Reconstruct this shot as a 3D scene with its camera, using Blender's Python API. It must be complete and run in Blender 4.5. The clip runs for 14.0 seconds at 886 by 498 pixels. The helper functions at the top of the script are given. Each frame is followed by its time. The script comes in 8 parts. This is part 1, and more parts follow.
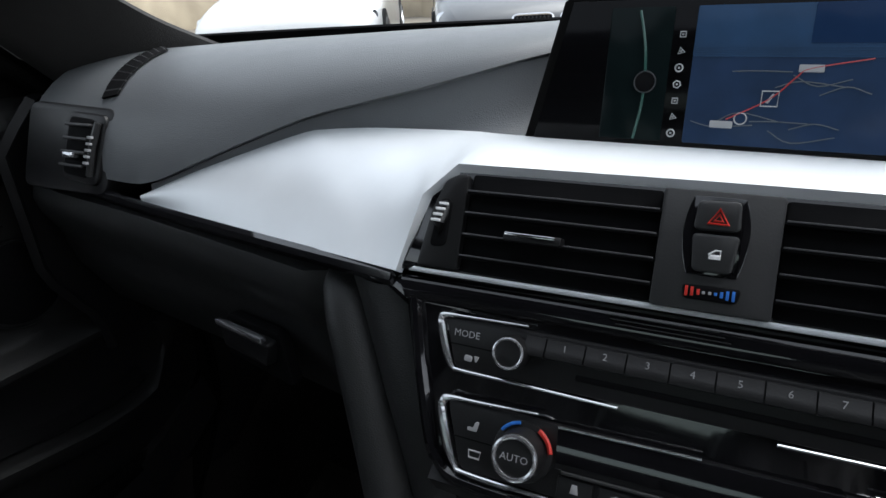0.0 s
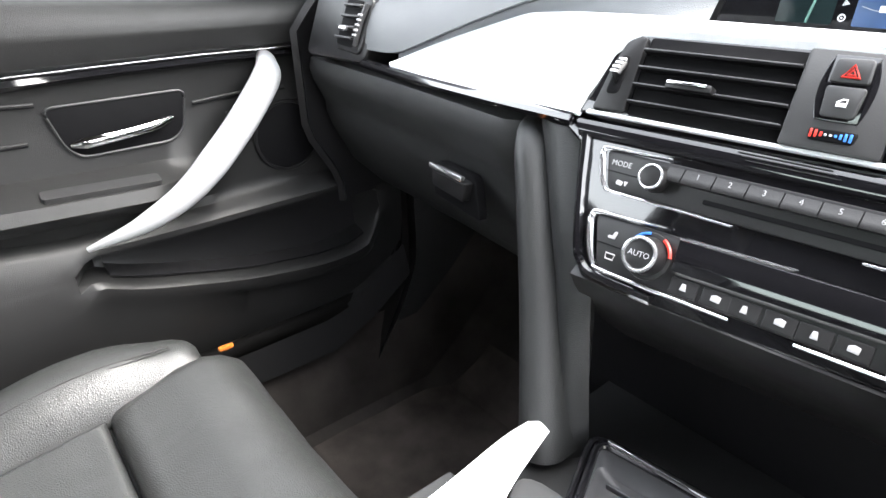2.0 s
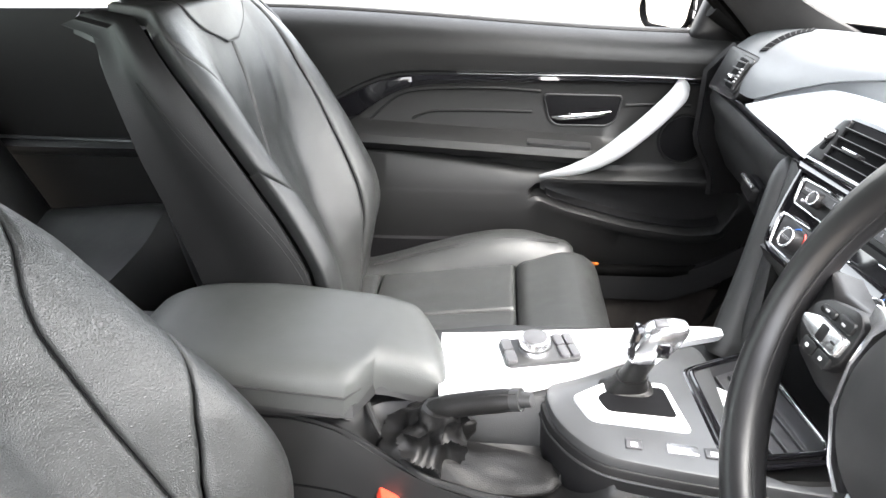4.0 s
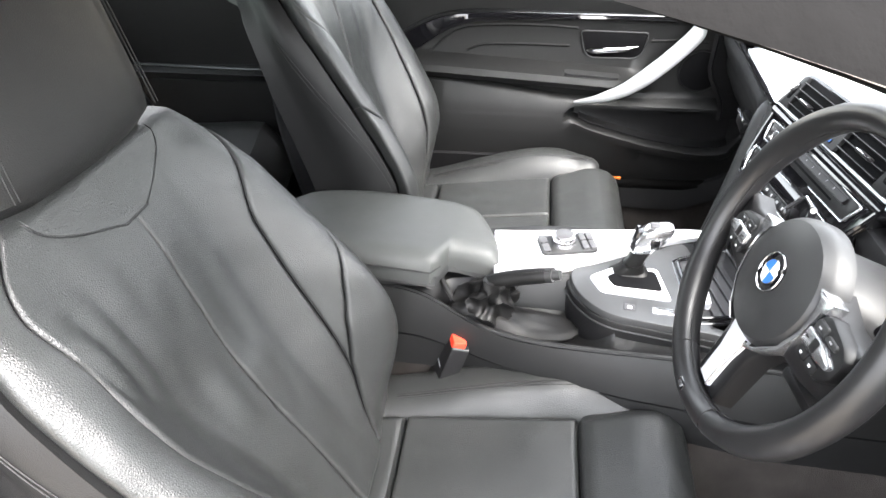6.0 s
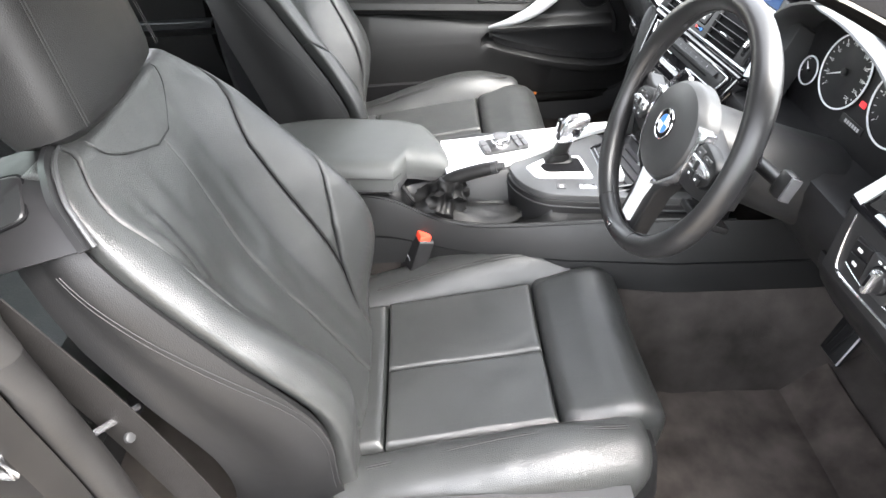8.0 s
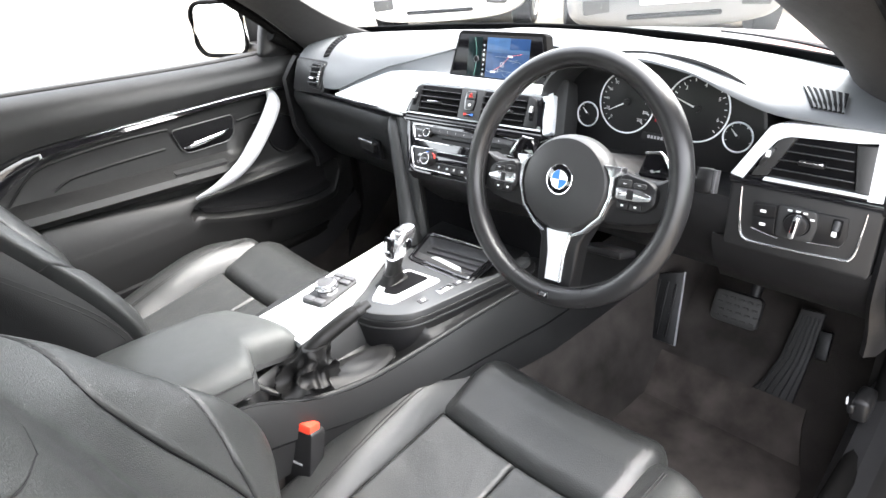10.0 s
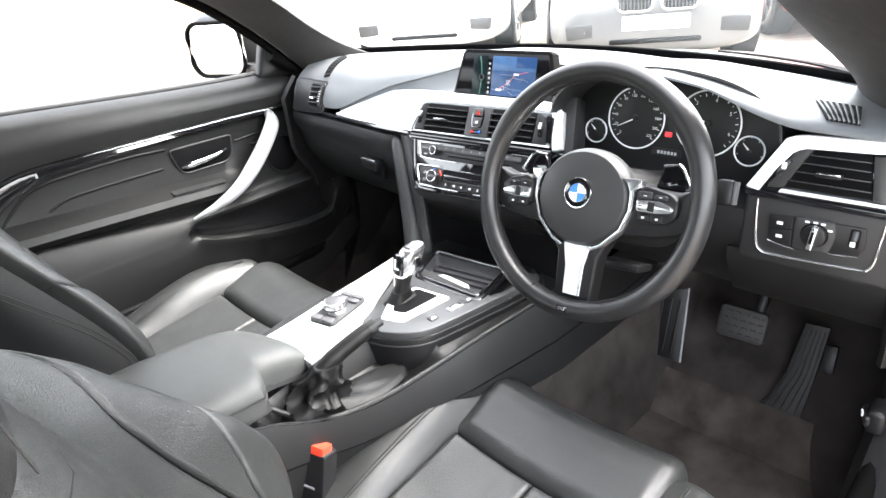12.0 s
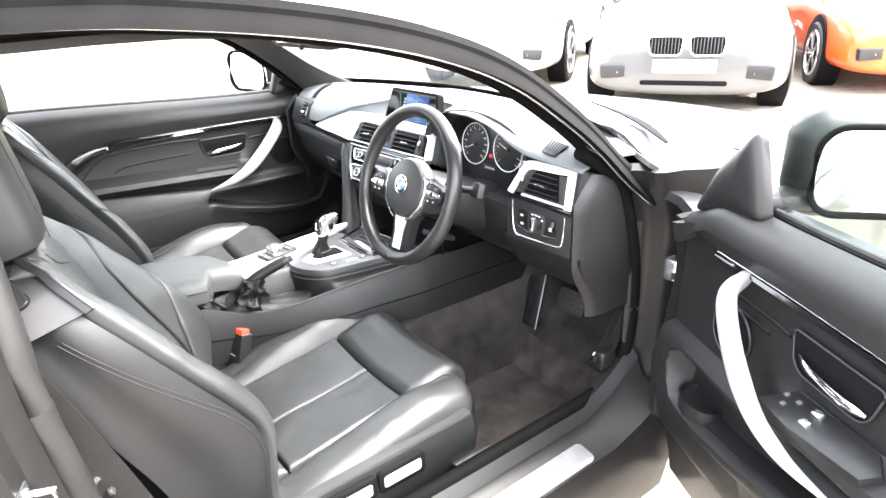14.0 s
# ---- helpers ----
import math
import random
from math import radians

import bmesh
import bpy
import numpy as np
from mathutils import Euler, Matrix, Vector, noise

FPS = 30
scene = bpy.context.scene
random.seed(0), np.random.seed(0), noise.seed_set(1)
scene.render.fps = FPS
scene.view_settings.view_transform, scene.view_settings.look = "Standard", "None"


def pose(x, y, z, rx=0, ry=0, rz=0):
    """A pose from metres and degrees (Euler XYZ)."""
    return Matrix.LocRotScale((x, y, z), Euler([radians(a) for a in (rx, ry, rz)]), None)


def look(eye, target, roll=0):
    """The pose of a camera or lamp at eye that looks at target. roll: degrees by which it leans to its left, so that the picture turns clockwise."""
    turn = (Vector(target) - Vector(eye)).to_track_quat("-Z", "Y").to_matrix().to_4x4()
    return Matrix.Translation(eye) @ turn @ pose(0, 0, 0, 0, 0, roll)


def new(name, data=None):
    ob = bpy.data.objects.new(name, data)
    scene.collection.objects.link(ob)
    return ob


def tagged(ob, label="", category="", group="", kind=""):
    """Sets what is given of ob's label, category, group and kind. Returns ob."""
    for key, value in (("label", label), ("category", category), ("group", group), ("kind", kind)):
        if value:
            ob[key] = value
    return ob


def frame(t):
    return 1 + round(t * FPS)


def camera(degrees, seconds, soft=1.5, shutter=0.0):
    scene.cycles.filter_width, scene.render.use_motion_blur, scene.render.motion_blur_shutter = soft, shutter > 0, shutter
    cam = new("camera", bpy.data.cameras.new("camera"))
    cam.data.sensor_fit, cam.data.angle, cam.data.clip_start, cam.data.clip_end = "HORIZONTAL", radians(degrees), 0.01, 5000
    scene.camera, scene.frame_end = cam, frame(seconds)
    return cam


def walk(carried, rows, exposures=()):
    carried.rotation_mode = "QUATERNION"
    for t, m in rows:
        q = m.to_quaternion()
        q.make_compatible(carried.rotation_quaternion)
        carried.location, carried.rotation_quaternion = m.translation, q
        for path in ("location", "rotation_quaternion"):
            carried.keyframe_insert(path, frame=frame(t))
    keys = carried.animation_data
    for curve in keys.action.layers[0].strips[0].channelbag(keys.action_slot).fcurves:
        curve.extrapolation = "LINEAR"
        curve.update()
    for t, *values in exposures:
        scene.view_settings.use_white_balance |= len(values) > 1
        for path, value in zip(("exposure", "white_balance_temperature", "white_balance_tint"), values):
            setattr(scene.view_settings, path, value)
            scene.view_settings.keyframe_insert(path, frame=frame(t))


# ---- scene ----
cam = camera(70.8, 14.0)
PATH = [
    (0, (0.041, 0.102, 1.081), (-0.952, 1.638, 0.274), -3.6),
    (0.5, (0.036, 0.096, 1.087), (-0.985, 1.604, 0.26), -3.9),
    (1, (0.041, 0.091, 1.079), (-0.999, 1.601, 0.28), -3.2),
    (1.5, (0.071, 0.04, 1.061), (-1.116, 1.375, 0.162), -1.8),
    (2, (0.142, -0.001, 1.041), (-1.272, 1.096, 0.148), -1.6),
    (2.5, (0.281, -0.037, 1.02), (-1.424, 0.602, 0.192), -3.0),
    (3, (0.421, -0.059, 1.021), (-1.373, 0.361, 0.242), -2.0),
    (3.5, (0.576, -0.048, 1.097), (-1.239, 0.026, 0.26), -1.8),
    (4, (0.638, -0.018, 1.166), (-1.15, -0.177, 0.284), -0.3),
    (4.2, (0.659, -0.023, 1.178), (-1.11, -0.248, 0.272), 0.9),
    (6.3, (0.958, -0.046, 1.339), (-0.636, -0.237, 0.147), -0.7),
    (6.5, (0.996, -0.051, 1.347), (-0.58, -0.202, 0.125), -0.7),
    (7, (1.058, -0.069, 1.359), (-0.491, -0.153, 0.097), -1.1),
    (7.5, (1.094, -0.084, 1.363), (-0.441, -0.117, 0.081), -0.7),
    (8, (1.114, -0.105, 1.36), (-0.43, -0.088, 0.089), -2.8),
    (8.5, (1.094, -0.183, 1.351), (-0.514, 0.023, 0.181), -5.0),
    (9, (1.009, -0.311, 1.314), (-0.491, 0.395, 0.195), -6.6),
    (9.2, (0.968, -0.361, 1.305), (-0.422, 0.554, 0.196), -6.4),
    (11.3, (0.809, -0.482, 1.268), (-0.498, 0.746, 0.383), -6.5),
    (11.5, (0.81, -0.485, 1.268), (-0.502, 0.741, 0.387), -6.4),
    (12, (0.817, -0.487, 1.27), (-0.495, 0.74, 0.391), -5.9),
    (12.5, (0.828, -0.495, 1.27), (-0.49, 0.728, 0.395), -5.2),
    (13, (0.925, -0.484, 1.293), (-0.435, 0.687, 0.411), -6.3),
    (13.5, (1.252, -0.482, 1.324), (-0.185, 0.645, 0.508), -2.9),
    (14, (1.517, -0.51, 1.376), (0.033, 0.557, 0.564), -2.7),
]
EXPOSURES = [(0.0, 1.3, 6150, 11), (0.5, 1.5, 6150, 11), (1.0, 1.5, 6150, 11), (1.5, 2.0, 6250, 11), (2.0, 4.3, 6550, 13), (2.4, 5.8, 6550, 13), (2.8, 5.5, 6550, 13), (3.1, 4.8, 6550, 13), (3.5, 4.4, 6600, 13), (4.0, 4.2, 6600, 13),
             (6.3, 4.15, 6550, 13), (8.0, 4.2, 6550, 13), (9.2, 4.15, 6550, 13), (12.5, 4.2, 6550, 13), (13.5, 4.4, 6550, 13), (14.0, 4.55, 6550, 13)]
walk(cam, [(t, look(eye, target, roll)) for t, eye, target, roll in PATH], EXPOSURES)

# ---- world and light ----
SUN_AZ, SUN_EL = 38.0, 56.0
world = bpy.data.worlds.new("sky")
scene.world = world
world.use_nodes = True
wn = world.node_tree.nodes
sky = wn.new("ShaderNodeTexSky")
sky.sky_type = "NISHITA"
sky.sun_disc = False
sky.sun_elevation = radians(SUN_EL)
sky.sun_rotation = radians(SUN_AZ)
sky.dust_density = 4.0
sky.air_density = 1.2
hsv = wn.new("ShaderNodeHueSaturation")
hsv.inputs["Saturation"].default_value = 0.25
world.node_tree.links.new(sky.outputs[0], hsv.inputs["Color"])
world.node_tree.links.new(hsv.outputs[0], wn["Background"].inputs[0])
wn["Background"].inputs[1].default_value = 0.15
sun = new("sun", bpy.data.lights.new("sun", "SUN"))
sun.data.energy = 0.42
sun.data.angle = radians(60)
sun.data.color = (1.0, 0.97, 0.93)
az, el = radians(SUN_AZ), radians(SUN_EL)
sun_from = Vector((math.sin(az) * math.cos(el), math.cos(az) * math.cos(el), math.sin(el)))
sun.matrix_world = look(sun_from * 30, (0, 0, 0))


# ---- materials ----
def mat(name, col, rough=0.5, metal=0.0, grain=0.0, scale=300.0, vary=0.12, vscale=6.0, spec=0.5, coat=0.0, emit=None, estr=0.0, cells=False, wear=0.0, crease=0.0):
    """A principled surface: colour varied at two scales, roughness wear and fine relief."""
    m = bpy.data.materials.new(name)
    m.use_nodes = True
    nt = m.node_tree
    n, l = nt.nodes, nt.links
    b = n["Principled BSDF"]
    b.inputs["Roughness"].default_value = rough
    b.inputs["Metallic"].default_value = metal
    b.inputs["Specular IOR Level"].default_value = spec
    b.inputs["Coat Weight"].default_value = coat
    b.inputs["Coat Roughness"].default_value = 0.06
    tc = n.new("ShaderNodeTexCoord")
    big = n.new("ShaderNodeTexNoise")
    big.inputs["Scale"].default_value = vscale
    big.inputs["Detail"].default_value = 6.0
    l.new(tc.outputs["Object"], big.inputs["Vector"])
    ramp = n.new("ShaderNodeMapRange")
    ramp.inputs["From Min"].default_value = 0.3
    ramp.inputs["From Max"].default_value = 0.7
    ramp.inputs["To Min"].default_value = 1.0 - vary
    ramp.inputs["To Max"].default_value = 1.0 + vary
    l.new(big.outputs["Fac"], ramp.inputs["Value"])
    mul = n.new("ShaderNodeVectorMath")
    mul.operation = "SCALE"
    mul.inputs[0].default_value = col
    l.new(ramp.outputs[0], mul.inputs["Scale"])
    l.new(mul.outputs[0], b.inputs["Base Color"])
    rr = n.new("ShaderNodeMapRange")
    rr.inputs["From Min"].default_value = 0.3
    rr.inputs["From Max"].default_value = 0.7
    rr.inputs["To Min"].default_value = max(0.02, rough - 0.03 - wear)
    rr.inputs["To Max"].default_value = min(1.0, rough + 0.03)
    fine = n.new("ShaderNodeTexNoise")
    fine.inputs["Scale"].default_value = vscale * 7.0
    fine.inputs["Detail"].default_value = 4.0
    l.new(tc.outputs["Object"], fine.inputs["Vector"])
    l.new(fine.outputs["Fac"], rr.inputs["Value"])
    l.new(rr.outputs[0], b.inputs["Roughness"])
    if grain > 0:
        if cells:
            tex = n.new("ShaderNodeTexVoronoi")
            tex.feature = "DISTANCE_TO_EDGE"
            tex.inputs["Scale"].default_value = scale
            out = tex.outputs["Distance"]
        else:
            tex = n.new("ShaderNodeTexNoise")
            tex.inputs["Scale"].default_value = scale
            tex.inputs["Detail"].default_value = 3.0
            out = tex.outputs["Fac"]
        l.new(tc.outputs["Object"], tex.inputs["Vector"])
        bump = n.new("ShaderNodeBump")
        bump.inputs["Strength"].default_value = grain
        bump.inputs["Distance"].default_value = 0.002
        l.new(out, bump.inputs["Height"])
        l.new(bump.outputs[0], b.inputs["Normal"])
        if crease > 0:
            warp = n.new("ShaderNodeTexNoise")
            warp.inputs["Scale"].default_value = 8.0
            warp.inputs["Detail"].default_value = 1.5
            warp.inputs["Roughness"].default_value = 0.45
            warp.inputs["Distortion"].default_value = 0.9
            l.new(tc.outputs["Object"], warp.inputs["Vector"])
            folds = n.new("ShaderNodeBump")
            folds.inputs["Strength"].default_value = crease
            folds.inputs["Distance"].default_value = 0.012
            l.new(warp.outputs["Fac"], folds.inputs["Height"])
            l.new(folds.outputs[0], bump.inputs["Normal"])
    if emit:
        b.inputs["Emission Color"].default_value = (*emit, 1)
        b.inputs["Emission Strength"].default_value = estr
    return m


def glass_mat(name, tint, gloss):
    m = bpy.data.materials.new(name)
    m.use_nodes = True
    nt = m.node_tree
    n, l = nt.nodes, nt.links
    n.remove(n["Principled BSDF"])
    tr = n.new("ShaderNodeBsdfTransparent")
    tr.inputs[0].default_value = (*tint, 1)
    gl = n.new("ShaderNodeBsdfGlossy")
    gl.inputs["Roughness"].default_value = 0.01
    mix = n.new("ShaderNodeMixShader")
    fr = n.new("ShaderNodeLayerWeight")
    fr.inputs["Blend"].default_value = gloss
    l.new(fr.outputs["Facing"], mix.inputs[0])
    l.new(tr.outputs[0], mix.inputs[1])
    l.new(gl.outputs[0], mix.inputs[2])
    l.new(mix.outputs[0], n["Material Output"].inputs[0])
    return m


LEATHER = mat("black_leather", (0.0240, 0.0253, 0.0248), 0.37, grain=0.40, scale=420, vary=0.14, vscale=3, cells=True, spec=0.60, wear=0.04, crease=0.34)
# seat leather darkened for the headrests, the roof's shade put into the colour
SHADED_LEATHER = mat("shaded_seat_leather", (0.0135, 0.0137, 0.0137), 0.50, grain=0.22, scale=420, vary=0.14, vscale=4, cells=True, spec=0.36)
VINYL = mat("seat_side_vinyl", (0.0090, 0.0091, 0.0093), 0.46, grain=0.22, scale=420, vary=0.16, vscale=4, cells=True, spec=0.32)
RIM_LEATHER = mat("smooth_rim_leather", (0.012, 0.012, 0.0125), 0.36, grain=0.04, scale=500, vary=0.12, vscale=9)
LEATHER_SOFT = mat("armrest_leather", (0.049, 0.0515, 0.050), 0.50, spec=0.35, grain=0.18, scale=500, vary=0.12, vscale=8, cells=True)
STITCH = mat("thread", (0.012, 0.012, 0.012), 0.8, vary=0.2, vscale=200)
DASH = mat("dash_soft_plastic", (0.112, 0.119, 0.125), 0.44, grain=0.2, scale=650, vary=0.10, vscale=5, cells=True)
PLASTIC = mat("black_plastic", (0.0085, 0.0085, 0.009), 0.42, grain=0.05, scale=900, vary=0.15, vscale=10, spec=0.36)
CONSOLE_DARK = mat("dark_panel_plastic", (0.0140, 0.0142, 0.0145), 0.46, grain=0.08, scale=800, vary=0.12, vscale=10, spec=0.35)
PLASTIC_GREY = mat("graphite_plastic", (0.024, 0.0245, 0.025), 0.42, grain=0.05, scale=900, vary=0.12, vscale=10, spec=0.42)
SATIN_GREY = mat("satin_grey_console", (0.055, 0.0565, 0.058), 0.36, metal=0.3, vary=0.08, vscale=12)
DOORSKIN = mat("door_skin", (0.0108, 0.0110, 0.0110), 0.46, spec=0.34, grain=0.2, scale=550, vary=0.12, vscale=6, cells=True)
GLOSS = mat("piano_black", (0.006, 0.006, 0.007), 0.06, vary=0.1, vscale=20, coat=0.6)
# near-black; flat plates for cavities, recesses and the niche carry their shade in it
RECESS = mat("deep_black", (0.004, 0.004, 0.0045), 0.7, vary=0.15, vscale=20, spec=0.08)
ALU = mat("brushed_aluminium", (0.76, 0.79, 0.81), 0.42, metal=0.35, grain=0.04, scale=900, vary=0.05, vscale=12)
HANDLE = mat("satin_handle_paint", (0.50, 0.515, 0.53), 0.40, metal=0.45, vary=0.06, vscale=10)
SATIN = mat("satin_chrome", (0.72, 0.73, 0.75), 0.24, metal=0.95, vary=0.05, vscale=30)
CHROME = mat("chrome", (0.82, 0.82, 0.84), 0.08, metal=1.0, vary=0.03, vscale=30)
BUTTON = mat("grey_button", (0.055, 0.055, 0.058), 0.38, vary=0.08, vscale=40)
MARK = mat("white_print", (0.75, 0.76, 0.76), 0.5, vary=0.05, vscale=40)
MARK_DIM = mat("grey_print", (0.35, 0.35, 0.36), 0.5, vary=0.05, vscale=40)
RED = mat("red_print", (0.55, 0.03, 0.02), 0.4, vary=0.05, vscale=40)
BLUE = mat("blue_print", (0.03, 0.16, 0.55), 0.4, vary=0.05, vscale=40)
RED_LAMP = mat("red_plastic", (0.75, 0.06, 0.03), 0.35, vary=0.06, vscale=50)
WARN = mat("warning_lamp", (0.5, 0.02, 0.02), 0.4, emit=(0.05, 0.003, 0.004), estr=1.0)
AMBER = mat("amber_reflector", (0.60, 0.17, 0.03), 0.3, vary=0.05, vscale=40)
CARPET = mat("charcoal_carpet", (0.047, 0.042, 0.039), 0.95, grain=0.9, scale=700, vary=0.40, vscale=10, spec=0.1)
MATPILE = mat("worn_mat_pile", (0.072, 0.062, 0.056), 0.95, grain=0.9, scale=800, vary=0.50, vscale=11, spec=0.1)
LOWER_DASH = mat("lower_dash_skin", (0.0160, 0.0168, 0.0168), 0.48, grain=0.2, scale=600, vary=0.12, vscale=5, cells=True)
SEAL = mat("matt_black_seal", (0.0032, 0.0031, 0.0030), 0.7, grain=0.15, scale=300, vary=0.2, vscale=20, spec=0.04)
# body paint darkened for the shade on hinge pillars, sills and door shuts
SHADED_PAINT = mat("shaded_body_paint", (0.0085, 0.0081, 0.0078), 0.40, vary=0.25, vscale=12, spec=0.24)
SEALROLL = mat("grey_seal_roll", (0.0125, 0.0121, 0.0117), 0.5, grain=0.12, scale=300, vary=0.2, vscale=15, spec=0.35)
RUBBER = mat("rubber", (0.019, 0.0185, 0.018), 0.62, grain=0.2, scale=300, vary=0.2, vscale=20)
PAINT = mat("grey_metallic_paint", (0.022, 0.022, 0.024), 0.30, metal=0.3, vary=0.06, vscale=4, coat=0.4)
SILVERPAINT = mat("silver_paint", (0.13, 0.132, 0.135), 0.34, metal=0.6, vary=0.04, vscale=3, coat=0.8)
WHITEPAINT = mat("white_paint", (0.80, 0.80, 0.80), 0.3, vary=0.03, vscale=3, coat=0.8)
ORANGEPAINT = mat("orange_paint", (0.72, 0.090, 0.012), 0.3, vary=0.05, vscale=3, coat=0.8)
BELT = mat("belt_webbing", (0.011, 0.0103, 0.0098), 0.8, grain=0.4, scale=500, vary=0.15, vscale=30, spec=0.15)
LINING = mat("anthracite_lining", (0.016, 0.016, 0.0165), 0.9, grain=0.3, scale=500, vary=0.1, vscale=10)
PILLAR = mat("pillar_fabric", (0.022, 0.0212, 0.0206), 0.85, grain=0.3, scale=600, vary=0.1, vscale=10)
TREAD = mat("brushed_sill_plate", (0.55, 0.56, 0.57), 0.35, metal=0.8, vary=0.1, vscale=30)
MIRROR = mat("mirror_glass", (0.90, 0.91, 0.92), 0.02, metal=1.0, vary=0.01, vscale=5)
GLASS = glass_mat("clear_glass", (0.93, 0.96, 0.94), 0.06)
GREENGLASS = glass_mat("green_tinted_glass", (0.70, 0.80, 0.74), 0.08)
NUBUCK = mat("handbrake_leather", (0.0065, 0.0065, 0.0065), 0.42, spec=0.25, grain=0.25, scale=400, vary=0.2, vscale=20, cells=True)
CARGLASS = mat("dark_car_glass", (0.02, 0.025, 0.03), 0.05, vary=0.1, vscale=3)
CONCRETE = mat("pale_concrete", (0.205, 0.182, 0.148), 0.85, grain=0.9, scale=45, vary=0.26, vscale=9.0)
STONEWALL = mat("buff_render", (0.45, 0.38, 0.28), 0.9, grain=0.5, scale=30, vary=0.2, vscale=1.5)


# ---- mesh helpers ----
def link(name, bm, material, parent=None, label="", smooth=True, recalc=True):
    me = bpy.data.meshes.new(name)
    if recalc:
        bmesh.ops.recalc_face_normals(bm, faces=bm.faces)
    if smooth:
        for f in bm.faces:
            f.smooth = True
    bm.to_mesh(me)
    bm.free()
    me.materials.append(material)
    if smooth:
        me.set_sharp_from_angle(angle=radians(38))
    ob = new(name, me)
    if parent is not None:
        ob.parent = parent
        top = parent
        ob.matrix_parent_inverse = REST[parent.name].inverted() if parent.name in REST else Matrix.Identity(4)
    if label:
        ob["label"] = label
    return ob


REST = {}


def thing(name, at, label, category, group="", kind=""):
    """An Empty at the base of a thing; its parts are given in world coordinates."""
    e = new(name)
    e.empty_display_size = 0.05
    e.location = at
    REST[e.name] = Matrix.Translation(at)
    return tagged(e, label, category, group, kind)


def part(name, bm, material, parent, label="", smooth=True):
    return link(name, bm, material, parent, label, smooth)


def V(*a):
    return Vector(a)


def lerp(a, b, t):
    return a + (b - a) * t


def smoothstep(a, b, x):
    t = min(max((x - a) / (b - a), 0.0), 1.0)
    return t * t * (3 - 2 * t)


def crom(pts, n=8, closed=False):
    """A smooth curve through the points."""
    pts = [Vector(p) for p in pts]
    out, k = [], len(pts)
    last = k if closed else k - 1
    for i in range(last):
        p0 = pts[(i - 1) % k] if closed or i > 0 else pts[0] * 2 - pts[1]
        p1, p2 = pts[i], pts[(i + 1) % k]
        p3 = pts[(i + 2) % k] if closed or i + 2 < k else pts[-1] * 2 - pts[-2]
        for j in range(n):
            t = j / n
            out.append(0.5 * (2 * p1 + (p2 - p0) * t + (2 * p0 - 5 * p1 + 4 * p2 - p3) * t * t + (3 * p1 - p0 - 3 * p2 + p3) * t ** 3))
    if not closed:
        out.append(pts[-1])
    return out


def interp(table, x):
    """Piecewise-linear table of (x, y) eased with a smooth curve."""
    if x <= table[0][0]:
        return table[0][1]
    for (a, p), (b, q) in zip(table, table[1:]):
        if x <= b:
            return lerp(p, q, (x - a) / (b - a))
    return table[-1][1]


def loft(rows, bm=None, around=False, ends=False, caps=False):
    """A skin over rows of points. around: each row is a ring; ends: the rows close on each other; caps: ring ends are closed."""
    bm = bm or bmesh.new()
    vs = [[bm.verts.new(p) for p in r] for r in rows]
    m = len(rows[0])
    for i in range(len(rows) if ends else len(rows) - 1):
        a, b = vs[i], vs[(i + 1) % len(rows)]
        for j in range(m if around else m - 1):
            k = (j + 1) % m
            bm.faces.new((a[j], a[k], b[k], b[j]))
    if caps:
        bm.faces.new(vs[0])
        bm.faces.new(list(reversed(vs[-1])))
    return bm


def slab(rows, thick, bm=None):
    """A skin given thickness: rows of points, pushed back by the vector function or length along the normal."""
    n, m = len(rows), len(rows[0])
    nor = []
    for i in range(n):
        r = []
        for j in range(m):
            du = rows[min(i + 1, n - 1)][j] - rows[max(i - 1, 0)][j]
            dv = rows[i][min(j + 1, m - 1)] - rows[i][max(j - 1, 0)]
            c = du.cross(dv)
            r.append(c.normalized() if c.length > 1e-12 else Vector((0, 0, 1)))
        nor.append(r)
    back = [[rows[i][j] - nor[i][j] * thick for j in range(m)] for i in range(n)]
    bm = bm or bmesh.new()
    f = [[bm.verts.new(p) for p in r] for r in rows]
    b = [[bm.verts.new(p) for p in r] for r in back]
    for i in range(n - 1):
        for j in range(m - 1):
            bm.faces.new((f[i][j], f[i][j + 1], f[i + 1][j + 1], f[i + 1][j]))
            bm.faces.new((b[i][j], b[i + 1][j], b[i + 1][j + 1], b[i][j + 1]))
    for i in range(n - 1):
        bm.faces.new((f[i][0], f[i + 1][0], b[i + 1][0], b[i][0]))
        bm.faces.new((f[i][-1], b[i][-1], b[i + 1][-1], f[i + 1][-1]))
    for j in range(m - 1):
        bm.faces.new((f[0][j], b[0][j], b[0][j + 1], f[0][j + 1]))
        bm.faces.new((f[-1][j], f[-1][j + 1], b[-1][j + 1], b[-1][j]))
    return bm


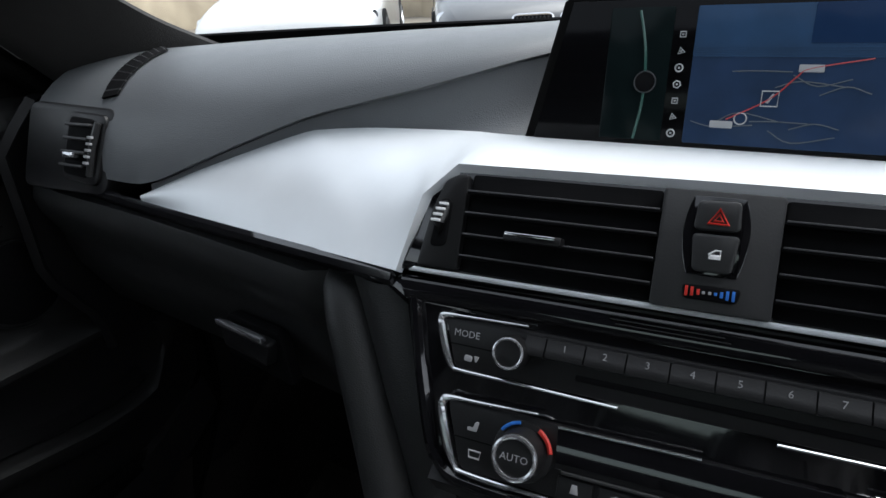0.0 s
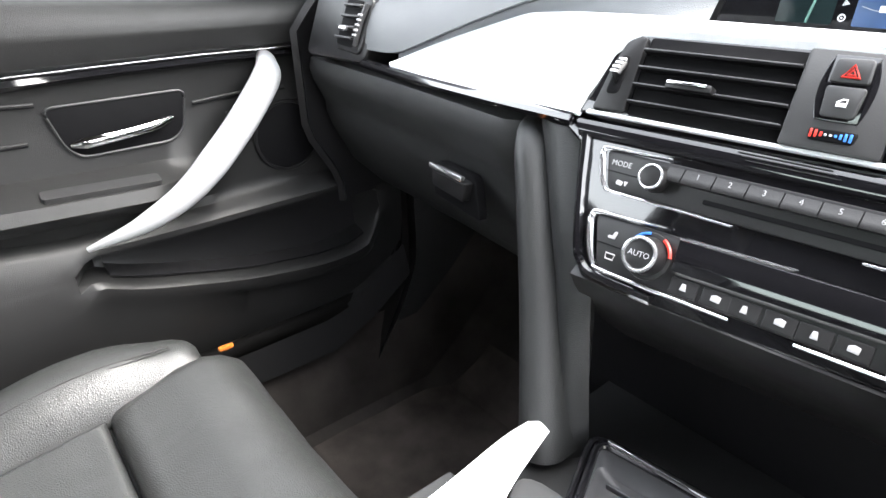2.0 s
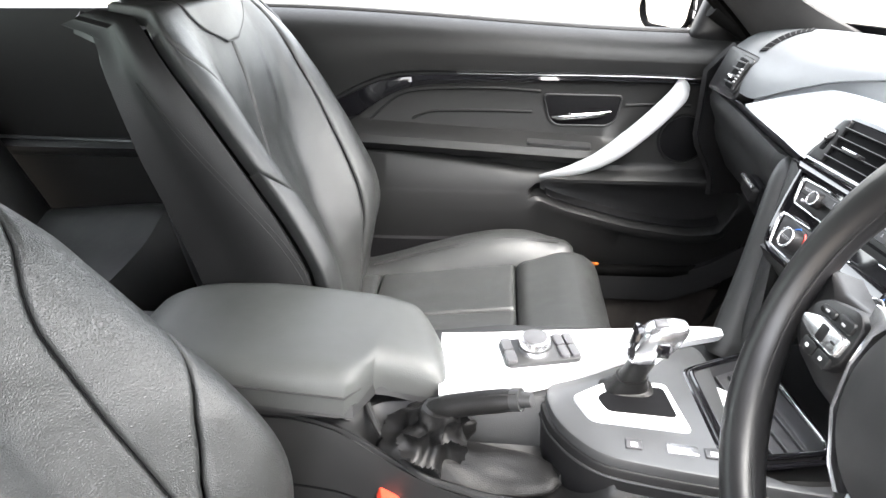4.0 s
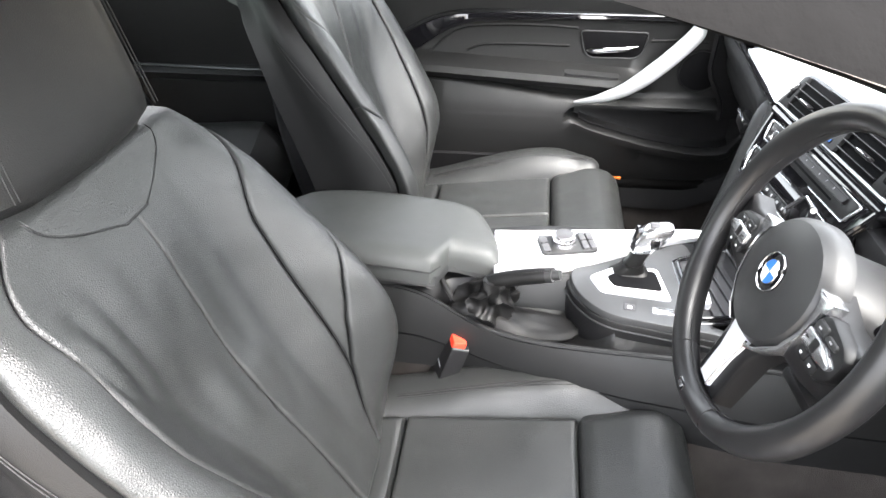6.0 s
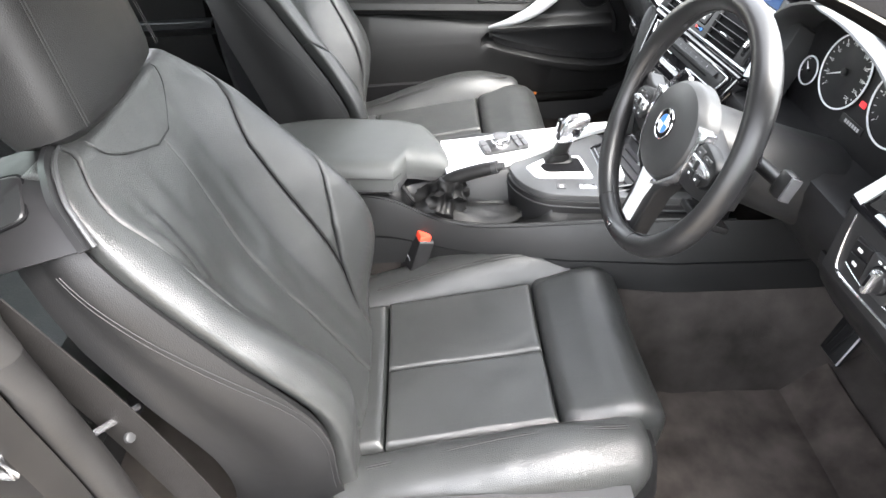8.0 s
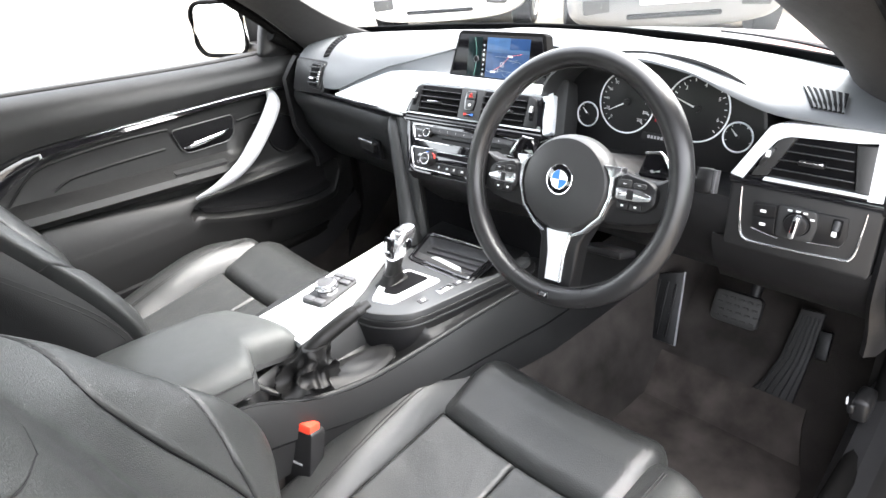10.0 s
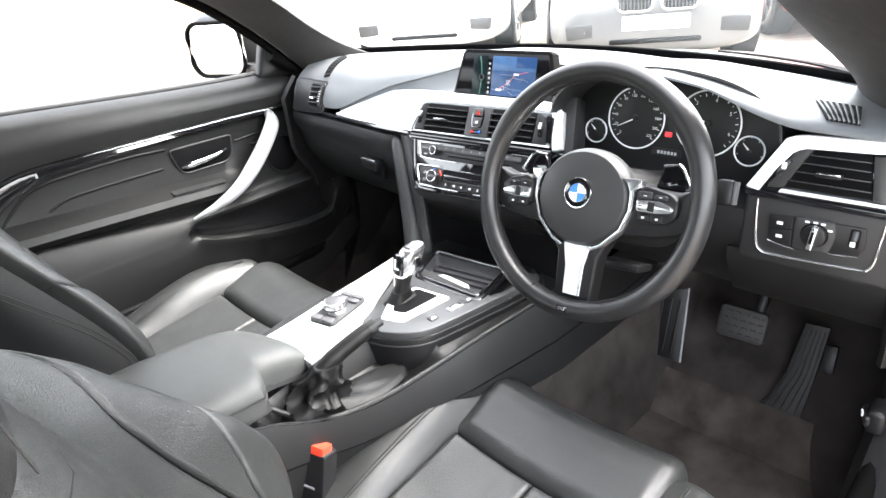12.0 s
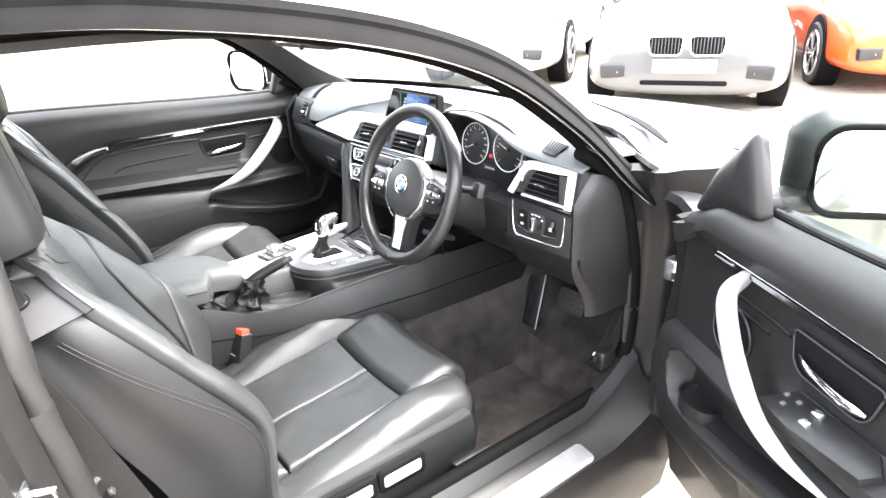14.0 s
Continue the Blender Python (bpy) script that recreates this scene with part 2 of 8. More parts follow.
def tube(path, radius, segs=12, bm=None, closed=False, flat=1.0, up=(0, 0, 1)):
    """A tube along a path; radius is a number or a function of 0..1; flat squeezes it along the side direction."""
    path = [Vector(p) for p in path]
    n = len(path)
    rows = []
    up = Vector(up)
    for i, p in enumerate(path):
        a = path[(i - 1) % n] if closed else path[max(i - 1, 0)]
        b = path[(i + 1) % n] if closed else path[min(i + 1, n - 1)]
        t = (b - a).normalized()
        side = t.cross(up)
        if side.length < 1e-4:
            side = t.cross(Vector((1, 0, 0)))
        side.normalize()
        nn = side.cross(t)
        r = radius(i / max(n - 1, 1)) if callable(radius) else radius
        rows.append([p + side * (math.cos(k / segs * math.tau) * r * flat) + nn * (math.sin(k / segs * math.tau) * r) for k in range(segs)])
    return loft(rows, bm, around=True, ends=closed, caps=not closed)


def disc(c, n, r, depth, segs=32, bevel=0.0, bm=None, r2=None):
    """A round plate centred at c, its face towards n, with depth behind it."""
    n = Vector(n).normalized()
    u = n.orthogonal().normalized()
    v = n.cross(u)
    c = Vector(c)
    r2 = r if r2 is None else r2
    bev = max(bevel, 1e-5)
    rings = [(r2, -depth), (r, -bev), (r - bev * 0.3, -bev * 0.3), (r - bev, 0.0)]
    rows = [[c + n * d + (u * math.cos(k / segs * math.tau) + v * math.sin(k / segs * math.tau)) * rr for k in range(segs)] for rr, d in rings]
    return loft(rows, bm, around=True, caps=True)


def ring(c, n, r, t, segs=40, bm=None, sides=8, t2=None):
    """A torus round n."""
    n = Vector(n).normalized()
    u = n.orthogonal().normalized()
    v = n.cross(u)
    c = Vector(c)
    t2 = t2 or t
    rows = []
    for k in range(segs):
        d = u * math.cos(k / segs * math.tau) + v * math.sin(k / segs * math.tau)
        rows.append([c + d * (r + t * math.cos(j / sides * math.tau)) + n * (t2 * math.sin(j / sides * math.tau)) for j in range(sides)])
    return loft(rows, bm, around=True, ends=True)


def box(c, s, bevel=0.004, segs=2, m=None, bm=None):
    """A bevelled box of size s at c (turned by m)."""
    one = bmesh.new()
    bmesh.ops.create_cube(one, size=1.0)
    for v in one.verts:
        v.co = Vector((v.co.x * s[0], v.co.y * s[1], v.co.z * s[2]))
    if bevel > 0:
        bmesh.ops.bevel(one, geom=one.edges[:], offset=min(bevel, min(s) * 0.45), segments=segs, affect="EDGES", profile=0.5)
    mm = Matrix.Translation(c) @ (m.to_4x4() if m is not None else Matrix.Identity(4))
    bmesh.ops.transform(one, matrix=mm, verts=one.verts)
    if bm is None:
        return one
    tmp = bpy.data.meshes.new("tmp")
    one.to_mesh(tmp)
    one.free()
    bm.from_mesh(tmp)
    bpy.data.meshes.remove(tmp)
    return bm


class Plane:
    """A flat working plane: at(a, b, d) is the place a across, b up and d proud of it."""

    def __init__(self, o, u, v):
        self.o, self.u = Vector(o), Vector(u).normalized()
        v = Vector(v)
        self.v = (v - self.u * v.dot(self.u)).normalized()
        self.n = self.u.cross(self.v)

    def at(self, a, b, d=0.0):
        return self.o + self.u * a + self.v * b + self.n * d

    def rot(self):
        return Matrix((self.u, self.v, self.n)).transposed()


def plate(pl, outline, d0, d1, bevel=0.002, bm=None):
    """A plate on a plane with the outline, from depth d0 to its face at d1, with a bevelled rim."""
    k = len(outline)
    cx = sum(p[0] for p in outline) / k
    cy = sum(p[1] for p in outline) / k

    def inset(e):
        out = []
        for i in range(k):
            p, a, b = Vector(outline[i]), Vector(outline[i - 1]), Vector(outline[(i + 1) % k])
            t = (b - a)
            nn = Vector((t.y, -t.x)).normalized() if t.length else Vector((0, 0))
            if nn.dot(Vector((cx, cy)) - p) < 0 and abs(nn.dot(Vector((cx, cy)) - p)) > 1e-4:
                nn = -nn
            out.append(p + nn * e)
        return out
    rows = [[pl.at(p[0], p[1], d0) for p in outline], [pl.at(p[0], p[1], d1 - bevel) for p in outline],
            [pl.at(p[0], p[1], d1 - bevel * 0.3) for p in inset(bevel * 0.3)], [pl.at(p[0], p[1], d1) for p in inset(bevel)]]
    return loft(rows, bm, around=True, caps=True)


def rrect(a0, b0, a1, b1, r, n=5):
    """A rounded rectangle as an outline."""
    r = min(r, abs(a1 - a0) * 0.49, abs(b1 - b0) * 0.49)
    out = []
    for cx, cy, s in ((a1 - r, b1 - r, 0), (a0 + r, b1 - r, 1), (a0 + r, b0 + r, 2), (a1 - r, b0 + r, 3)):
        for i in range(n + 1):
            g = (s + i / n) * math.pi / 2
            out.append((cx + r * math.cos(g), cy + r * math.sin(g)))
    return out


def soft_poly(q, r, n=4):
    out, k = [], len(q)
    for i in range(k):
        p, a, b = Vector(q[i]), Vector(q[i - 1]), Vector(q[(i + 1) % k])
        s, e = p + (a - p).normalized() * min(r, (a - p).length * 0.45), p + (b - p).normalized() * min(r, (b - p).length * 0.45)
        for j in range(n + 1):
            t = j / n
            out.append(tuple((1 - t) ** 2 * s + 2 * t * (1 - t) * p + t * t * e))
    return out


def pad(f, u0, u1, v0, v1, h, r, nu=18, nv=26, wrinkle=0.0, wscale=(9, 9, 9), seed=0.0, flip=False, depth=0.02):
    """An upholstered pad over the surface f(u, v): it swells by h above it and rolls down to it within r of its rim.
    u0 and u1 may be functions of v."""
    fu0 = u0 if callable(u0) else (lambda v: u0)
    fu1 = u1 if callable(u1) else (lambda v: u1)

    def ease(i, n):
        x = i / n
        return 0.5 - 0.5 * math.cos(math.pi * x) if n else 0.0
    sign = -1.0 if flip else 1.0
    rows, low = [], []
    for j in range(nv + 1):
        b = lerp(ease(j, nv), j / nv, 0.35)
        v = lerp(v0, v1, b)
        row, lrow = [], []
        lu = (f(fu1(v), v) - f(fu0(v), v)).length
        for i in range(nu + 1):
            a = lerp(ease(i, nu), i / nu, 0.35)
            u = lerp(fu0(v), fu1(v), a)
            p = f(u, v)
            e = 1e-3
            nrm = (f(u + e, v) - f(u - e, v)).cross(f(u, v + e) - f(u, v - e))
            nrm = nrm.normalized() * sign if nrm.length > 1e-12 else Vector((0, 0, 1))
            lv = (f(u, v1) - f(u, v0)).length
            eu, ev = min(a, 1 - a) * lu, min(b, 1 - b) * lv
            q = math.sqrt(max(0.0, 1 - (1 - min(eu / r, 1)) ** 2)) * math.sqrt(max(0.0, 1 - (1 - min(ev / r, 1)) ** 2))
            d = h * q
            if wrinkle:
                w = Vector((p.x * wscale[0] + seed, p.y * wscale[1], p.z * wscale[2]))
                d += wrinkle * q * (noise.noise(w) + 0.5 * noise.noise(w * 2.3))
            row.append(p + nrm * d)
            lrow.append(p - nrm * depth)
        rows.append(row)
        low.append(lrow)
    bm = loft(rows)
    bm.verts.ensure_lookup_table()
    n = nu + 1
    rim = [i for i in range(n)] + [j * n + nu for j in range(1, nv + 1)] + [nv * n + i for i in range(nu - 1, -1, -1)] + [j * n for j in range(nv - 1, 0, -1)]
    flatlow = [p for r_ in low for p in r_]
    lowv = [bm.verts.new(flatlow[i]) for i in rim]
    bm.verts.ensure_lookup_table()
    for k in range(len(rim)):
        a, b = rim[k], rim[(k + 1) % len(rim)]
        bm.faces.new((bm.verts[a], bm.verts[b], lowv[(k + 1) % len(rim)], lowv[k]))
    return bm


def text(body, pl, a, b, d, size, material, parent, name="lettering"):
    """Letters of the built-in font as a thin mesh on a plane."""
    cu = bpy.data.curves.new("txt", "FONT")
    cu.body = body
    cu.size = size
    cu.align_x, cu.align_y = "CENTER", "CENTER"
    cu.resolution_u = 2
    tmp = bpy.data.objects.new("txt", cu)
    scene.collection.objects.link(tmp)
    me = bpy.data.meshes.new_from_object(tmp.evaluated_get(bpy.context.evaluated_depsgraph_get()))
    bpy.data.objects.remove(tmp)
    bpy.data.curves.remove(cu)
    bm = bmesh.new()
    bm.from_mesh(me)
    bpy.data.meshes.remove(me)
    m = Matrix.Translation(pl.at(a, b, d)) @ pl.rot().to_4x4()
    bmesh.ops.transform(bm, matrix=m, verts=bm.verts)
    return link(name, bm, material, parent, smooth=False, recalc=False)


# ---- ground and surroundings ----
def yard_z(y):
    return 0.10 * smoothstep(2.2, 4.2, y)


steps = [-400, -120, -50, -25] + [-14 + 0.7 * k for k in range(45)] + [25, 50, 120, 400]
ground = link("ground", loft([[V(x, y, yard_z(y)) for x in steps] for y in steps]), CONCRETE)
tagged(ground, "pale worn concrete yard, bright under an overcast sky", "ground", kind="structure")

# ---- car shell ----
shell = thing("coupe", (0, 0, 0), "dark grey metallic coupe with the driver's door open", "car")


def windscreen_foot(x):
    return 0.80 - 0.44 * (x - 0.01) ** 2


LOW_EDGE = [(0.708, 0.58, 0.91), (0.700, 0.50, 0.975), (0.690, 0.42, 1.052), (0.680, 0.34, 1.118), (0.668, 0.226, 1.196), (0.655, 0.10, 1.252), (0.645, -0.07, 1.298), (0.638, -0.28, 1.332), (0.632, -0.48, 1.345), (0.615, -0.90, 1.335), (0.60, -1.25, 1.285)]
SCREEN_EDGE = [(0.572, 0.652, 1.000), (0.588, 0.600, 1.026), (0.588, 0.530, 1.060), (0.568, 0.440, 1.112), (0.535, 0.330, 1.185), (0.508, 0.220, 1.248), (0.520, 0.080, 1.305), (0.560, -0.10, 1.338), (0.570, -0.48, 1.366), (0.560, -0.90, 1.355), (0.55, -1.25, 1.305)]
for side in (-1, 1):
    low = crom([V(side * x, y, z) for x, y, z in LOW_EDGE], 6)
    scr = crom([V(side * x, y, z) for x, y, z in SCREEN_EDGE], 6)
    rows = []
    for k, (p, w) in enumerate(zip(low, scr)):
        b = V(-side * 0.020, -0.006, 0.004) * lerp(1.0, 0.35, smoothstep(18, 36, k))
        rows.append([p, p.lerp(w, 0.12) + b * 0.62, p.lerp(w, 0.3) + b * 0.95, p.lerp(w, 0.5) + b, p.lerp(w, 0.7) + b * 0.8, p.lerp(w, 0.9) + b * 0.35, w, w + V(side * 0.004, 0.004, 0.003), p.lerp(w, 0.5) + V(side * 0.02, 0.012, 0.012), p + V(side * 0.022, 0.004, 0.004)])
    part("pillar_trim", loft(rows, around=True, caps=True), PILLAR, shell, "dark fabric-covered windscreen pillar and roof rail trim")
    inner = [p + V(side * 0.018, 0.004, 0.004) for p in low]
    outer = [p + V(side * 0.066, 0.006, 0.004) for p in low]
    rows = []
    for p, q in zip(inner, outer):
        rows.append([p.lerp(q, 0.55) + V(0, -0.004, -0.004), p.lerp(q, 0.8) + V(side * 0.006, -0.006, -0.010), q + V(side * 0.008, 0, -0.012), q, q + V(-side * 0.02, 0.012, 0.010), p.lerp(q, 0.3) + V(0, 0.020, 0.030), p.lerp(q, 0.55) + V(0, 0.012, 0.02)])
    part("roof_rail", loft(rows, around=True, caps=True), PAINT if side < 0 else SEAL, shell, "dark roof rail round the door opening")
    part("door_seal", tube([p.lerp(q, 0.2) + V(0, -0.010, -0.006) for p, q in zip(inner, outer)], 0.012, 8), SEAL, shell, "black rubber door seal")
    if side > 0:
        part("bright_strip", tube([p.lerp(q, 0.78) + V(side * 0.004, -0.006, -0.010) for p, q in zip(inner, outer)], 0.003, 6), SATIN, shell, "bright strip along the roof rail")
    # kick panel closes the footwell side
    rows = [[V(side * 0.738, lerp(0.56, 1.04, k / 6), lerp(0.20, 0.86, q / 6)) for k in range(7)] for q in range(7)]
    part("kick_panel", slab(rows, 0.01), LINING, shell)
    # rear side pillar and quarter panel
    rows = []
    for t in range(9):
        z = lerp(0.30, 1.05, t / 8)
        lean = smoothstep(0.6, 1.05, z) * 0.05
        rows.append([V(side * (0.80 - lean), -0.66 - lean, z), V(side * (0.725 - lean), -0.68 - lean, z), V(side * (0.70 - lean), -0.85, z), V(side * (0.69 - lean), -1.25, z)])
    part("rear_side_panel", slab(rows, 0.03), DOORSKIN, shell, "black rear side trim panel")
    rows = [[V(side * 0.69, -0.70 - 0.55 * k / 6, 0.77 + 0.012 * math.sin(math.pi * q / 4)) + V(-side * 0.05 * math.sin(math.pi * q / 4), 0, -0.012 * q) for q in range(5)] for k in range(7)]
    part("rear_armrest_ledge", slab(rows, 0.01), PLASTIC_GREY, shell)
    part("rear_trim_strip", tube([V(side * 0.665, -0.72, 0.765), V(side * 0.66, -1.18, 0.775)], 0.004, 8), SATIN_GREY, shell, "thin satin strip on the rear side panel")

# plain rear body closes the car behind the cabin
for side in (-1, 1):
    rows = []
    for i in range(41):
        y = lerp(-0.735, -2.02, i / 40)
        d = abs(y + 1.01)
        low = 0.325 + math.sqrt(max(0.0, 0.372 ** 2 - d * d)) if d < 0.372 else 0.30
        low = max(low, 0.30)
        top = interp([(-2.02, 0.93), (-1.70, 0.985), (-1.30, 1.01), (-0.735, 1.035)], y)
        inset = 0.10 * smoothstep(-1.60, -2.02, y)
        rows.append([V(side * (lerp(0.80, 0.912, math.sin(math.pi / 2 * q / 8)) - inset), y, lerp(top, low, (1 - math.cos(math.pi / 2 * q / 8)) ** 1.4)) for q in range(9)])
    part("rear_quarter", slab(rows, 0.02 * side), PAINT, shell, "dark grey painted rear quarter")
rows = [[V(lerp(-0.80, 0.80, k / 12) * (1 - 0.10 * smoothstep(-1.6, -2.0, y)), y, z - 0.03 * abs(k / 6 - 1) ** 2.5) for k in range(13)] for y, z in ((-1.28, 1.04), (-1.55, 1.035), (-1.90, 1.01), (-2.02, 0.97), (-2.05, 0.86), (-2.06, 0.62), (-2.08, 0.55), (-2.06, 0.36), (-2.00, 0.28))]
part("boot_lid", slab(rows, -0.02), PAINT, shell, "dark grey boot lid and rear bumper")
rows = [[V(x, 2.10 - 0.15 * x * x + dy, z) for x in [lerp(-0.80, 0.80, k / 16) for k in range(17)]] for dy, z in ((0.0, 0.765), (0.03, 0.72), (0.055, 0.60), (0.07, 0.50), (0.06, 0.36), (0.02, 0.24))]
part("front_bumper", slab(rows, -0.02), PAINT, shell, "dark grey front bumper")

# roof
rows = []
for i in range(13):
    v = i / 12
    y = lerp(0.05, -1.25, v)
    zc = 1.298 - 0.030 * smoothstep(-0.25, 0.05, y) + 0.045 * math.sin(math.pi * min(1, v * 0.95 + 0.12)) - 0.02 * v
    rows.append([V(lerp(-0.63, 0.63, k / 12), y, zc + 0.012 - 0.035 * (abs(k / 6 - 1) ** 2.4)) for k in range(13)])
part("roof_lining", slab(rows, -0.012), LINING, shell, "anthracite fabric roof lining")
RAIL_Z = [(-1.25, 1.285), (-0.90, 1.335), (-0.48, 1.345), (-0.28, 1.332), (-0.07, 1.298), (0.10, 1.252), (0.20, 1.21)]
rows = []
for i in range(21):
    row = []
    for k in range(25):
        u = k / 12 - 1
        y = lerp(0.155 - 0.10 * u * u, -1.25, i / 20)
        row.append(V(0.655 * u, y, interp(RAIL_Z, y) + 0.030 + lerp(0.052, 0.036, smoothstep(0, 8, i)) * (1 - u * u)))
    rows.append(row)
part("roof_panel", slab(rows, -0.006), PAINT, shell, "dark grey painted roof")

# floor pan, bulkhead and tunnel carpet
def tunnel_edge(y):
    return 0.02 + interp([(-0.60, 0.055), (-0.20, 0.058), (-0.08, 0.080), (0.05, 0.124), (0.15, 0.160), (0.35, 0.200), (0.60, 0.210), (1.1, 0.215)], y)


rows = []
for i in range(31):
    y = lerp(1.08, -1.3, i / 30)
    row = []
    for k in range(41):
        x = lerp(-0.735, 0.735, k / 40)
        z = 0.215
        if y > 0.62:
            z += (y - 0.62) * 0.95
        e = tunnel_edge(y) if x > 0 else 0.165
        z += 0.28 * smoothstep(e + 0.05, e, abs(x))
        z += 0.19 * smoothstep(0.69, 0.73, abs(x))
        z += 0.10 * smoothstep(-0.55, -0.70, y)
        z += 0.003 * noise.noise(V(x * 14, y * 14, 0))
        row.append(V(x, y, z))
    rows.append(row)
part("floor_carpet", slab(rows, 0.02), CARPET, shell, "worn charcoal carpet in the footwells")

# bonnet, scuttle and wings
rows = []
for i in range(15):
    v = i / 14
    row = []
    for k in range(25):
        x = lerp(-0.80, 0.80, k / 24)
        y0 = windscreen_foot(x) + 0.10
        y = lerp(y0, 2.10 - 0.15 * x * x, v)
        z = 0.985 - 0.21 * v ** 1.25 - 0.06 * (abs(x) / 0.8) ** 3 - 0.02 * v * (abs(x) / 0.8) ** 2
        z += 0.012 * smoothstep(0.12, 0.02, abs(abs(x) - 0.50))
        row.append(V(x, y, z))
    rows.append(row)
part("bonnet", slab(rows, -0.02), PAINT, shell, "dark grey bonnet, glossy")
# dark reflection on the bonnet, laid on as a black strip
rows = [[V(lerp(0.20, 0.63, k / 12), lerp(1.035, 0.815, k / 12) + 0.030 * (q / 3) * math.sin(math.pi * min(1.0, (k / 12) ** 1.6 * 0.85 + 0.02)), 0.0) for q in range(4)] for k in range(13)]
for r in rows:
    for p in r:
        p.z = 0.990 - 0.21 * max(0.0, (p.y - 0.9) / 1.1) ** 1.25 - 0.06 * (p.x / 0.8) ** 3 + 0.006
part("bonnet_reflection", slab(rows, -0.004), RECESS, shell, "black strip on the bonnet, put in for a dark reflection")
rows = [[V(x, windscreen_foot(x) + q * 0.035, 0.998 - 0.02 * q) for x in [lerp(-0.78, 0.78, k / 24) for k in range(25)]] for q in range(4)]
part("scuttle_cover", slab(rows, 0.01), RUBBER, shell, "black plastic scuttle below the windscreen")
for side in (-1, 1):
    rows = []
    for i in range(49):
        y = lerp(0.58, 2.06, i / 48)
        arch = 0.325 + math.sqrt(max(0.0, 0.372 ** 2 - (y - 1.80) ** 2))
        foot = max(0.42, arch) if abs(y - 1.80) < 0.372 else 0.42
        top = 0.926 - 0.205 * max(0.0, (y - 0.53) / 1.32) ** 1.25
        rows.append([V(side * lerp(0.79, 0.905, math.sin(math.pi / 2 * q / 9)), y, lerp(top, foot, (1 - math.cos(math.pi / 2 * q / 9)) ** 1.7)) for q in range(10)])
    part("front_wing", slab(rows, 0.02 * side), PAINT, shell)
    # hinge pillar and sill
    rows = []
    for i in range(17):
        z = lerp(0.28, 0.985, i / 16)
        c = 0.09 * smoothstep(0.52, 0.28, z) + 0.055 * smoothstep(0.84, 1.0, z)
        rows.append([V(side * 0.742, 0.572 - c, z), V(side * 0.750, 0.590 - c, z), V(side * 0.765, 0.600 - c, z), V(side * 0.790, 0.603 - c, z), V(side * 0.806, 0.612 - c * 0.8, z), V(side * 0.818, 0.640 - c * 0.6, z), V(side * 0.845, 0.665 - c * 0.4, z), V(side * 0.875, 0.70, z)])
    part("hinge_pillar", slab(rows, -0.03 * side), SHADED_PAINT, shell, "dark grey door hinge pillar")
    rows = []
    for i in range(17):
        y = lerp(0.58, -0.78, i / 16)
        u = 0.10 * smoothstep(0.42, 0.60, y) + 0.10 * smoothstep(-0.55, -0.76, y)
        rows.append([V(side * 0.715, y, 0.38 + u), V(side * 0.728, y, 0.432 + u), V(side * 0.752, y, 0.440 + u), V(side * 0.772, y, 0.418 + u), V(side * 0.79, y, 0.405 + u * 0.8),
                     V(side * 0.855, y, 0.395 + u * 0.6), V(side * 0.872, y, 0.36 + u * 0.4), V(side * 0.885, y, 0.30), V(side * 0.87, y, 0.20), V(side * 0.78, y, 0.18)])
    part("sill", slab(rows, 0.012 * side), SHADED_PAINT, shell, "dark grey painted door sill")
    part("sill_trim", slab([[r[0] + V(-side * 0.006, 0, 0.002), r[1] + V(-side * 0.002, 0, 0.006), r[2] + V(0, 0, 0.006), r[3] + V(side * 0.002, 0, 0.006)] for r in rows], 0.005 * side), PLASTIC, shell, "black plastic inner sill trim")
    pl = Plane((side * 0.825, 0.02, 0.402), (0, 1, 0), (side * -1, 0, 0.14)) if side > 0 else Plane((side * 0.825, 0.02, 0.402), (0, -1, 0), (1, 0, 0.14))
    part("tread_plate", plate(pl, rrect(-0.40, -0.026, 0.33, 0.026, 0.012), -0.004, 0.006, 0.002), TREAD, shell, "brushed metal tread plate")
    seal = crom([(0.722, 0.40, 1.045), (0.732, 0.50, 0.975), (0.738, 0.548, 0.87), (0.742, 0.575, 0.74), (0.742, 0.580, 0.60), (0.742, 0.555, 0.50), (0.740, 0.47, 0.452), (0.738, 0.25, 0.446), (0.735, -0.3, 0.446), (0.735, -0.6, 0.47), (0.73, -0.70, 0.60), (0.71, -0.72, 0.85), (0.68, -0.70, 1.05)], 8)
    part("door_seal", tube([V(side * p.x, p.y, p.z) for p in seal], 0.016, 10), SEAL, shell, "black rubber seal round the door opening")
rows = [[V(x, 1.02 + 0.02 * q, lerp(0.60, 0.90, q / 5)) for x in [lerp(-0.74, 0.74, k / 8) for k in range(9)]] for q in range(6)]
part("bulkhead", slab(rows, 0.02), LINING, shell)
# windscreen and far side glass
rows = []
for i in range(9):
    v = i / 8
    row = []
    for k in range(17):
        x = lerp(-0.70, 0.70, k / 16)
        xt = lerp(-0.60, 0.60, k / 16)
        foot = V(x, windscreen_foot(x) + 0.015, 1.005)
        head = V(xt, 0.16 - 0.10 * abs(xt / 0.6) ** 2, 1.325 - 0.04 * abs(xt / 0.6) ** 2)
        row.append(foot.lerp(head, v) + V(0, 0.035 * math.sin(math.pi * v), 0.03 * math.sin(math.pi * v)))
    rows.append(row)
glass = part("windscreen", loft(rows), GLASS, shell, "clear windscreen")
glass.visible_shadow = False
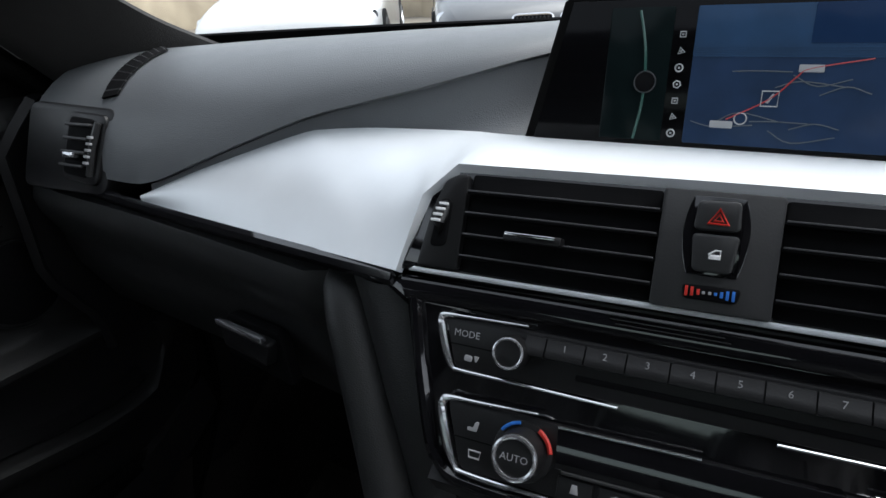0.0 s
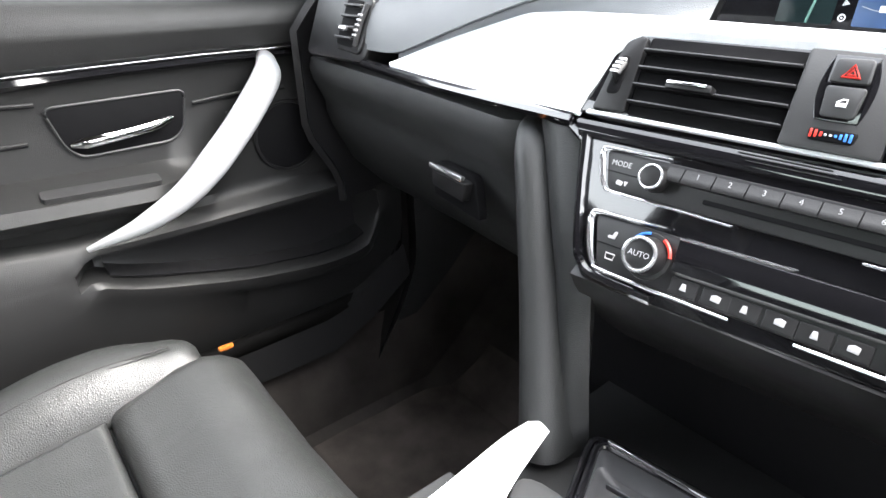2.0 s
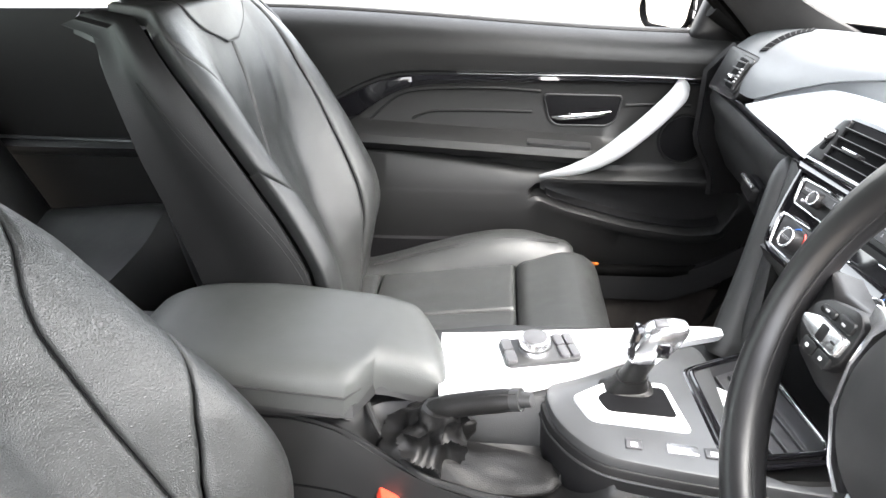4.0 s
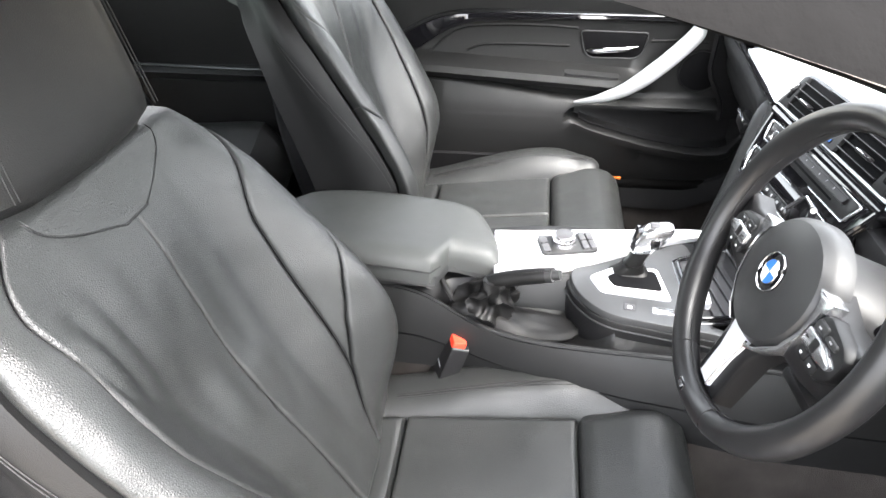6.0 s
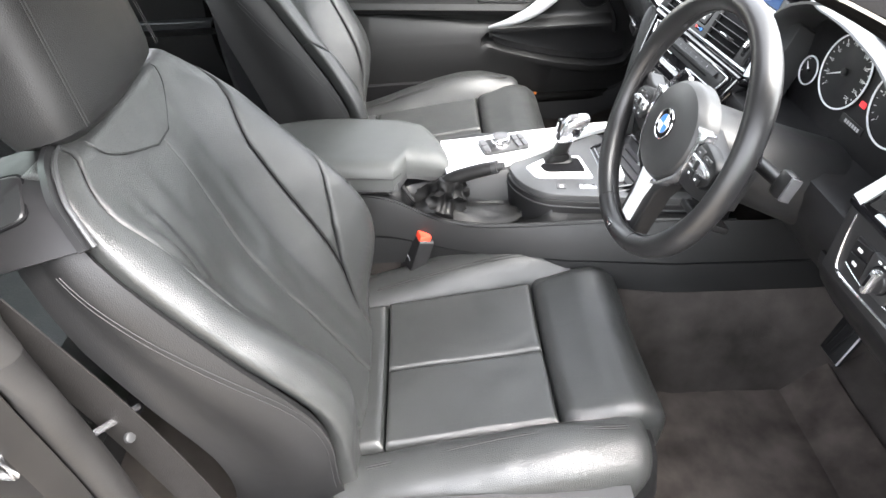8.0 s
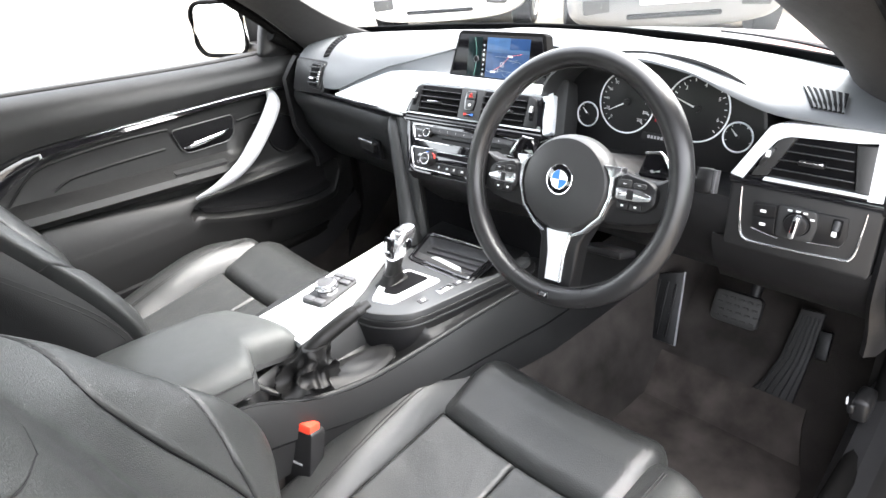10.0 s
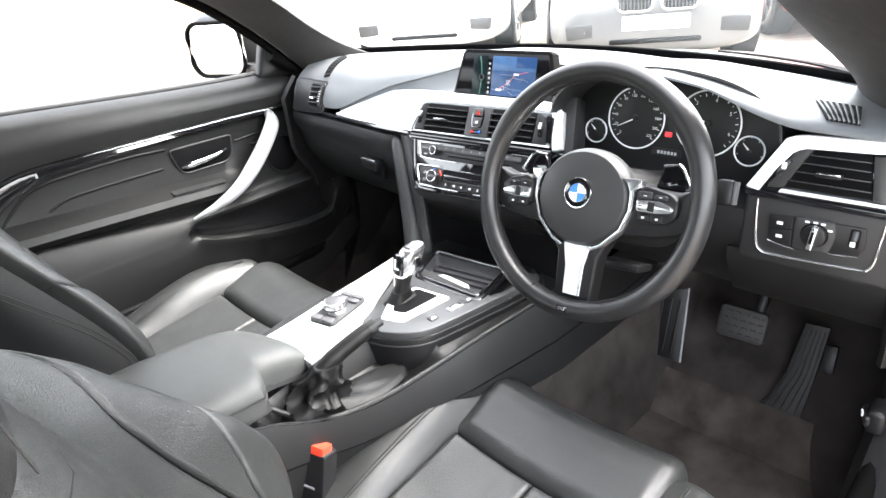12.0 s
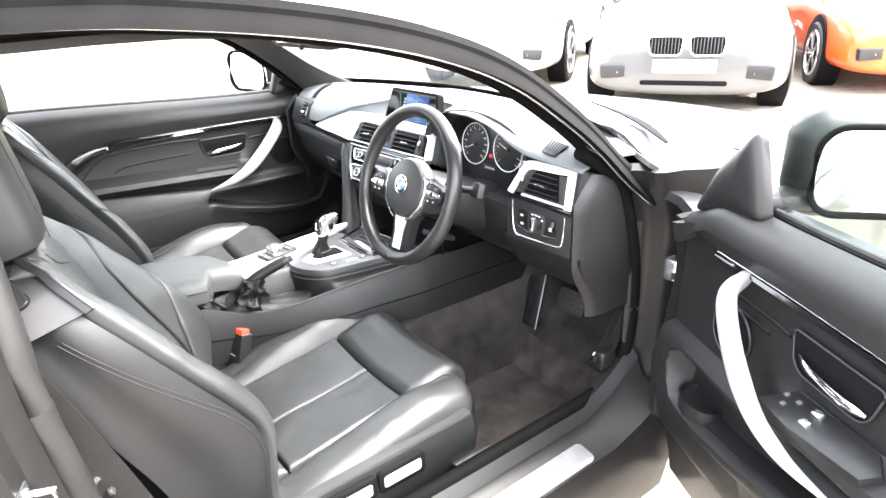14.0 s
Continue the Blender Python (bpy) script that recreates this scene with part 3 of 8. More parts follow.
part("windscreen_border", slab([[r + V(0, -0.006, -0.004) for r in rw] for rw in (rows[0], [a.lerp(b, 0.25) for a, b in zip(rows[0], rows[1])])], 0.003), RECESS, shell, "black printed border along the windscreen's foot")
# rear screen and shelf close the cabin
rows = [[V(lerp(-0.58, 0.58, k / 8), lerp(-1.22, -1.75, v / 4), lerp(1.28, 1.03, v / 4)) for k in range(9)] for v in range(5)]
g2 = part("rear_screen", loft(rows), GREENGLASS, shell, "tinted rear screen")
g2.visible_shadow = False
rows = [[V(lerp(-0.68, 0.68, k / 4), lerp(-1.28, -1.85, v / 3), 1.0) for k in range(5)] for v in range(4)]
part("parcel_shelf", slab(rows, 0.02), LINING, shell)
rows = [[V(lerp(-0.75, 0.75, k / 4), -1.9, lerp(0.2, 1.02, v / 3)) for k in range(5)] for v in range(4)]
part("boot_wall", slab(rows, 0.02), LINING, shell)

# rear-view mirror
mirror = thing("rear_view_mirror", (0.11, 0.13, 1.265), "black rear-view mirror hanging at the windscreen head", "mirror")
pl = Plane((0.110, 0.130, 1.268), (1, 0.16, 0), (0.02, 0.10, 1))
part("housing", loft([[pl.at(x * f, y * f, d) for x, y in rrect(-0.132, -0.040, 0.132, 0.040, 0.032, 6)] for f, d in ((0.55, -0.052), (0.85, -0.044), (0.98, -0.026), (1.0, -0.006), (0.985, 0.0))], around=True, caps=True), PLASTIC, mirror, "rounded black housing")
part("glass", plate(pl, rrect(-0.121, -0.032, 0.121, 0.032, 0.027), -0.002, 0.002, 0.001), MIRROR, mirror, "silvered mirror glass")
part("dimming_sensor", disc(pl.at(-0.005, -0.0385, 0.002), pl.n, 0.006, 0.008, 16, 0.001), PLASTIC_GREY, mirror)
part("arm", tube([V(0.105, 0.16, 1.275), V(0.08, 0.19, 1.295), V(0.05, 0.17, 1.318)], 0.014, 10), PLASTIC, mirror)
part("sensor_cover", box((0.04, 0.15, 1.315), (0.09, 0.09, 0.04), 0.015), PLASTIC, mirror)

# ---- dashboard ----
dash = thing("dashboard", (0, 0.5, 0.9), "dark grey soft-touch dashboard with a satin silver trim", "dashboard")

# front lower lip of the upper pad: place (y, z) against x, and height of its roll
FRONT_Y = [(-0.72, 0.415), (-0.47, 0.412), (-0.385, 0.43), (-0.30, 0.452), (-0.21, 0.477), (-0.15, 0.505), (-0.12, 0.555), (0.0, 0.57), (0.12, 0.56), (0.17, 0.50), (0.21, 0.45), (0.28, 0.425), (0.36, 0.418), (0.44, 0.415), (0.50, 0.410), (0.56, 0.408), (0.72, 0.405)]
FRONT_Z = [(-0.72, 0.920), (-0.47, 0.923), (-0.385, 0.957), (-0.30, 0.988), (-0.21, 1.008), (-0.13, 1.028), (0.0, 1.034), (0.12, 1.034), (0.17, 1.036), (0.21, 1.044), (0.28, 1.056), (0.36, 1.058), (0.44, 1.046), (0.50, 1.022), (0.56, 1.004), (0.72, 1.000)]
ROLL_Z = [(-0.72, 1.025), (-0.47, 1.045), (-0.30, 1.05), (-0.13, 1.052), (0.0, 1.05), (0.12, 1.05), (0.21, 1.062), (0.36, 1.082), (0.50, 1.055), (0.56, 1.035), (0.72, 1.022)]
xs = [lerp(-0.672, 0.72, k / 72) for k in range(73)]


def smooth_table(table, x):
    return sum(interp(table, x + d) for d in (-0.02, -0.01, 0, 0.01, 0.02)) / 5


def dash_row(x, n=14):
    yf, zf, zr = smooth_table(FRONT_Y, x), smooth_table(FRONT_Z, x), smooth_table(ROLL_Z, x)
    p0 = V(x, windscreen_foot(x), 1.012)
    hood = smoothstep(0.17, 0.24, x)
    p1 = V(x, yf + lerp(0.13, 0.10, hood), zr)
    p2 = V(x, yf + lerp(0.012, -0.004, hood), zr - lerp(0.004, 0.008, hood))
    p3 = V(x, yf, zf)
    return [(1 - t) ** 3 * p0 + 3 * (1 - t) ** 2 * t * p1 + 3 * (1 - t) * t * t * p2 + t ** 3 * p3 for t in [i / n for i in range(n + 1)]]


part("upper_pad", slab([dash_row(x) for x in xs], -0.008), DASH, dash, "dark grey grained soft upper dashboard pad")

rows = [[V(x, windscreen_foot(x) - d, 1.008 + h) for d, h in ((-0.004, 0.0), (0.006, 0.010), (0.020, 0.022))] for x in [lerp(-0.62, 0.62, k / 40) for k in range(41)]]
part("screen_foot_band", slab(rows, 0.003), RECESS, dash, "black band along the foot of the windscreen")

# concave ledge between the pad's crease and the silver trim
rows = []
for k in range(25):
    x = lerp(-0.47, 0.17, k / 24)
    a = V(x, smooth_table(FRONT_Y, x) + 0.004, smooth_table(FRONT_Z, x) - 0.002)
    zb = interp([(-0.475, 0.912), (-0.40, 0.943), (-0.303, 0.974), (-0.25, 0.978), (0.17, 0.976)], x)
    yb = interp([(-0.475, 0.414), (-0.40, 0.434), (-0.303, 0.461), (-0.25, 0.470), (-0.14, 0.482), (0.17, 0.492)], x)
    b = V(x, yb, zb - 0.006)
    c = a.lerp(b, 0.5).lerp(V(x, a.y - 0.006, b.z + 0.002), smoothstep(-0.34, -0.14, x))
    rows.append([(1 - t) ** 2 * a + 2 * t * (1 - t) * c + t * t * b for t in [i / 8 for i in range(9)]])
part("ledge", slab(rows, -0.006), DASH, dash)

# silver trim: one wedge that widens to the middle and frames the vents
ST = Plane((0.0025, 0.405, 0.942), (1, 0.10, 0), (0, 0.5, 1))


def straight(pts, n):
    """Points spaced along a broken line, n to each stretch."""
    pts = [Vector(p) for p in pts]
    return [a.lerp(b, k / n) for a, b in zip(pts, pts[1:]) for k in range(n)] + [pts[-1]]


upper = crom([(-0.478, 0.413, 0.914), (-0.40, 0.434, 0.945), (-0.318, 0.457, 0.973), (-0.285, 0.464, 0.9775), (-0.18, 0.478, 0.979), (-0.14, 0.482, 0.978), (0.0, 0.489, 0.978), (0.147, 0.492, 0.978)], 6)
lower = straight([(-0.475, 0.409, 0.907), (-0.40, 0.402, 0.909), (-0.28, 0.389, 0.9125), ST.at(-0.1735, -0.028, 0.004), ST.at(-0.1625, 0.0195, 0.004), ST.at(-0.1420, 0.0395, 0.004), ST.at(-0.002, 0.0405, 0.004), ST.at(0.1755, 0.0405, 0.004)], 6)
rows = [[a.lerp(b, t) + V(0, -0.003 * math.sin(math.pi * t), 0.003 * math.sin(math.pi * t)) for t in [i / 8 for i in range(9)]] for a, b in zip(upper, lower)]
part("silver_trim", slab(rows, -0.006), ALU, dash, "satin silver trim panel, wide wedge on the passenger side")
# lobe on the driver's side of the centre vents
out = soft_poly([(0.1565, 0.0400), (0.1775, 0.0415), (0.1850, 0.0), (0.1885, -0.026), (0.1720, -0.0325), (0.1665, -0.008), (0.1640, 0.026)], 0.003)
part("silver_lobe", plate(ST, out[::-1], -0.010, 0.0045, 0.0020), ALU, dash, "satin silver trim beside the instruments")

# dark cheek between the trim and the instruments
part("instrument_cheek", plate(ST, soft_poly([(0.140, 0.070), (0.192, 0.072), (0.206, -0.034), (0.176, -0.034), (0.166, 0.036)], 0.006)[::-1], -0.060, -0.012, 0.004), PLASTIC_GREY, dash, "dark cheek beside the instruments")

# black shadow line and glovebox
edge = crom([(-0.66, 0.422, 0.909), (-0.478, 0.408, 0.904), (-0.30, 0.390, 0.907), (-0.172, 0.376, 0.912)], 8)
part("black_line", tube(edge, 0.006, 8), GLOSS, dash, "piano black line below the trim")
glove = thing("glovebox", (-0.45, 0.42, 0.8), "closed black glovebox lid with a chrome latch", "glovebox")
rows = []
for k in range(25):
    x = lerp(-0.70, -0.243, k / 24)
    yb = interp([(-0.70, 0.428), (-0.478, 0.414), (-0.30, 0.396), (-0.262, 0.392), (-0.243, 0.402)], x)
    prof = [(0.012, 0.900), (-0.006, 0.893), (-0.010, 0.880), (-0.006, 0.862), (0.004, 0.842), (0.010, 0.828), (0.010, 0.815), (0.018, 0.79), (0.05, 0.73), (0.10, 0.68), (0.18, 0.65), (0.30, 0.645)]
    rows.append([V(x, yb + dy, z) for dy, z in prof])
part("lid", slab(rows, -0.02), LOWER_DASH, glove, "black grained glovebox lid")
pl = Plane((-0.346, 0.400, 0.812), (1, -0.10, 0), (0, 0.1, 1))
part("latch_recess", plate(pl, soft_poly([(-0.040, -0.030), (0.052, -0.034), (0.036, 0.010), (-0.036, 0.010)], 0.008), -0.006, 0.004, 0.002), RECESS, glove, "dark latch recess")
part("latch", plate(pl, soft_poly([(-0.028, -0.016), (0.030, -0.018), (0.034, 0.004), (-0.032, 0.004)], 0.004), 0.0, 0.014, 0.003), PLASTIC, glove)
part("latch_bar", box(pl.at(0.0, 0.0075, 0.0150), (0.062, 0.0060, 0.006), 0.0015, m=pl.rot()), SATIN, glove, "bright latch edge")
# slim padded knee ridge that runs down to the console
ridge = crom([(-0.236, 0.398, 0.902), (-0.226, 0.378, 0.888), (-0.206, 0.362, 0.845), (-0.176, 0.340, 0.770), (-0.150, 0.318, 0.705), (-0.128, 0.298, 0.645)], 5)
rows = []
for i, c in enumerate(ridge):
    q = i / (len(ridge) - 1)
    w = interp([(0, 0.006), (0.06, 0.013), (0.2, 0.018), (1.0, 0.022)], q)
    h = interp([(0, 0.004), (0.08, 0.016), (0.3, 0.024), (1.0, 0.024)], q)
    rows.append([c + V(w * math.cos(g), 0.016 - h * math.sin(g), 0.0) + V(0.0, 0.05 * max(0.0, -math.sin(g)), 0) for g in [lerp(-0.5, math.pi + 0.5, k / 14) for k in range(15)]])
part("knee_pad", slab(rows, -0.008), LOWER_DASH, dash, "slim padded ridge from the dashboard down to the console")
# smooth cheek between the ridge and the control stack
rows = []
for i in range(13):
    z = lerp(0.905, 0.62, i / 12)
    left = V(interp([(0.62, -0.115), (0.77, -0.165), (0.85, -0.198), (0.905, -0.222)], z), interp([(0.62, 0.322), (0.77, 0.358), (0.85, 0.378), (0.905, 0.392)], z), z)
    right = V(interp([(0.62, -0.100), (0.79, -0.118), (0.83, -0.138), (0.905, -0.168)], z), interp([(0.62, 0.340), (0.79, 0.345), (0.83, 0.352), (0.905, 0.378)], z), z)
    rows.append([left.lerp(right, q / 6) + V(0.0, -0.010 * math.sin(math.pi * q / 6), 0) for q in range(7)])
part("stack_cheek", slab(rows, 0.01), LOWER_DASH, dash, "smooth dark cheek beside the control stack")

def pad_z(x, y):
    r = dash_row(x, 60)
    for a, b in zip(r, r[1:]):
        if b.y <= y <= a.y:
            return lerp(b.z, a.z, (y - b.y) / max(1e-6, a.y - b.y))
    return r[-1].z


def on_pad(quad, nu, nv, lift):
    """Rows of points on the upper pad inside a four-cornered patch (x, y)."""
    a, b, c, d = [Vector(q) for q in quad]
    rows = []
    for j in range(nv + 1):
        l, r = a.lerp(d, j / nv), b.lerp(c, j / nv)
        pts = [l.lerp(r, i / nu) for i in range(nu + 1)]
        rows.append([V(p.x, p.y, pad_z(p.x, p.y) + lift) for p in pts])
    return rows


# end vent on the passenger side
for cx in (-0.562,):
    pl = Plane((cx, 0.420, 0.950), (1, 0.06, 0), (0, 0.34, 1))
    part("vent_surround", plate(pl, soft_poly([(-0.105, -0.048), (0.030, -0.046), (0.043, 0.036), (-0.095, 0.040)], 0.014), -0.06, 0.0005, 0.004), PLASTIC, dash, "dark surround of the end vent")
    v = part("end_vent", plate(pl, soft_poly([(-0.034, -0.034), (0.022, -0.038), (0.034, 0.030), (-0.024, 0.032)], 0.010), -0.05, 0.004, 0.003), PLASTIC, dash, "black end air vent")
    part("cavity", plate(pl, soft_poly([(-0.029, -0.028), (0.008, -0.031), (0.018, 0.025), (-0.019, 0.027)], 0.006), 0.0, 0.0055, 0.001), RECESS, v)
    for k in range(4):
        part("slat", box(pl.at(-0.0095 + 0.003 * k, -0.020 + 0.0130 * k, 0.006), (0.037, 0.003, 0.010), 0.001, m=pl.rot()), PLASTIC_GREY, v)
    part("slider", tube([pl.at(0.014, -0.028, 0.006), pl.at(0.020, 0.0, 0.008), pl.at(0.025, 0.022, 0.006)], 0.0035, 8), PLASTIC_GREY, v)
    for k in range(5):
        part("slider_rib", box(pl.at(0.016 + 0.0014 * k, -0.016 + 0.006 * k, 0.0115), (0.006, 0.0025, 0.003), 0.0005, m=pl.rot()), MARK_DIM, v)
    part("tab", box(pl.at(-0.008, -0.010, 0.011), (0.014, 0.006, 0.010), 0.002, m=pl.rot()), SATIN, v)
# demister slot on the far corner
SLOT = [Vector(q) for q in ((-0.552, 0.442), (-0.588, 0.545), (-0.550, 0.522), (-0.530, 0.445))]
vent = part("demister_slot", slab(on_pad(SLOT, 10, 4, 0.0012), -0.002), RECESS, dash, "black demister slot")
for k in range(9):
    a, b = SLOT[0].lerp(SLOT[1], (k + 0.5) / 9), SLOT[3].lerp(SLOT[2], (k + 0.5) / 9)
    part("slat", tube([V(q.x, q.y, pad_z(q.x, q.y) + 0.0025) for q in (a, a.lerp(b, 0.5), b)], 0.0013, 5), PLASTIC_GREY, vent)

# centre vents
VENT = [(p.x, p.y) for p in crom([(-0.1715, -0.027, 0), (-0.1658, -0.0036, 0), (-0.1599, 0.0195, 0), (-0.1545, 0.0310, 0), (-0.1406, 0.0382, 0), (-0.10, 0.0388, 0), (0.10, 0.0388, 0), (0.142, 0.0375, 0), (0.157, 0.031, 0), (0.163, 0.0, 0), (0.164, -0.027, 0), (0.05, -0.027, 0), (-0.05, -0.027, 0)], 4, closed=True)]
vent = part("centre_vent", plate(ST, VENT, -0.06, 0.001, 0.003), GLOSS, dash, "gloss black double centre air vent")
for a0, a1 in ((-0.132, -0.0265), (0.0288, 0.128)):
    part("cavity", plate(ST, rrect(a0, -0.0225, a1, 0.034, 0.002), -0.002, 0.0022, 0.0005), RECESS, vent)
    for k in range(4):
        part("slat", box(ST.at((a0 + a1) / 2, -0.0138 + 0.0123 * k, 0.0045), (a1 - a0, 0.0022, 0.009), 0.0008, m=ST.rot()), RECESS, vent)
        part("slat_edge", box(ST.at((a0 + a1) / 2, -0.0130 + 0.0123 * k, 0.0091), (a1 - a0 - 0.001, 0.0009, 0.0008), 0.0002, m=ST.rot()), BUTTON, vent, "thin pale edge of the slat")
    ac = -0.089 if a0 < 0 else 0.086
    part("tab", box(ST.at(ac, 0.0006, 0.010), (0.032, 0.0052, 0.010), 0.0012, m=ST.rot()), PLASTIC, vent)
    part("tab_inlay", box(ST.at(ac - 0.001, 0.0020, 0.0155), (0.028, 0.0020, 0.0016), 0.0006, m=ST.rot()), CHROME, vent, "bright inlay on the vent tab")
for sg in (-1, 1):
    outl = soft_poly([(-0.1598, -0.0232), (-0.1329, -0.0220), (-0.1334, 0.0335), (-0.1400, 0.0334), (-0.1480, 0.0290), (-0.1541, 0.0116)], 0.003)
    shift = 0.0 if sg < 0 else -0.0045
    outl = outl if sg < 0 else [(-a + shift, b) for a, b in reversed(outl)]
    part("wheel_panel", plate(ST, outl, -0.002, 0.006, 0.0015), PLASTIC, vent, "matt black panel with a thumb wheel")

    def wp(a, b):
        return (a, b) if sg < 0 else (-a + shift, b)
    slot = soft_poly([wp(*q) for q in ((-0.1525, -0.0105), (-0.1420, -0.0095), (-0.1410, 0.0185), (-0.1490, 0.0185))], 0.004)
    part("wheel_slot", plate(ST, slot if sg < 0 else slot[::-1], 0.004, 0.0066, 0.0006), RECESS, vent)
    part("thumb_wheel", tube([ST.at(*wp(-0.1470, -0.008), 0.003), ST.at(*wp(-0.1467, 0.004), 0.010), ST.at(*wp(-0.1452, 0.0165), 0.003)], 0.0036, 10), PLASTIC, vent)
    for k in range(4):
        q = k / 3
        part("wheel_mark", box(ST.at(*wp(lerp(-0.1472, -0.1452, q), lerp(0.0050, 0.0150, q)), lerp(0.0132, 0.0092, q ** 2)), (0.0058, 0.0016, 0.0014), 0.0003, m=ST.rot()), MARK, vent)
hz = part("hazard_panel", plate(ST, rrect(-0.0262, -0.0238, 0.0285, 0.0352, 0.0022), -0.005, 0.008, 0.0008), PLASTIC_GREY, dash, "dark grey panel with hazard and lock buttons")
barrel = [(p.x, p.y) for p in crom([(-0.0118, -0.0046, 0), (-0.0142, 0.004, 0), (-0.0150, 0.0136, 0), (-0.0142, 0.0232, 0), (-0.0122, 0.0308, 0), (-0.0096, 0.0325, 0), (0.0098, 0.0325, 0), (0.0124, 0.0308, 0), (0.0144, 0.0232, 0), (0.0152, 0.0136, 0), (0.0144, 0.004, 0), (0.0124, -0.0046, 0), (0.0100, -0.0062, 0), (-0.0094, -0.0062, 0)], 4, closed=True)][::-1]
part("bezel", plate(ST, barrel, 0.006, 0.0086, 0.0008), GLOSS, hz)
part("hazard_button", plate(ST, soft_poly([(-0.0104, 0.0158), (0.0108, 0.0160), (0.0098, 0.0306), (-0.0094, 0.0300)], 0.0028), 0.008, 0.0112, 0.0012), PLASTIC_GREY, hz)
part("lock_button", plate(ST, soft_poly([(-0.0086, -0.0044), (0.0092, -0.0044), (0.0110, 0.0142), (-0.0104, 0.0140)], 0.0028), 0.008, 0.0110, 0.0012), PLASTIC_GREY, hz)
part("hazard_sign", tube([ST.at(x, y, 0.0114) for x, y in ((-0.0040, 0.0190), (0.0052, 0.0190), (0.0006, 0.0262))], 0.0009, 6, closed=True), RED, hz, "red outlined triangle")
part("hazard_inner", tube([ST.at(x, y, 0.0114) for x, y in ((-0.0014, 0.0204), (0.0026, 0.0204), (0.0006, 0.0236))], 0.0008, 6, closed=True), RED, hz)
door_sign = [(-0.0017, 0.0024), (0.0033, 0.0024), (0.0033, 0.0064), (0.0011, 0.0064), (-0.0017, 0.0044)]
part("lock_sign", tube([ST.at(x, y, 0.0112) for x, y in door_sign], 0.0005, 6, closed=True), MARK, hz, "white outlined door sign")
part("lock_sign_door", plate(ST, rrect(-0.0015, 0.0026, 0.0031, 0.0043, 0.0004), 0.0105, 0.0116, 0.0002), MARK, hz)
tw = part("temperature_wheel", plate(ST, soft_poly([(-0.0108, -0.0182), (0.0132, -0.0180), (0.0146, -0.0106), (-0.0118, -0.0110)], 0.0024), 0.004, 0.0092, 0.0012), RECESS, hz)
for k, (a, h, mm) in enumerate(((-0.0096, 0.0050, RED), (-0.0070, 0.0044, RED), (-0.0042, 0.0028, RED), (-0.0018, 0.0014, MARK_DIM), (0.0010, 0.0014, MARK_DIM), (0.0036, 0.0016, BLUE), (0.0062, 0.0030, BLUE), (0.0088, 0.0044, BLUE), (0.0114, 0.0048, BLUE))):
    part("temperature_mark", box(ST.at(a, -0.0143, 0.0094), (0.0014, h, 0.0008), 0.0002, m=ST.rot()), mm, tw)
part("silver_underline", plate(ST, [(-0.164, -0.0265), (0.164, -0.0265), (0.164, -0.0232), (-0.162, -0.0236)], -0.006, 0.005, 0.001), ALU, dash, "silver strip below the vents")
# piano black fascia, its lower corners rounded and its rim slightly raised
FASCIA = [(-0.1715, -0.029), (-0.166, -0.048), (-0.154, -0.090), (-0.1415, -0.126), (-0.134, -0.138), (-0.118, -0.1465), (-0.06, -0.1470), (0.06, -0.1440), (0.122, -0.1430), (0.138, -0.134), (0.145, -0.122), (0.157, -0.090), (0.167, -0.048), (0.171, -0.029)]
part("black_fascia", plate(ST, [(p.x, p.y) for p in crom([(a, b, 0) for a, b in FASCIA], 3, closed=True)], -0.03, -0.002, 0.003), GLOSS, dash, "piano black centre stack fascia")
for sg in (-1, 1):
    run = [(-0.160, -0.042), (-0.1495, -0.084), (-0.1375, -0.122), (-0.130, -0.134), (-0.116, -0.1405), (-0.07, -0.1420)]
    part("fascia_rim", tube([ST.at(a if sg < 0 else -a + 0.004, b, -0.002) for a, b, c in crom([(a, b, 0) for a, b in run], 5)], 0.0042, 8, flat=1.0), GLOSS, dash, "gloss black raised rim of the fascia")
part("upper_lip", plate(ST, [(-0.166, -0.044), (0.166, -0.044), (0.169, -0.030), (-0.170, -0.030)], -0.004, 0.0026, 0.004), GLOSS, dash)
# line highlights on the gloss lip, put in as thin paler boxes
for k in range(3):
    part("lip_highlight", box(ST.at(-0.02 + 0.003 * k, -0.0325 - 0.0022 * k, 0.0028), (0.055, 0.0005, 0.0006), 0, m=ST.rot()), PLASTIC_GREY, dash, smooth=False)

# audio and climate controls
audio = thing("audio_panel", ST.at(0, -0.06, 0), "audio control panel with preset buttons and a round knob", "car radio")
part("face", plate(ST, soft_poly([(-0.1275, -0.0775), (0.1300, -0.0775), (0.1390, -0.0490), (-0.1370, -0.0490)], 0.005), -0.004, 0.0022, 0.001), PLASTIC, audio, "black control face")
for sg in (-1, 1):
    top = [(-0.0865, -0.0466), (-0.120, -0.0476), (-0.1355, -0.0484), (-0.1390, -0.0505), (-0.1375, -0.058), (-0.1325, -0.071), (-0.1285, -0.0772), (-0.123, -0.0785), (-0.09, -0.0788), (-0.0345, -0.0794)]
    top = [(a if sg < 0 else -a + 0.004, b) for a, b in top]
    part("bezel", tube([ST.at(p.x, p.y, 0.003) for p in crom([(a, b, 0) for a, b in top], 4)], lambda q: interp([(0, 0.0006), (0.15, 0.0009), (0.30, 0.0022), (0.55, 0.0022), (0.70, 0.0012), (1, 0.0008)], q), 8), SATIN, audio, "satin silver bezel line")
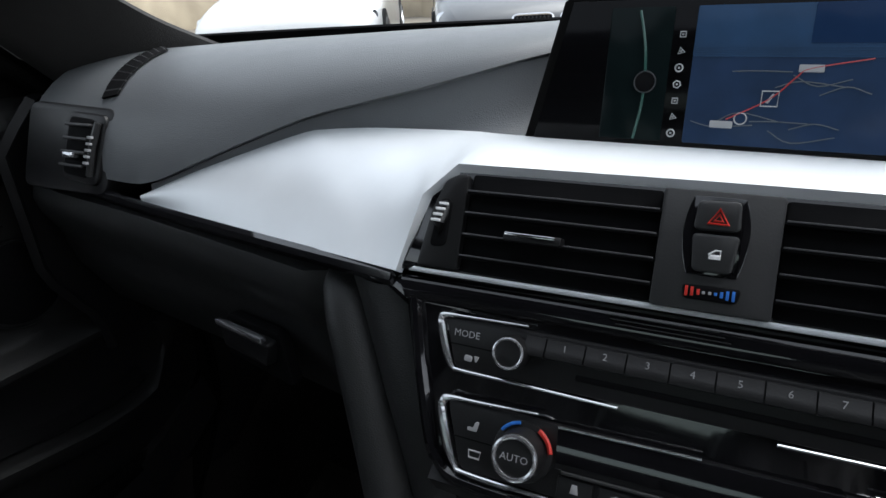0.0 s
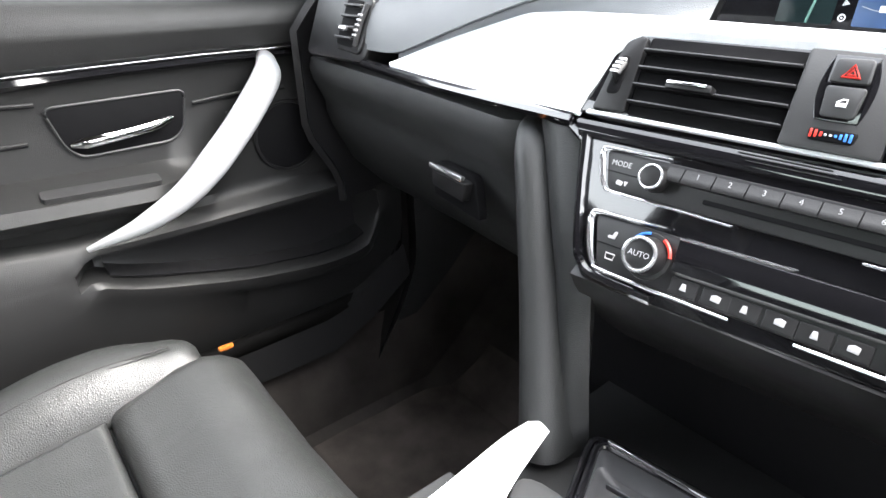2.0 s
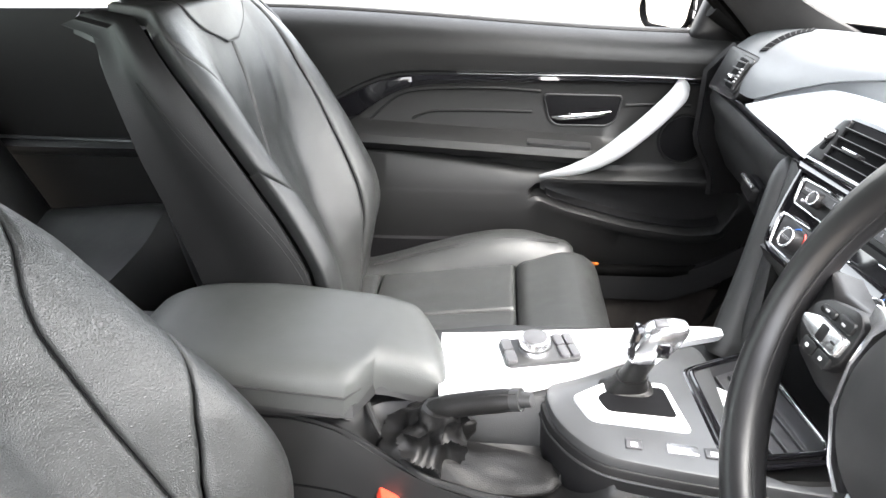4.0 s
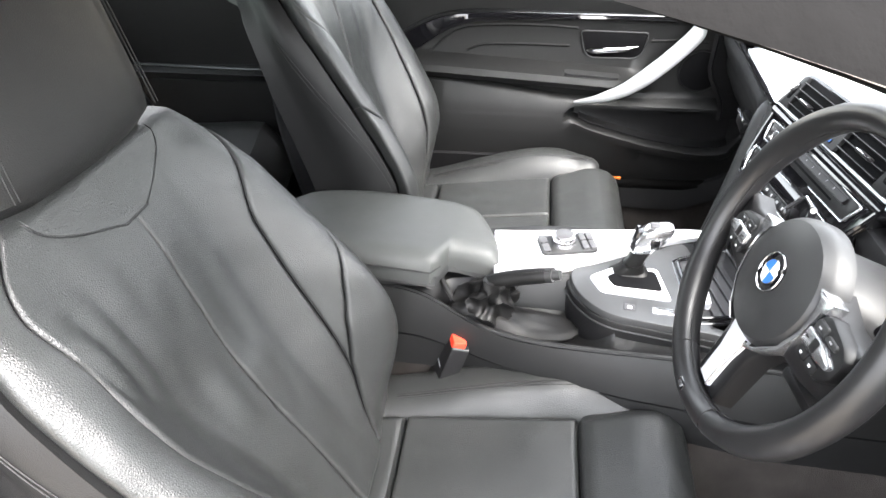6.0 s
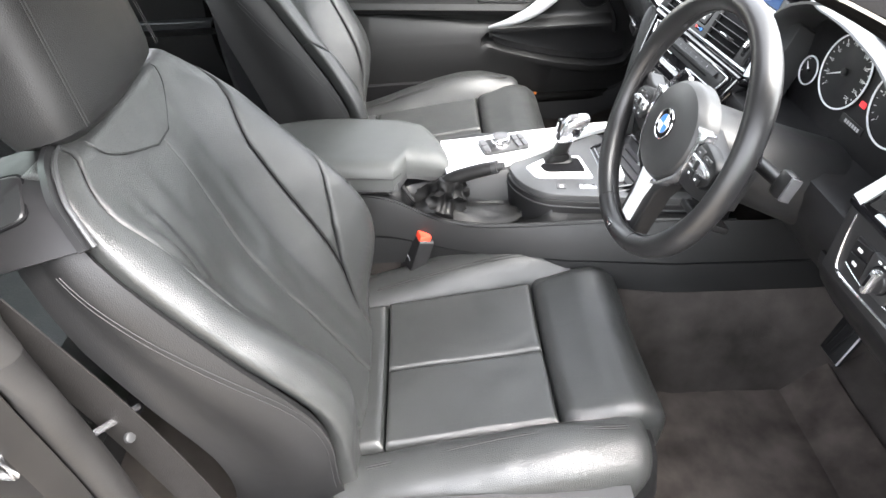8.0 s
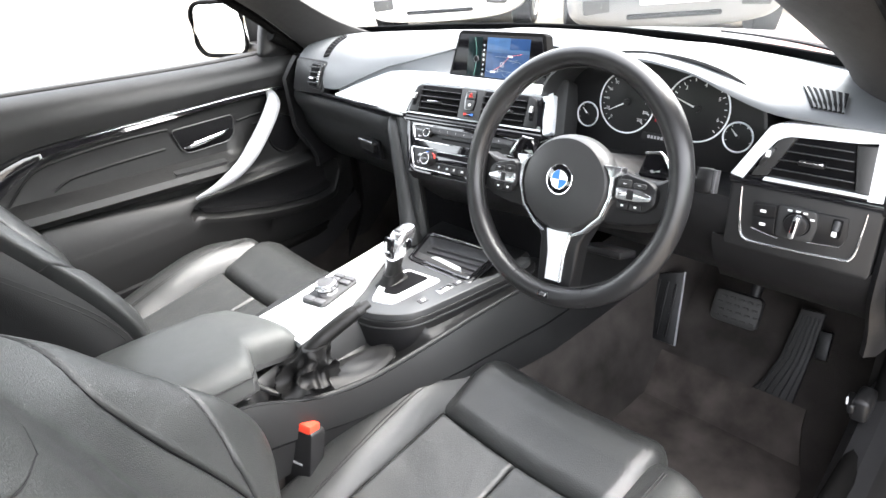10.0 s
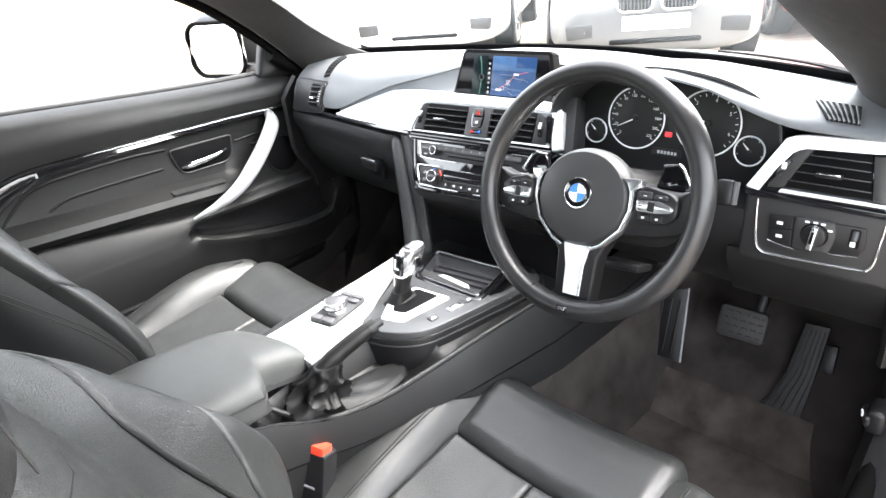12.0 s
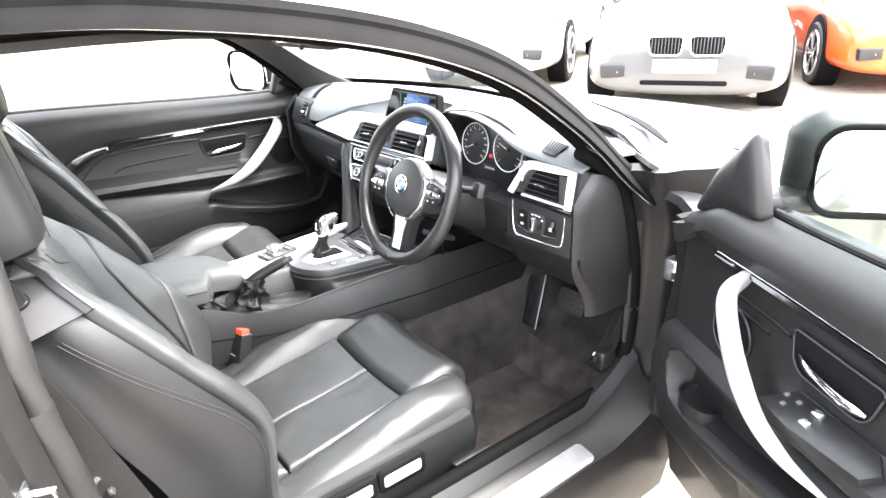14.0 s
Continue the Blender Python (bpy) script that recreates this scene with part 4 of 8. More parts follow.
for k in range(-1, 9):
    a0 = -0.0750 + 0.02115 * k if k >= 0 else -0.0868
    a1 = -0.0750 + 0.02115 * (k + 1) - 0.0008
    if a1 > 0.118:
        break
    b1 = part("preset_button", loft([[ST.at(a0, b, d), ST.at(a1, b, d)] for b, d in ((-0.0510, 0.001), (-0.0512, 0.0040), (-0.0565, 0.0058), (-0.0590, 0.0072), (-0.0612, 0.0070), (-0.0618, 0.0055), (-0.0618, 0.001))]), PLASTIC, audio, "narrow sloping button", )
    if 0 <= k < 8:
        text(str(k + 1), ST, (a0 + a1) / 2, -0.0548, 0.0062, 0.0052, MARK_DIM, b1)
part("cd_slot", plate(ST, rrect(-0.058, -0.0705, 0.090, -0.0672, 0.001), 0.001, 0.0028, 0.0004), RECESS, audio)
part("button_split", box(ST.at(-0.1185, -0.0640, 0.0024), (0.028, 0.0006, 0.0006), 0, m=ST.rot()), RECESS, audio, smooth=False)
text("MODE", ST, -0.1222, -0.0575, 0.0026, 0.0056, MARK_DIM, audio)
part("fan_mark", plate(ST, soft_poly([(-0.1222, -0.0722), (-0.1175, -0.0728), (-0.1168, -0.0695), (-0.1215, -0.0688)], 0.0012), 0.0015, 0.0028, 0.0002), MARK_DIM, audio)
part("fan_mark_bar", plate(ST, [(-0.1150, -0.0722), (-0.1142, -0.0722), (-0.1130, -0.0690), (-0.1160, -0.0690)], 0.0015, 0.0028, 0.0001), MARK_DIM, audio, smooth=False)
kn = part("tuning_knob", disc(ST.at(-0.0935, -0.0620, 0.013), ST.n, 0.0086, 0.011, 28, 0.0016, r2=0.0098), PLASTIC, audio)
part("knob_ring", ring(ST.at(-0.0935, -0.0620, 0.0128), ST.n, 0.0080, 0.0010, 36), SATIN, kn, "chrome ring")

climate = thing("climate_panel", ST.at(0, -0.11, 0), "automatic climate control panel with two ringed knobs", "climate control")
part("face", plate(ST, soft_poly([(-0.1155, -0.1340), (0.1180, -0.1330), (0.1320, -0.0950), (-0.1290, -0.0955)], 0.006), -0.004, 0.0020, 0.001), PLASTIC, climate, "black control face")
for sg in (-1, 1):
    def cm(a, b):
        return (a, b) if sg < 0 else (-a + 0.004, b)
    top = [cm(a, b) for a, b in ((-0.0745, -0.0922), (-0.105, -0.0938), (-0.126, -0.0948), (-0.1308, -0.0975), (-0.1300, -0.106), (-0.1240, -0.122), (-0.1185, -0.1318), (-0.112, -0.1346), (-0.07, -0.1354), (-0.0174, -0.1358))]
    part("bezel", tube([ST.at(p.x, p.y, 0.003) for p in crom([(a, b, 0) for a, b in top], 4)], lambda q: interp([(0, 0.0007), (0.15, 0.0010), (0.30, 0.0025), (0.52, 0.0025), (0.70, 0.0014), (1, 0.0010)], q), 8), SATIN, climate, "satin silver bezel line")
    ka, kb = cm(-0.0805, -0.1142)
    part("knob_seat", disc(ST.at(ka, kb, 0.0035), ST.n, 0.0168, 0.004, 40, 0.001), PLASTIC, climate)
    kn = part("temperature_knob", disc(ST.at(ka, kb, 0.018), ST.n, 0.0120, 0.016, 36, 0.002, r2=0.0138), PLASTIC, climate)
    part("knob_ring", ring(ST.at(ka, kb, 0.0178), ST.n, 0.0112, 0.0015, 40), SATIN, kn, "chrome ring")
    text("AUTO", ST, ka, kb, 0.0184, 0.0056, MARK_DIM, kn)
    for k, mm in ((0, BLUE), (1, RED)):
        arc = [ST.at(ka + 0.0158 * math.cos(g), kb + 0.0158 * math.sin(g), 0.0042) for g in [lerp(*((2.5, 1.75) if k == 0 else (1.05, 0.20)), q / 8) for q in range(9)]]
        part("temperature_arc", tube(arc, 0.0010 if k == 0 else 0.0014, 6), mm, climate)
    sa, sb = cm(-0.1110, -0.1080)
    part("seat_heat_mark", plate(ST, soft_poly([(sa - 0.0030, sb - 0.0026), (sa + 0.0026, sb - 0.0026), (sa + 0.0036, sb + 0.0030), (sa + 0.0016, sb + 0.0030), (sa + 0.0006, sb - 0.0006), (sa - 0.0030, sb - 0.0006)], 0.0006), 0.001, 0.0028, 0.0002), MARK_DIM, climate)
    sa, sb = cm(-0.1078, -0.1232)
    part("screen_heat_mark", tube([ST.at(sa + x, sb + y, 0.0026) for x, y in ((-0.0030, -0.0020), (0.0030, -0.0020), (0.0036, 0.0020), (-0.0036, 0.0020))], 0.0006, 5, closed=True), MARK_DIM, climate)
    la, lb = cm(-0.1100, -0.1155)
    part("button_split", box(ST.at(la, lb, 0.0023), (0.024, 0.0006, 0.0006), 0, m=ST.rot()), RECESS, climate, smooth=False)
part("display", plate(ST, [(-0.062, -0.1185), (0.066, -0.1165), (0.068, -0.0950), (-0.063, -0.0968)], -0.003, 0.0034, 0.001), GLOSS, climate, "dark glossy climate display")
part("display_line", tube([ST.at(-0.063, -0.0962, 0.0036), ST.at(0.008, -0.0945, 0.0036)], 0.0007, 6), SATIN, climate, "thin bright line")
part("display_foot", tube([ST.at(-0.058, -0.1192, 0.0034), ST.at(0.066, -0.1172, 0.0034)], 0.0010, 6), PLASTIC_GREY, climate)
for k, a in enumerate((-0.0503, -0.0287, -0.0105, 0.0104, 0.0297, 0.0498)):
    b1 = part("climate_button", plate(ST, rrect(a - 0.0094, -0.1325, a + 0.0094, -0.1210, 0.001), -0.001, 0.0032, 0.0008), PLASTIC, climate)
    mk = ((-0.0030, -0.0018), (0.0030, -0.0022), (0.0034, 0.0018), (0.0, 0.0026), (-0.0030, 0.0014)) if k % 2 else ((-0.0022, -0.0024), (0.0022, -0.0024), (0.0014, 0.0024), (-0.0014, 0.0024))
    part("button_mark", plate(ST, [(a + x, -0.1262 + y) for x, y in mk], 0.0028, 0.0036, 0.0002), MARK_DIM, b1)
part("stack_foot", slab([[ST.at(lerp(-0.136, 0.138, k / 10), -0.1455 - 0.010 * q, -0.002 - 0.012 * q - 0.003 * q * q) for k in range(11)] for q in range(8)], 0.01), PLASTIC, dash, "black lower edge of the centre stack")
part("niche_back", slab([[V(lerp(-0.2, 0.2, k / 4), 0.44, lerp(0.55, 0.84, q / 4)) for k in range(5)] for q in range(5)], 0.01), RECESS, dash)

# navigation screen
nav = thing("navigation_screen", (0, 0.5, 0.99), "dark framed navigation display on top of the dashboard", "screen")
NAVGLASS = mat("screen_cover", (0.003, 0.003, 0.0035), 0.12, vary=0.1, vscale=20, spec=0.14)
SC = Plane((-0.005, 0.497, 1.018), (1, 0.05, 0), (0, 0.26, 1))
out = [(-0.130, -0.048), (-0.110, 0.044), (-0.102, 0.050), (0.101, 0.051), (0.109, 0.046), (0.130, -0.044)]
part("frame", plate(SC, out, -0.022, 0.0, 0.003), SEAL, nav, "matt black screen frame")
part("glass", plate(SC, [(-0.122, -0.043), (-0.103, 0.043), (0.102, 0.044), (0.122, -0.040)], -0.002, 0.002, 0.001), NAVGLASS, nav, "glossy black screen cover")
DISP = mat("map_display", (0.01, 0.02, 0.05), 0.15, vary=0.3, vscale=40, spec=0.10, emit=(0.0034, 0.0060, 0.0105), estr=1.0)
DISP_DK = mat("map_display_panel", (0.005, 0.012, 0.03), 0.15, vary=0.2, vscale=40, spec=0.10, emit=(0.0020, 0.0050, 0.0130), estr=1.0)
DISP_SKY = mat("map_display_sky", (0.01, 0.03, 0.07), 0.15, vary=0.2, vscale=40, spec=0.10, emit=(0.0048, 0.0085, 0.0150), estr=1.0)
DISP_LINE = mat("map_route", (0.3, 0.3, 0.3), 0.3, vary=0.05, emit=(0.014, 0.016, 0.018), estr=1.0)
DISP_GREEN = mat("map_side_strip", (0.004, 0.007, 0.007), 0.15, vary=0.2, vscale=60, spec=0.10, emit=(0.0002, 0.0004, 0.0005), estr=1.0)
ROUTE_RED = mat("map_route_red", (0.3, 0.02, 0.02), 0.3, emit=(0.03, 0.005, 0.005), estr=1.0)
disp = part("map", plate(SC, rrect(-0.0285, -0.0385, 0.0775, 0.0385, 0.001), 0.001, 0.0026, 0.0003), DISP, nav, "lit dark blue map")
part("map_sky", plate(SC, rrect(-0.0285, 0.0105, 0.0775, 0.0385, 0.001), 0.002, 0.0030, 0.0001), DISP_SKY, disp)
part("map_inset", plate(SC, rrect(0.0300, 0.0175, 0.0775, 0.0385, 0.001), 0.002, 0.0034, 0.0001), DISP_DK, disp)
part("side_view", plate(SC, rrect(-0.078, -0.0385, -0.041, 0.0385, 0.001), 0.001, 0.0026, 0.0003), DISP_GREEN, nav)
road = crom([(-0.057, -0.038, 0), (-0.0540, -0.0156, 0), (-0.0547, 0.0075, 0), (-0.057, 0.022, 0), (-0.0608, 0.0366, 0)], 4)
GREEN_ROAD = mat("map_side_road", (0.02, 0.06, 0.05), 0.3, vary=0.05, emit=(0.0020, 0.0075, 0.0058), estr=1.0)
part("side_road", tube([SC.at(p.x, p.y, 0.003) for p in road], 0.0008, 6), GREEN_ROAD, nav)
part("side_marker", disc(SC.at(-0.0535, -0.0045, 0.0042), SC.n, 0.0062, 0.002, 24, 0.0004), RECESS, nav, "round dark position marker")
part("side_loop", ring(SC.at(-0.0535, -0.0045, 0.0042), SC.n, 0.0062, 0.0004, 24, sides=6), BUTTON, nav)
for k in range(7):
    part("menu_sign", ring(SC.at(-0.0353, -0.0335 + 0.0094 * k, 0.0026), SC.n, 0.0021, 0.00045, (12, 3, 4, 6)[k % 4], sides=4), DISP_LINE, nav)
    part("menu_dot", box(SC.at(-0.0353, -0.0335 + 0.0094 * k, 0.0026), (0.0011, 0.0011, 0.0006), 0, m=SC.rot()), DISP_LINE, nav, smooth=False)
part("position_arrow", plate(SC, [(0.0125, -0.0140), (0.0140, -0.0145), (0.0170, -0.0095), (0.0158, -0.0090)], 0.0025, 0.0036, 0.0002), DISP_LINE, disp)
part("position_frame", tube([SC.at(x, y, 0.0034) for x, y in ((0.0105, -0.0160), (0.0188, -0.0160), (0.0188, -0.0078), (0.0105, -0.0078))], 0.0005, 4, closed=True), DISP_LINE, disp)
rt = crom([(-0.006, -0.024, 0), (0.0145, -0.0121, 0), (0.026, 0.0, 0), (0.0324, 0.0046, 0), (0.060, 0.010, 0)], 4)
part("route", tube([SC.at(p.x, p.y, 0.0033) for p in rt], 0.0004, 6), ROUTE_RED, disp)
part("route_loop", ring(SC.at(0.0013, -0.0233, 0.0033), SC.n, 0.0032, 0.0004, 16, sides=4), DISP_LINE, disp)
for a, b in ((0.0324, 0.0046), (-0.0084, -0.027)):
    part("map_label", plate(SC, rrect(a - 0.006, b - 0.002, a + 0.006, b + 0.002, 0.0005), 0.0025, 0.0036, 0.0001), DISP_LINE, disp)

# thin side roads, name plates and menu marks on the map
DISP_DIM = mat("map_minor_road", (0.05, 0.06, 0.07), 0.3, vary=0.05, emit=(0.0045, 0.0058, 0.0070), estr=1.0)
rng = random.Random(5)
for k in range(9):
    x0, y0 = rng.uniform(-0.026, 0.042), rng.uniform(-0.034, 0.004)
    bend = rng.uniform(-0.006, 0.006)
    run = crom([(x0, y0, 0), (x0 + 0.012, y0 + bend, 0), (x0 + rng.uniform(0.022, 0.034), y0 + bend * 0.3, 0)], 4)
    part("minor_road", tube([SC.at(p.x, p.y, 0.0030) for p in run], 0.00035, 5), DISP_DIM, disp)
for k in range(5):
    part("horizon_haze", box(SC.at(0.0245, 0.0108 + 0.0012 * k, 0.0033), (0.105, 0.0006, 0.0004), 0, m=SC.rot()), DISP_SKY, disp, smooth=False)

# instrument binnacle
cl = thing("instrument_cluster", (0.355, 0.48, 0.95), "four chrome-ringed black instrument dials under a hood", "instrument cluster")
CL = Plane((0.355, 0.492, 0.965), (1, 0.0, 0), (0, 0.16, 1))
hood_in = []
for k in range(25):
    g = math.pi * k / 24
    hood_in.append((0.185 * math.cos(g) * (1 - 0.06 * math.sin(g)), 0.085 * math.sin(g) ** 0.8 + 0.004))
rows = [[CL.at(a * f, b * f, d) for a, b in hood_in] for f, d in ((1.00, -0.02), (1.01, 0.02), (1.03, 0.05), (1.05, 0.072))]
part("hood_inside", slab(rows, -0.004), PLASTIC_GREY, cl, "black inner hood")
part("face", plate(CL, [(a, b) for a, b in hood_in] + [(-0.185, -0.05), (-0.16, -0.085), (0.16, -0.085), (0.185, -0.05)], -0.02, 0.0, 0.002), PLASTIC, cl, "black dial face")
for nm, a, b, r, kind in (("fuel_gauge", -0.137, -0.027, 0.0212, 0), ("speedometer", -0.062, 0.003, 0.0518, 1), ("rev_counter", 0.062, 0.008, 0.0518, 2), ("temperature_gauge", 0.132, -0.026, 0.0225, 0)):
    g = part(nm, disc(CL.at(a, b, 0.003), CL.n, r * 0.97, 0.004, 40, 0.0005), PLASTIC, cl)
    part("bezel_ring", ring(CL.at(a, b, 0.005), CL.n, r, 0.0014, 56, sides=8), ALU, g, "chrome bezel ring")
    nt = 23 if kind else 7
    for k in range(nt):
        an = radians(lerp(225, -45, k / (nt - 1))) if kind else radians(lerp(200, -20, k / (nt - 1)))
        big = k % 2 == 0
        L = (0.09 if big else 0.05) * r
        rm = 0.90 * r - L / 2
        mrot = CL.rot() @ Matrix.Rotation(an, 3, "Z")
        part("tick", box(CL.at(a + rm * math.cos(an), b + rm * math.sin(an), 0.0034), (L, 0.0011 if big else 0.0007, 0.0006), 0, m=mrot), MARK, g, smooth=False)
        if kind == 1 and big:
            rn = 0.74 * r
            text(str(10 * k), CL, a + rn * math.cos(an), b + rn * math.sin(an), 0.0036, 0.0068, MARK, g)
        if kind == 2 and k % 4 == 0:
            rn = 0.72 * r
            text(str(k // 4 + 1), CL, a + rn * math.cos(an), b + rn * math.sin(an), 0.0036, 0.0085, MARK, g)
    an = radians((135, 207, 160)[kind])
    tip = CL.at(a + 0.72 * r * math.cos(an), b + 0.72 * r * math.sin(an), 0.0055)
    part("needle", tube([CL.at(a, b, 0.0055), tip], lambda q: lerp(0.0016, 0.0005, q), 6), MARK, g)
    part("needle_hub", disc(CL.at(a, b, 0.0075), CL.n, 0.11 * r, 0.004, 20, 0.001), PLASTIC, g)
part("warning_lamp", plate(CL, rrect(-0.008, -0.022, 0.004, -0.014, 0.001), 0.0, 0.0012, 0.0002), WARN, cl, "lit red warning lamp")
part("mileage_display", plate(CL, rrect(-0.028, -0.055, 0.024, -0.042, 0.002), 0.0, 0.0016, 0.0003), PLASTIC, cl)
for k in range(6):
    part("display_bar", box(CL.at(-0.015 + 0.006 * k, -0.0485, 0.0018), (0.004, 0.005, 0.0006), 0, m=CL.rot()), MARK_DIM, cl, smooth=False)
shelf = []
for k in range(17):
    x = lerp(0.165, 0.53, k / 16)
    shelf.append([V(x, 0.485, 0.885), V(x, 0.455, 0.878), V(x, 0.42, 0.885), V(x, 0.400, 0.880), V(x, 0.394, 0.865), V(x, 0.400, 0.83), V(x, 0.43, 0.76), V(x, 0.50, 0.70), V(x, 0.62, 0.665)])
part("lower_cowl", slab(shelf, -0.012), PLASTIC, dash, "dark lower dashboard cowl")

# driver's side vent with silver frame
RV = Plane((0.636, 0.410, 0.949), (1, 0.02, 0), (0, 0.20, 1))
frame_path = [(-0.118, -0.031), (-0.0787, 0.0405), (-0.068, 0.0455), (-0.0529, 0.048), (0.0, 0.050), (0.064, 0.052), (0.068, -0.034), (0.054, -0.034), (0.050, 0.0375), (0.030, 0.0366), (-0.0499, 0.0328), (-0.060, 0.0298), (-0.0685, 0.0237), (-0.0862, -0.0027), (-0.1012, -0.033)]
part("side_vent_trim", plate(RV, frame_path[::-1], -0.03, 0.008, 0.0025), ALU, dash, "satin silver trim round the driver's air vent")
vv = part("side_vent", plate(RV, [(-0.100, -0.034), (0.054, -0.034), (0.051, 0.037), (-0.0495, 0.0335), (-0.068, 0.024), (-0.085, -0.0027)], -0.05, 0.003, 0.002), GLOSS, dash, "black driver's side air vent")
part("vent_cavity", plate(RV, [(-0.068, -0.0245), (0.034, -0.0235), (0.024, 0.0315), (-0.041, 0.0300)], 0.0, 0.0045, 0.0005), RECESS, vv)
for b, a0, a1 in ((0.0222, -0.0445, 0.0250), (0.0108, -0.0523, 0.0272), (-0.0015, -0.0600, 0.0298), (-0.0145, -0.0668, 0.0330)):
    part("slat", box(RV.at((a0 + a1) / 2, b, 0.006), (a1 - a0, 0.0024, 0.010), 0.0009, m=RV.rot()), RECESS, vv)
    part("slat_edge", box(RV.at((a0 + a1) / 2, b + 0.0008, 0.0112), (a1 - a0 - 0.001, 0.0011, 0.0008), 0.0002, m=RV.rot()), SATIN_GREY, vv)
part("tab", box(RV.at(-0.0175, 0.0000, 0.012), (0.031, 0.0060, 0.012), 0.0015, m=RV.rot()), PLASTIC, vv)
part("tab_inlay", box(RV.at(-0.0175, 0.0020, 0.0180), (0.028, 0.0030, 0.002), 0.0008, m=RV.rot()), CHROME, vv)
part("wheel_panel", plate(RV, soft_poly([(-0.0915, -0.0290), (-0.0698, -0.0255), (-0.0425, 0.0315), (-0.0560, 0.0305), (-0.0640, 0.0250)], 0.004), 0.0, 0.007, 0.0015), PLASTIC_GREY, vv)
part("wheel_slot", plate(RV, soft_poly([(-0.0850, -0.0135), (-0.0765, -0.0125), (-0.0640, 0.0135), (-0.0720, 0.0125)], 0.003), 0.004, 0.0078, 0.0006), RECESS, vv)
part("thumb_wheel", tube([RV.at(-0.0800, -0.0110, 0.005), RV.at(-0.0748, -0.0005, 0.0110), RV.at(-0.0690, 0.0110, 0.005)], 0.0040, 10), PLASTIC_GREY, vv)
part("wheel_mark", box(RV.at(-0.0722, 0.0050, 0.0135), (0.006, 0.009, 0.002), 0.0008, m=RV.rot()), MARK, vv)
part("vent_side_block", plate(RV, [(0.0360, -0.0255), (0.0520, -0.0265), (0.0480, 0.0330), (0.0255, 0.0310)], -0.03, 0.009, 0.002), PLASTIC_GREY, vv)
part("underline", plate(RV, [(-0.0745, -0.0330), (0.052, -0.0320), (0.052, -0.0275), (-0.0725, -0.0280)], -0.004, 0.0075, 0.001), ALU, dash, "silver strip below the vent")
part("dark_underline", plate(RV, [(-0.117, -0.044), (0.072, -0.046), (0.070, -0.0335), (-0.119, -0.0335)], -0.01, 0.007, 0.003), GLOSS, dash)
part("end_block", box(RV.at(0.074, 0.0, -0.02), (0.016, 0.105, 0.05), 0.006, m=RV.rot()), PLASTIC, dash)
# demister grille on the top pad
quad = ((0.565, 0.482), (0.624, 0.476), (0.637, 0.420), (0.598, 0.422))
dm = part("demister_grille", slab(on_pad(quad, 8, 4, 0.0012), -0.002), RECESS, dash, "black demister grille")
for k in range(7):
    a, b = Vector(quad[0]).lerp(Vector(quad[1]), (k + 0.2) / 7), Vector(quad[3]).lerp(Vector(quad[2]), (k + 0.8) / 7)
    part("slat", tube([V(q.x, q.y, pad_z(q.x, q.y) + 0.0026) for q in (a, a.lerp(b, 0.5), b)], 0.0017, 5), DASH, dm)

# light switch panel and knee panel
LP = Plane((0.628, 0.395, 0.864), (1, 0.02, 0), (0, 0.04, 1))
lp = part("light_switch_panel", plate(LP, rrect(-0.108, -0.055, 0.082, 0.044, 0.008), -0.03, 0.0, 0.004), CONSOLE_DARK, dash, "dark panel below the driver's vent")
fr = [LP.at(p.x, p.y, 0.0008) for p in crom([(-0.0905, 0.040, 0), (-0.0895, 0.016, 0), (-0.0875, -0.010, 0), (-0.0835, -0.030, 0), (-0.0765, -0.0375, 0), (-0.0640, -0.0398, 0), (-0.010, -0.0375, 0), (0.046, -0.0338, 0), (0.056, -0.030, 0), (0.0605, -0.018, 0), (0.063, 0.010, 0), (0.064, 0.036, 0)], 5)]
part("silver_line", tube(fr, lambda q: interp([(0, 0.0012), (0.3, 0.0021), (0.75, 0.0021), (1.0, 0.0010)], q), 8), SATIN, lp, "silver line round the switch panel")
part("switch_face", plate(LP, soft_poly([(-0.0690, -0.0175), (-0.0340, -0.0240), (0.0430, -0.0155), (0.0480, -0.0030), (0.0455, 0.0255), (-0.0720, 0.0228)], 0.004), -0.002, 0.0024, 0.001), PLASTIC, lp)
part("face_rim", tube([LP.at(a, b, 0.002) for a, b in ((-0.0700, -0.0175), (-0.0560, -0.0208), (-0.0340, -0.0246))], 0.0011, 6), SATIN, lp)
part("face_rim", tube([LP.at(a, b, 0.002) for a, b in ((0.0040, -0.0200), (0.0250, -0.0180), (0.0420, -0.0158))], 0.0013, 6), SATIN, lp)
part("fog_button", plate(LP, soft_poly([(-0.0690, 0.0020), (-0.0405, 0.0055), (-0.0405, 0.0225), (-0.0690, 0.0185)], 0.002), 0.001, 0.0045, 0.001), PLASTIC, lp)
part("rear_fog_button", plate(LP, soft_poly([(-0.0680, -0.0145), (-0.0385, -0.0205), (-0.0400, 0.0040), (-0.0690, 0.0005)], 0.002), 0.001, 0.0045, 0.001), PLASTIC, lp)
for a, b in ((-0.0567, 0.0114), (-0.0553, -0.0080)):
    part("button_mark", plate(LP, rrect(a - 0.0040, b - 0.0020, a + 0.0040, b + 0.0022, 0.0008), 0.004, 0.0050, 0.0002), MARK, lp)
part("knob_panel", plate(LP, soft_poly([(-0.0370, -0.0215), (0.0090, -0.0185), (0.0130, 0.0060), (0.0100, 0.0262), (-0.0385, 0.0262)], 0.006), 0.0, 0.0060, 0.002), PLASTIC_GREY, lp, "raised plate of the light knob")
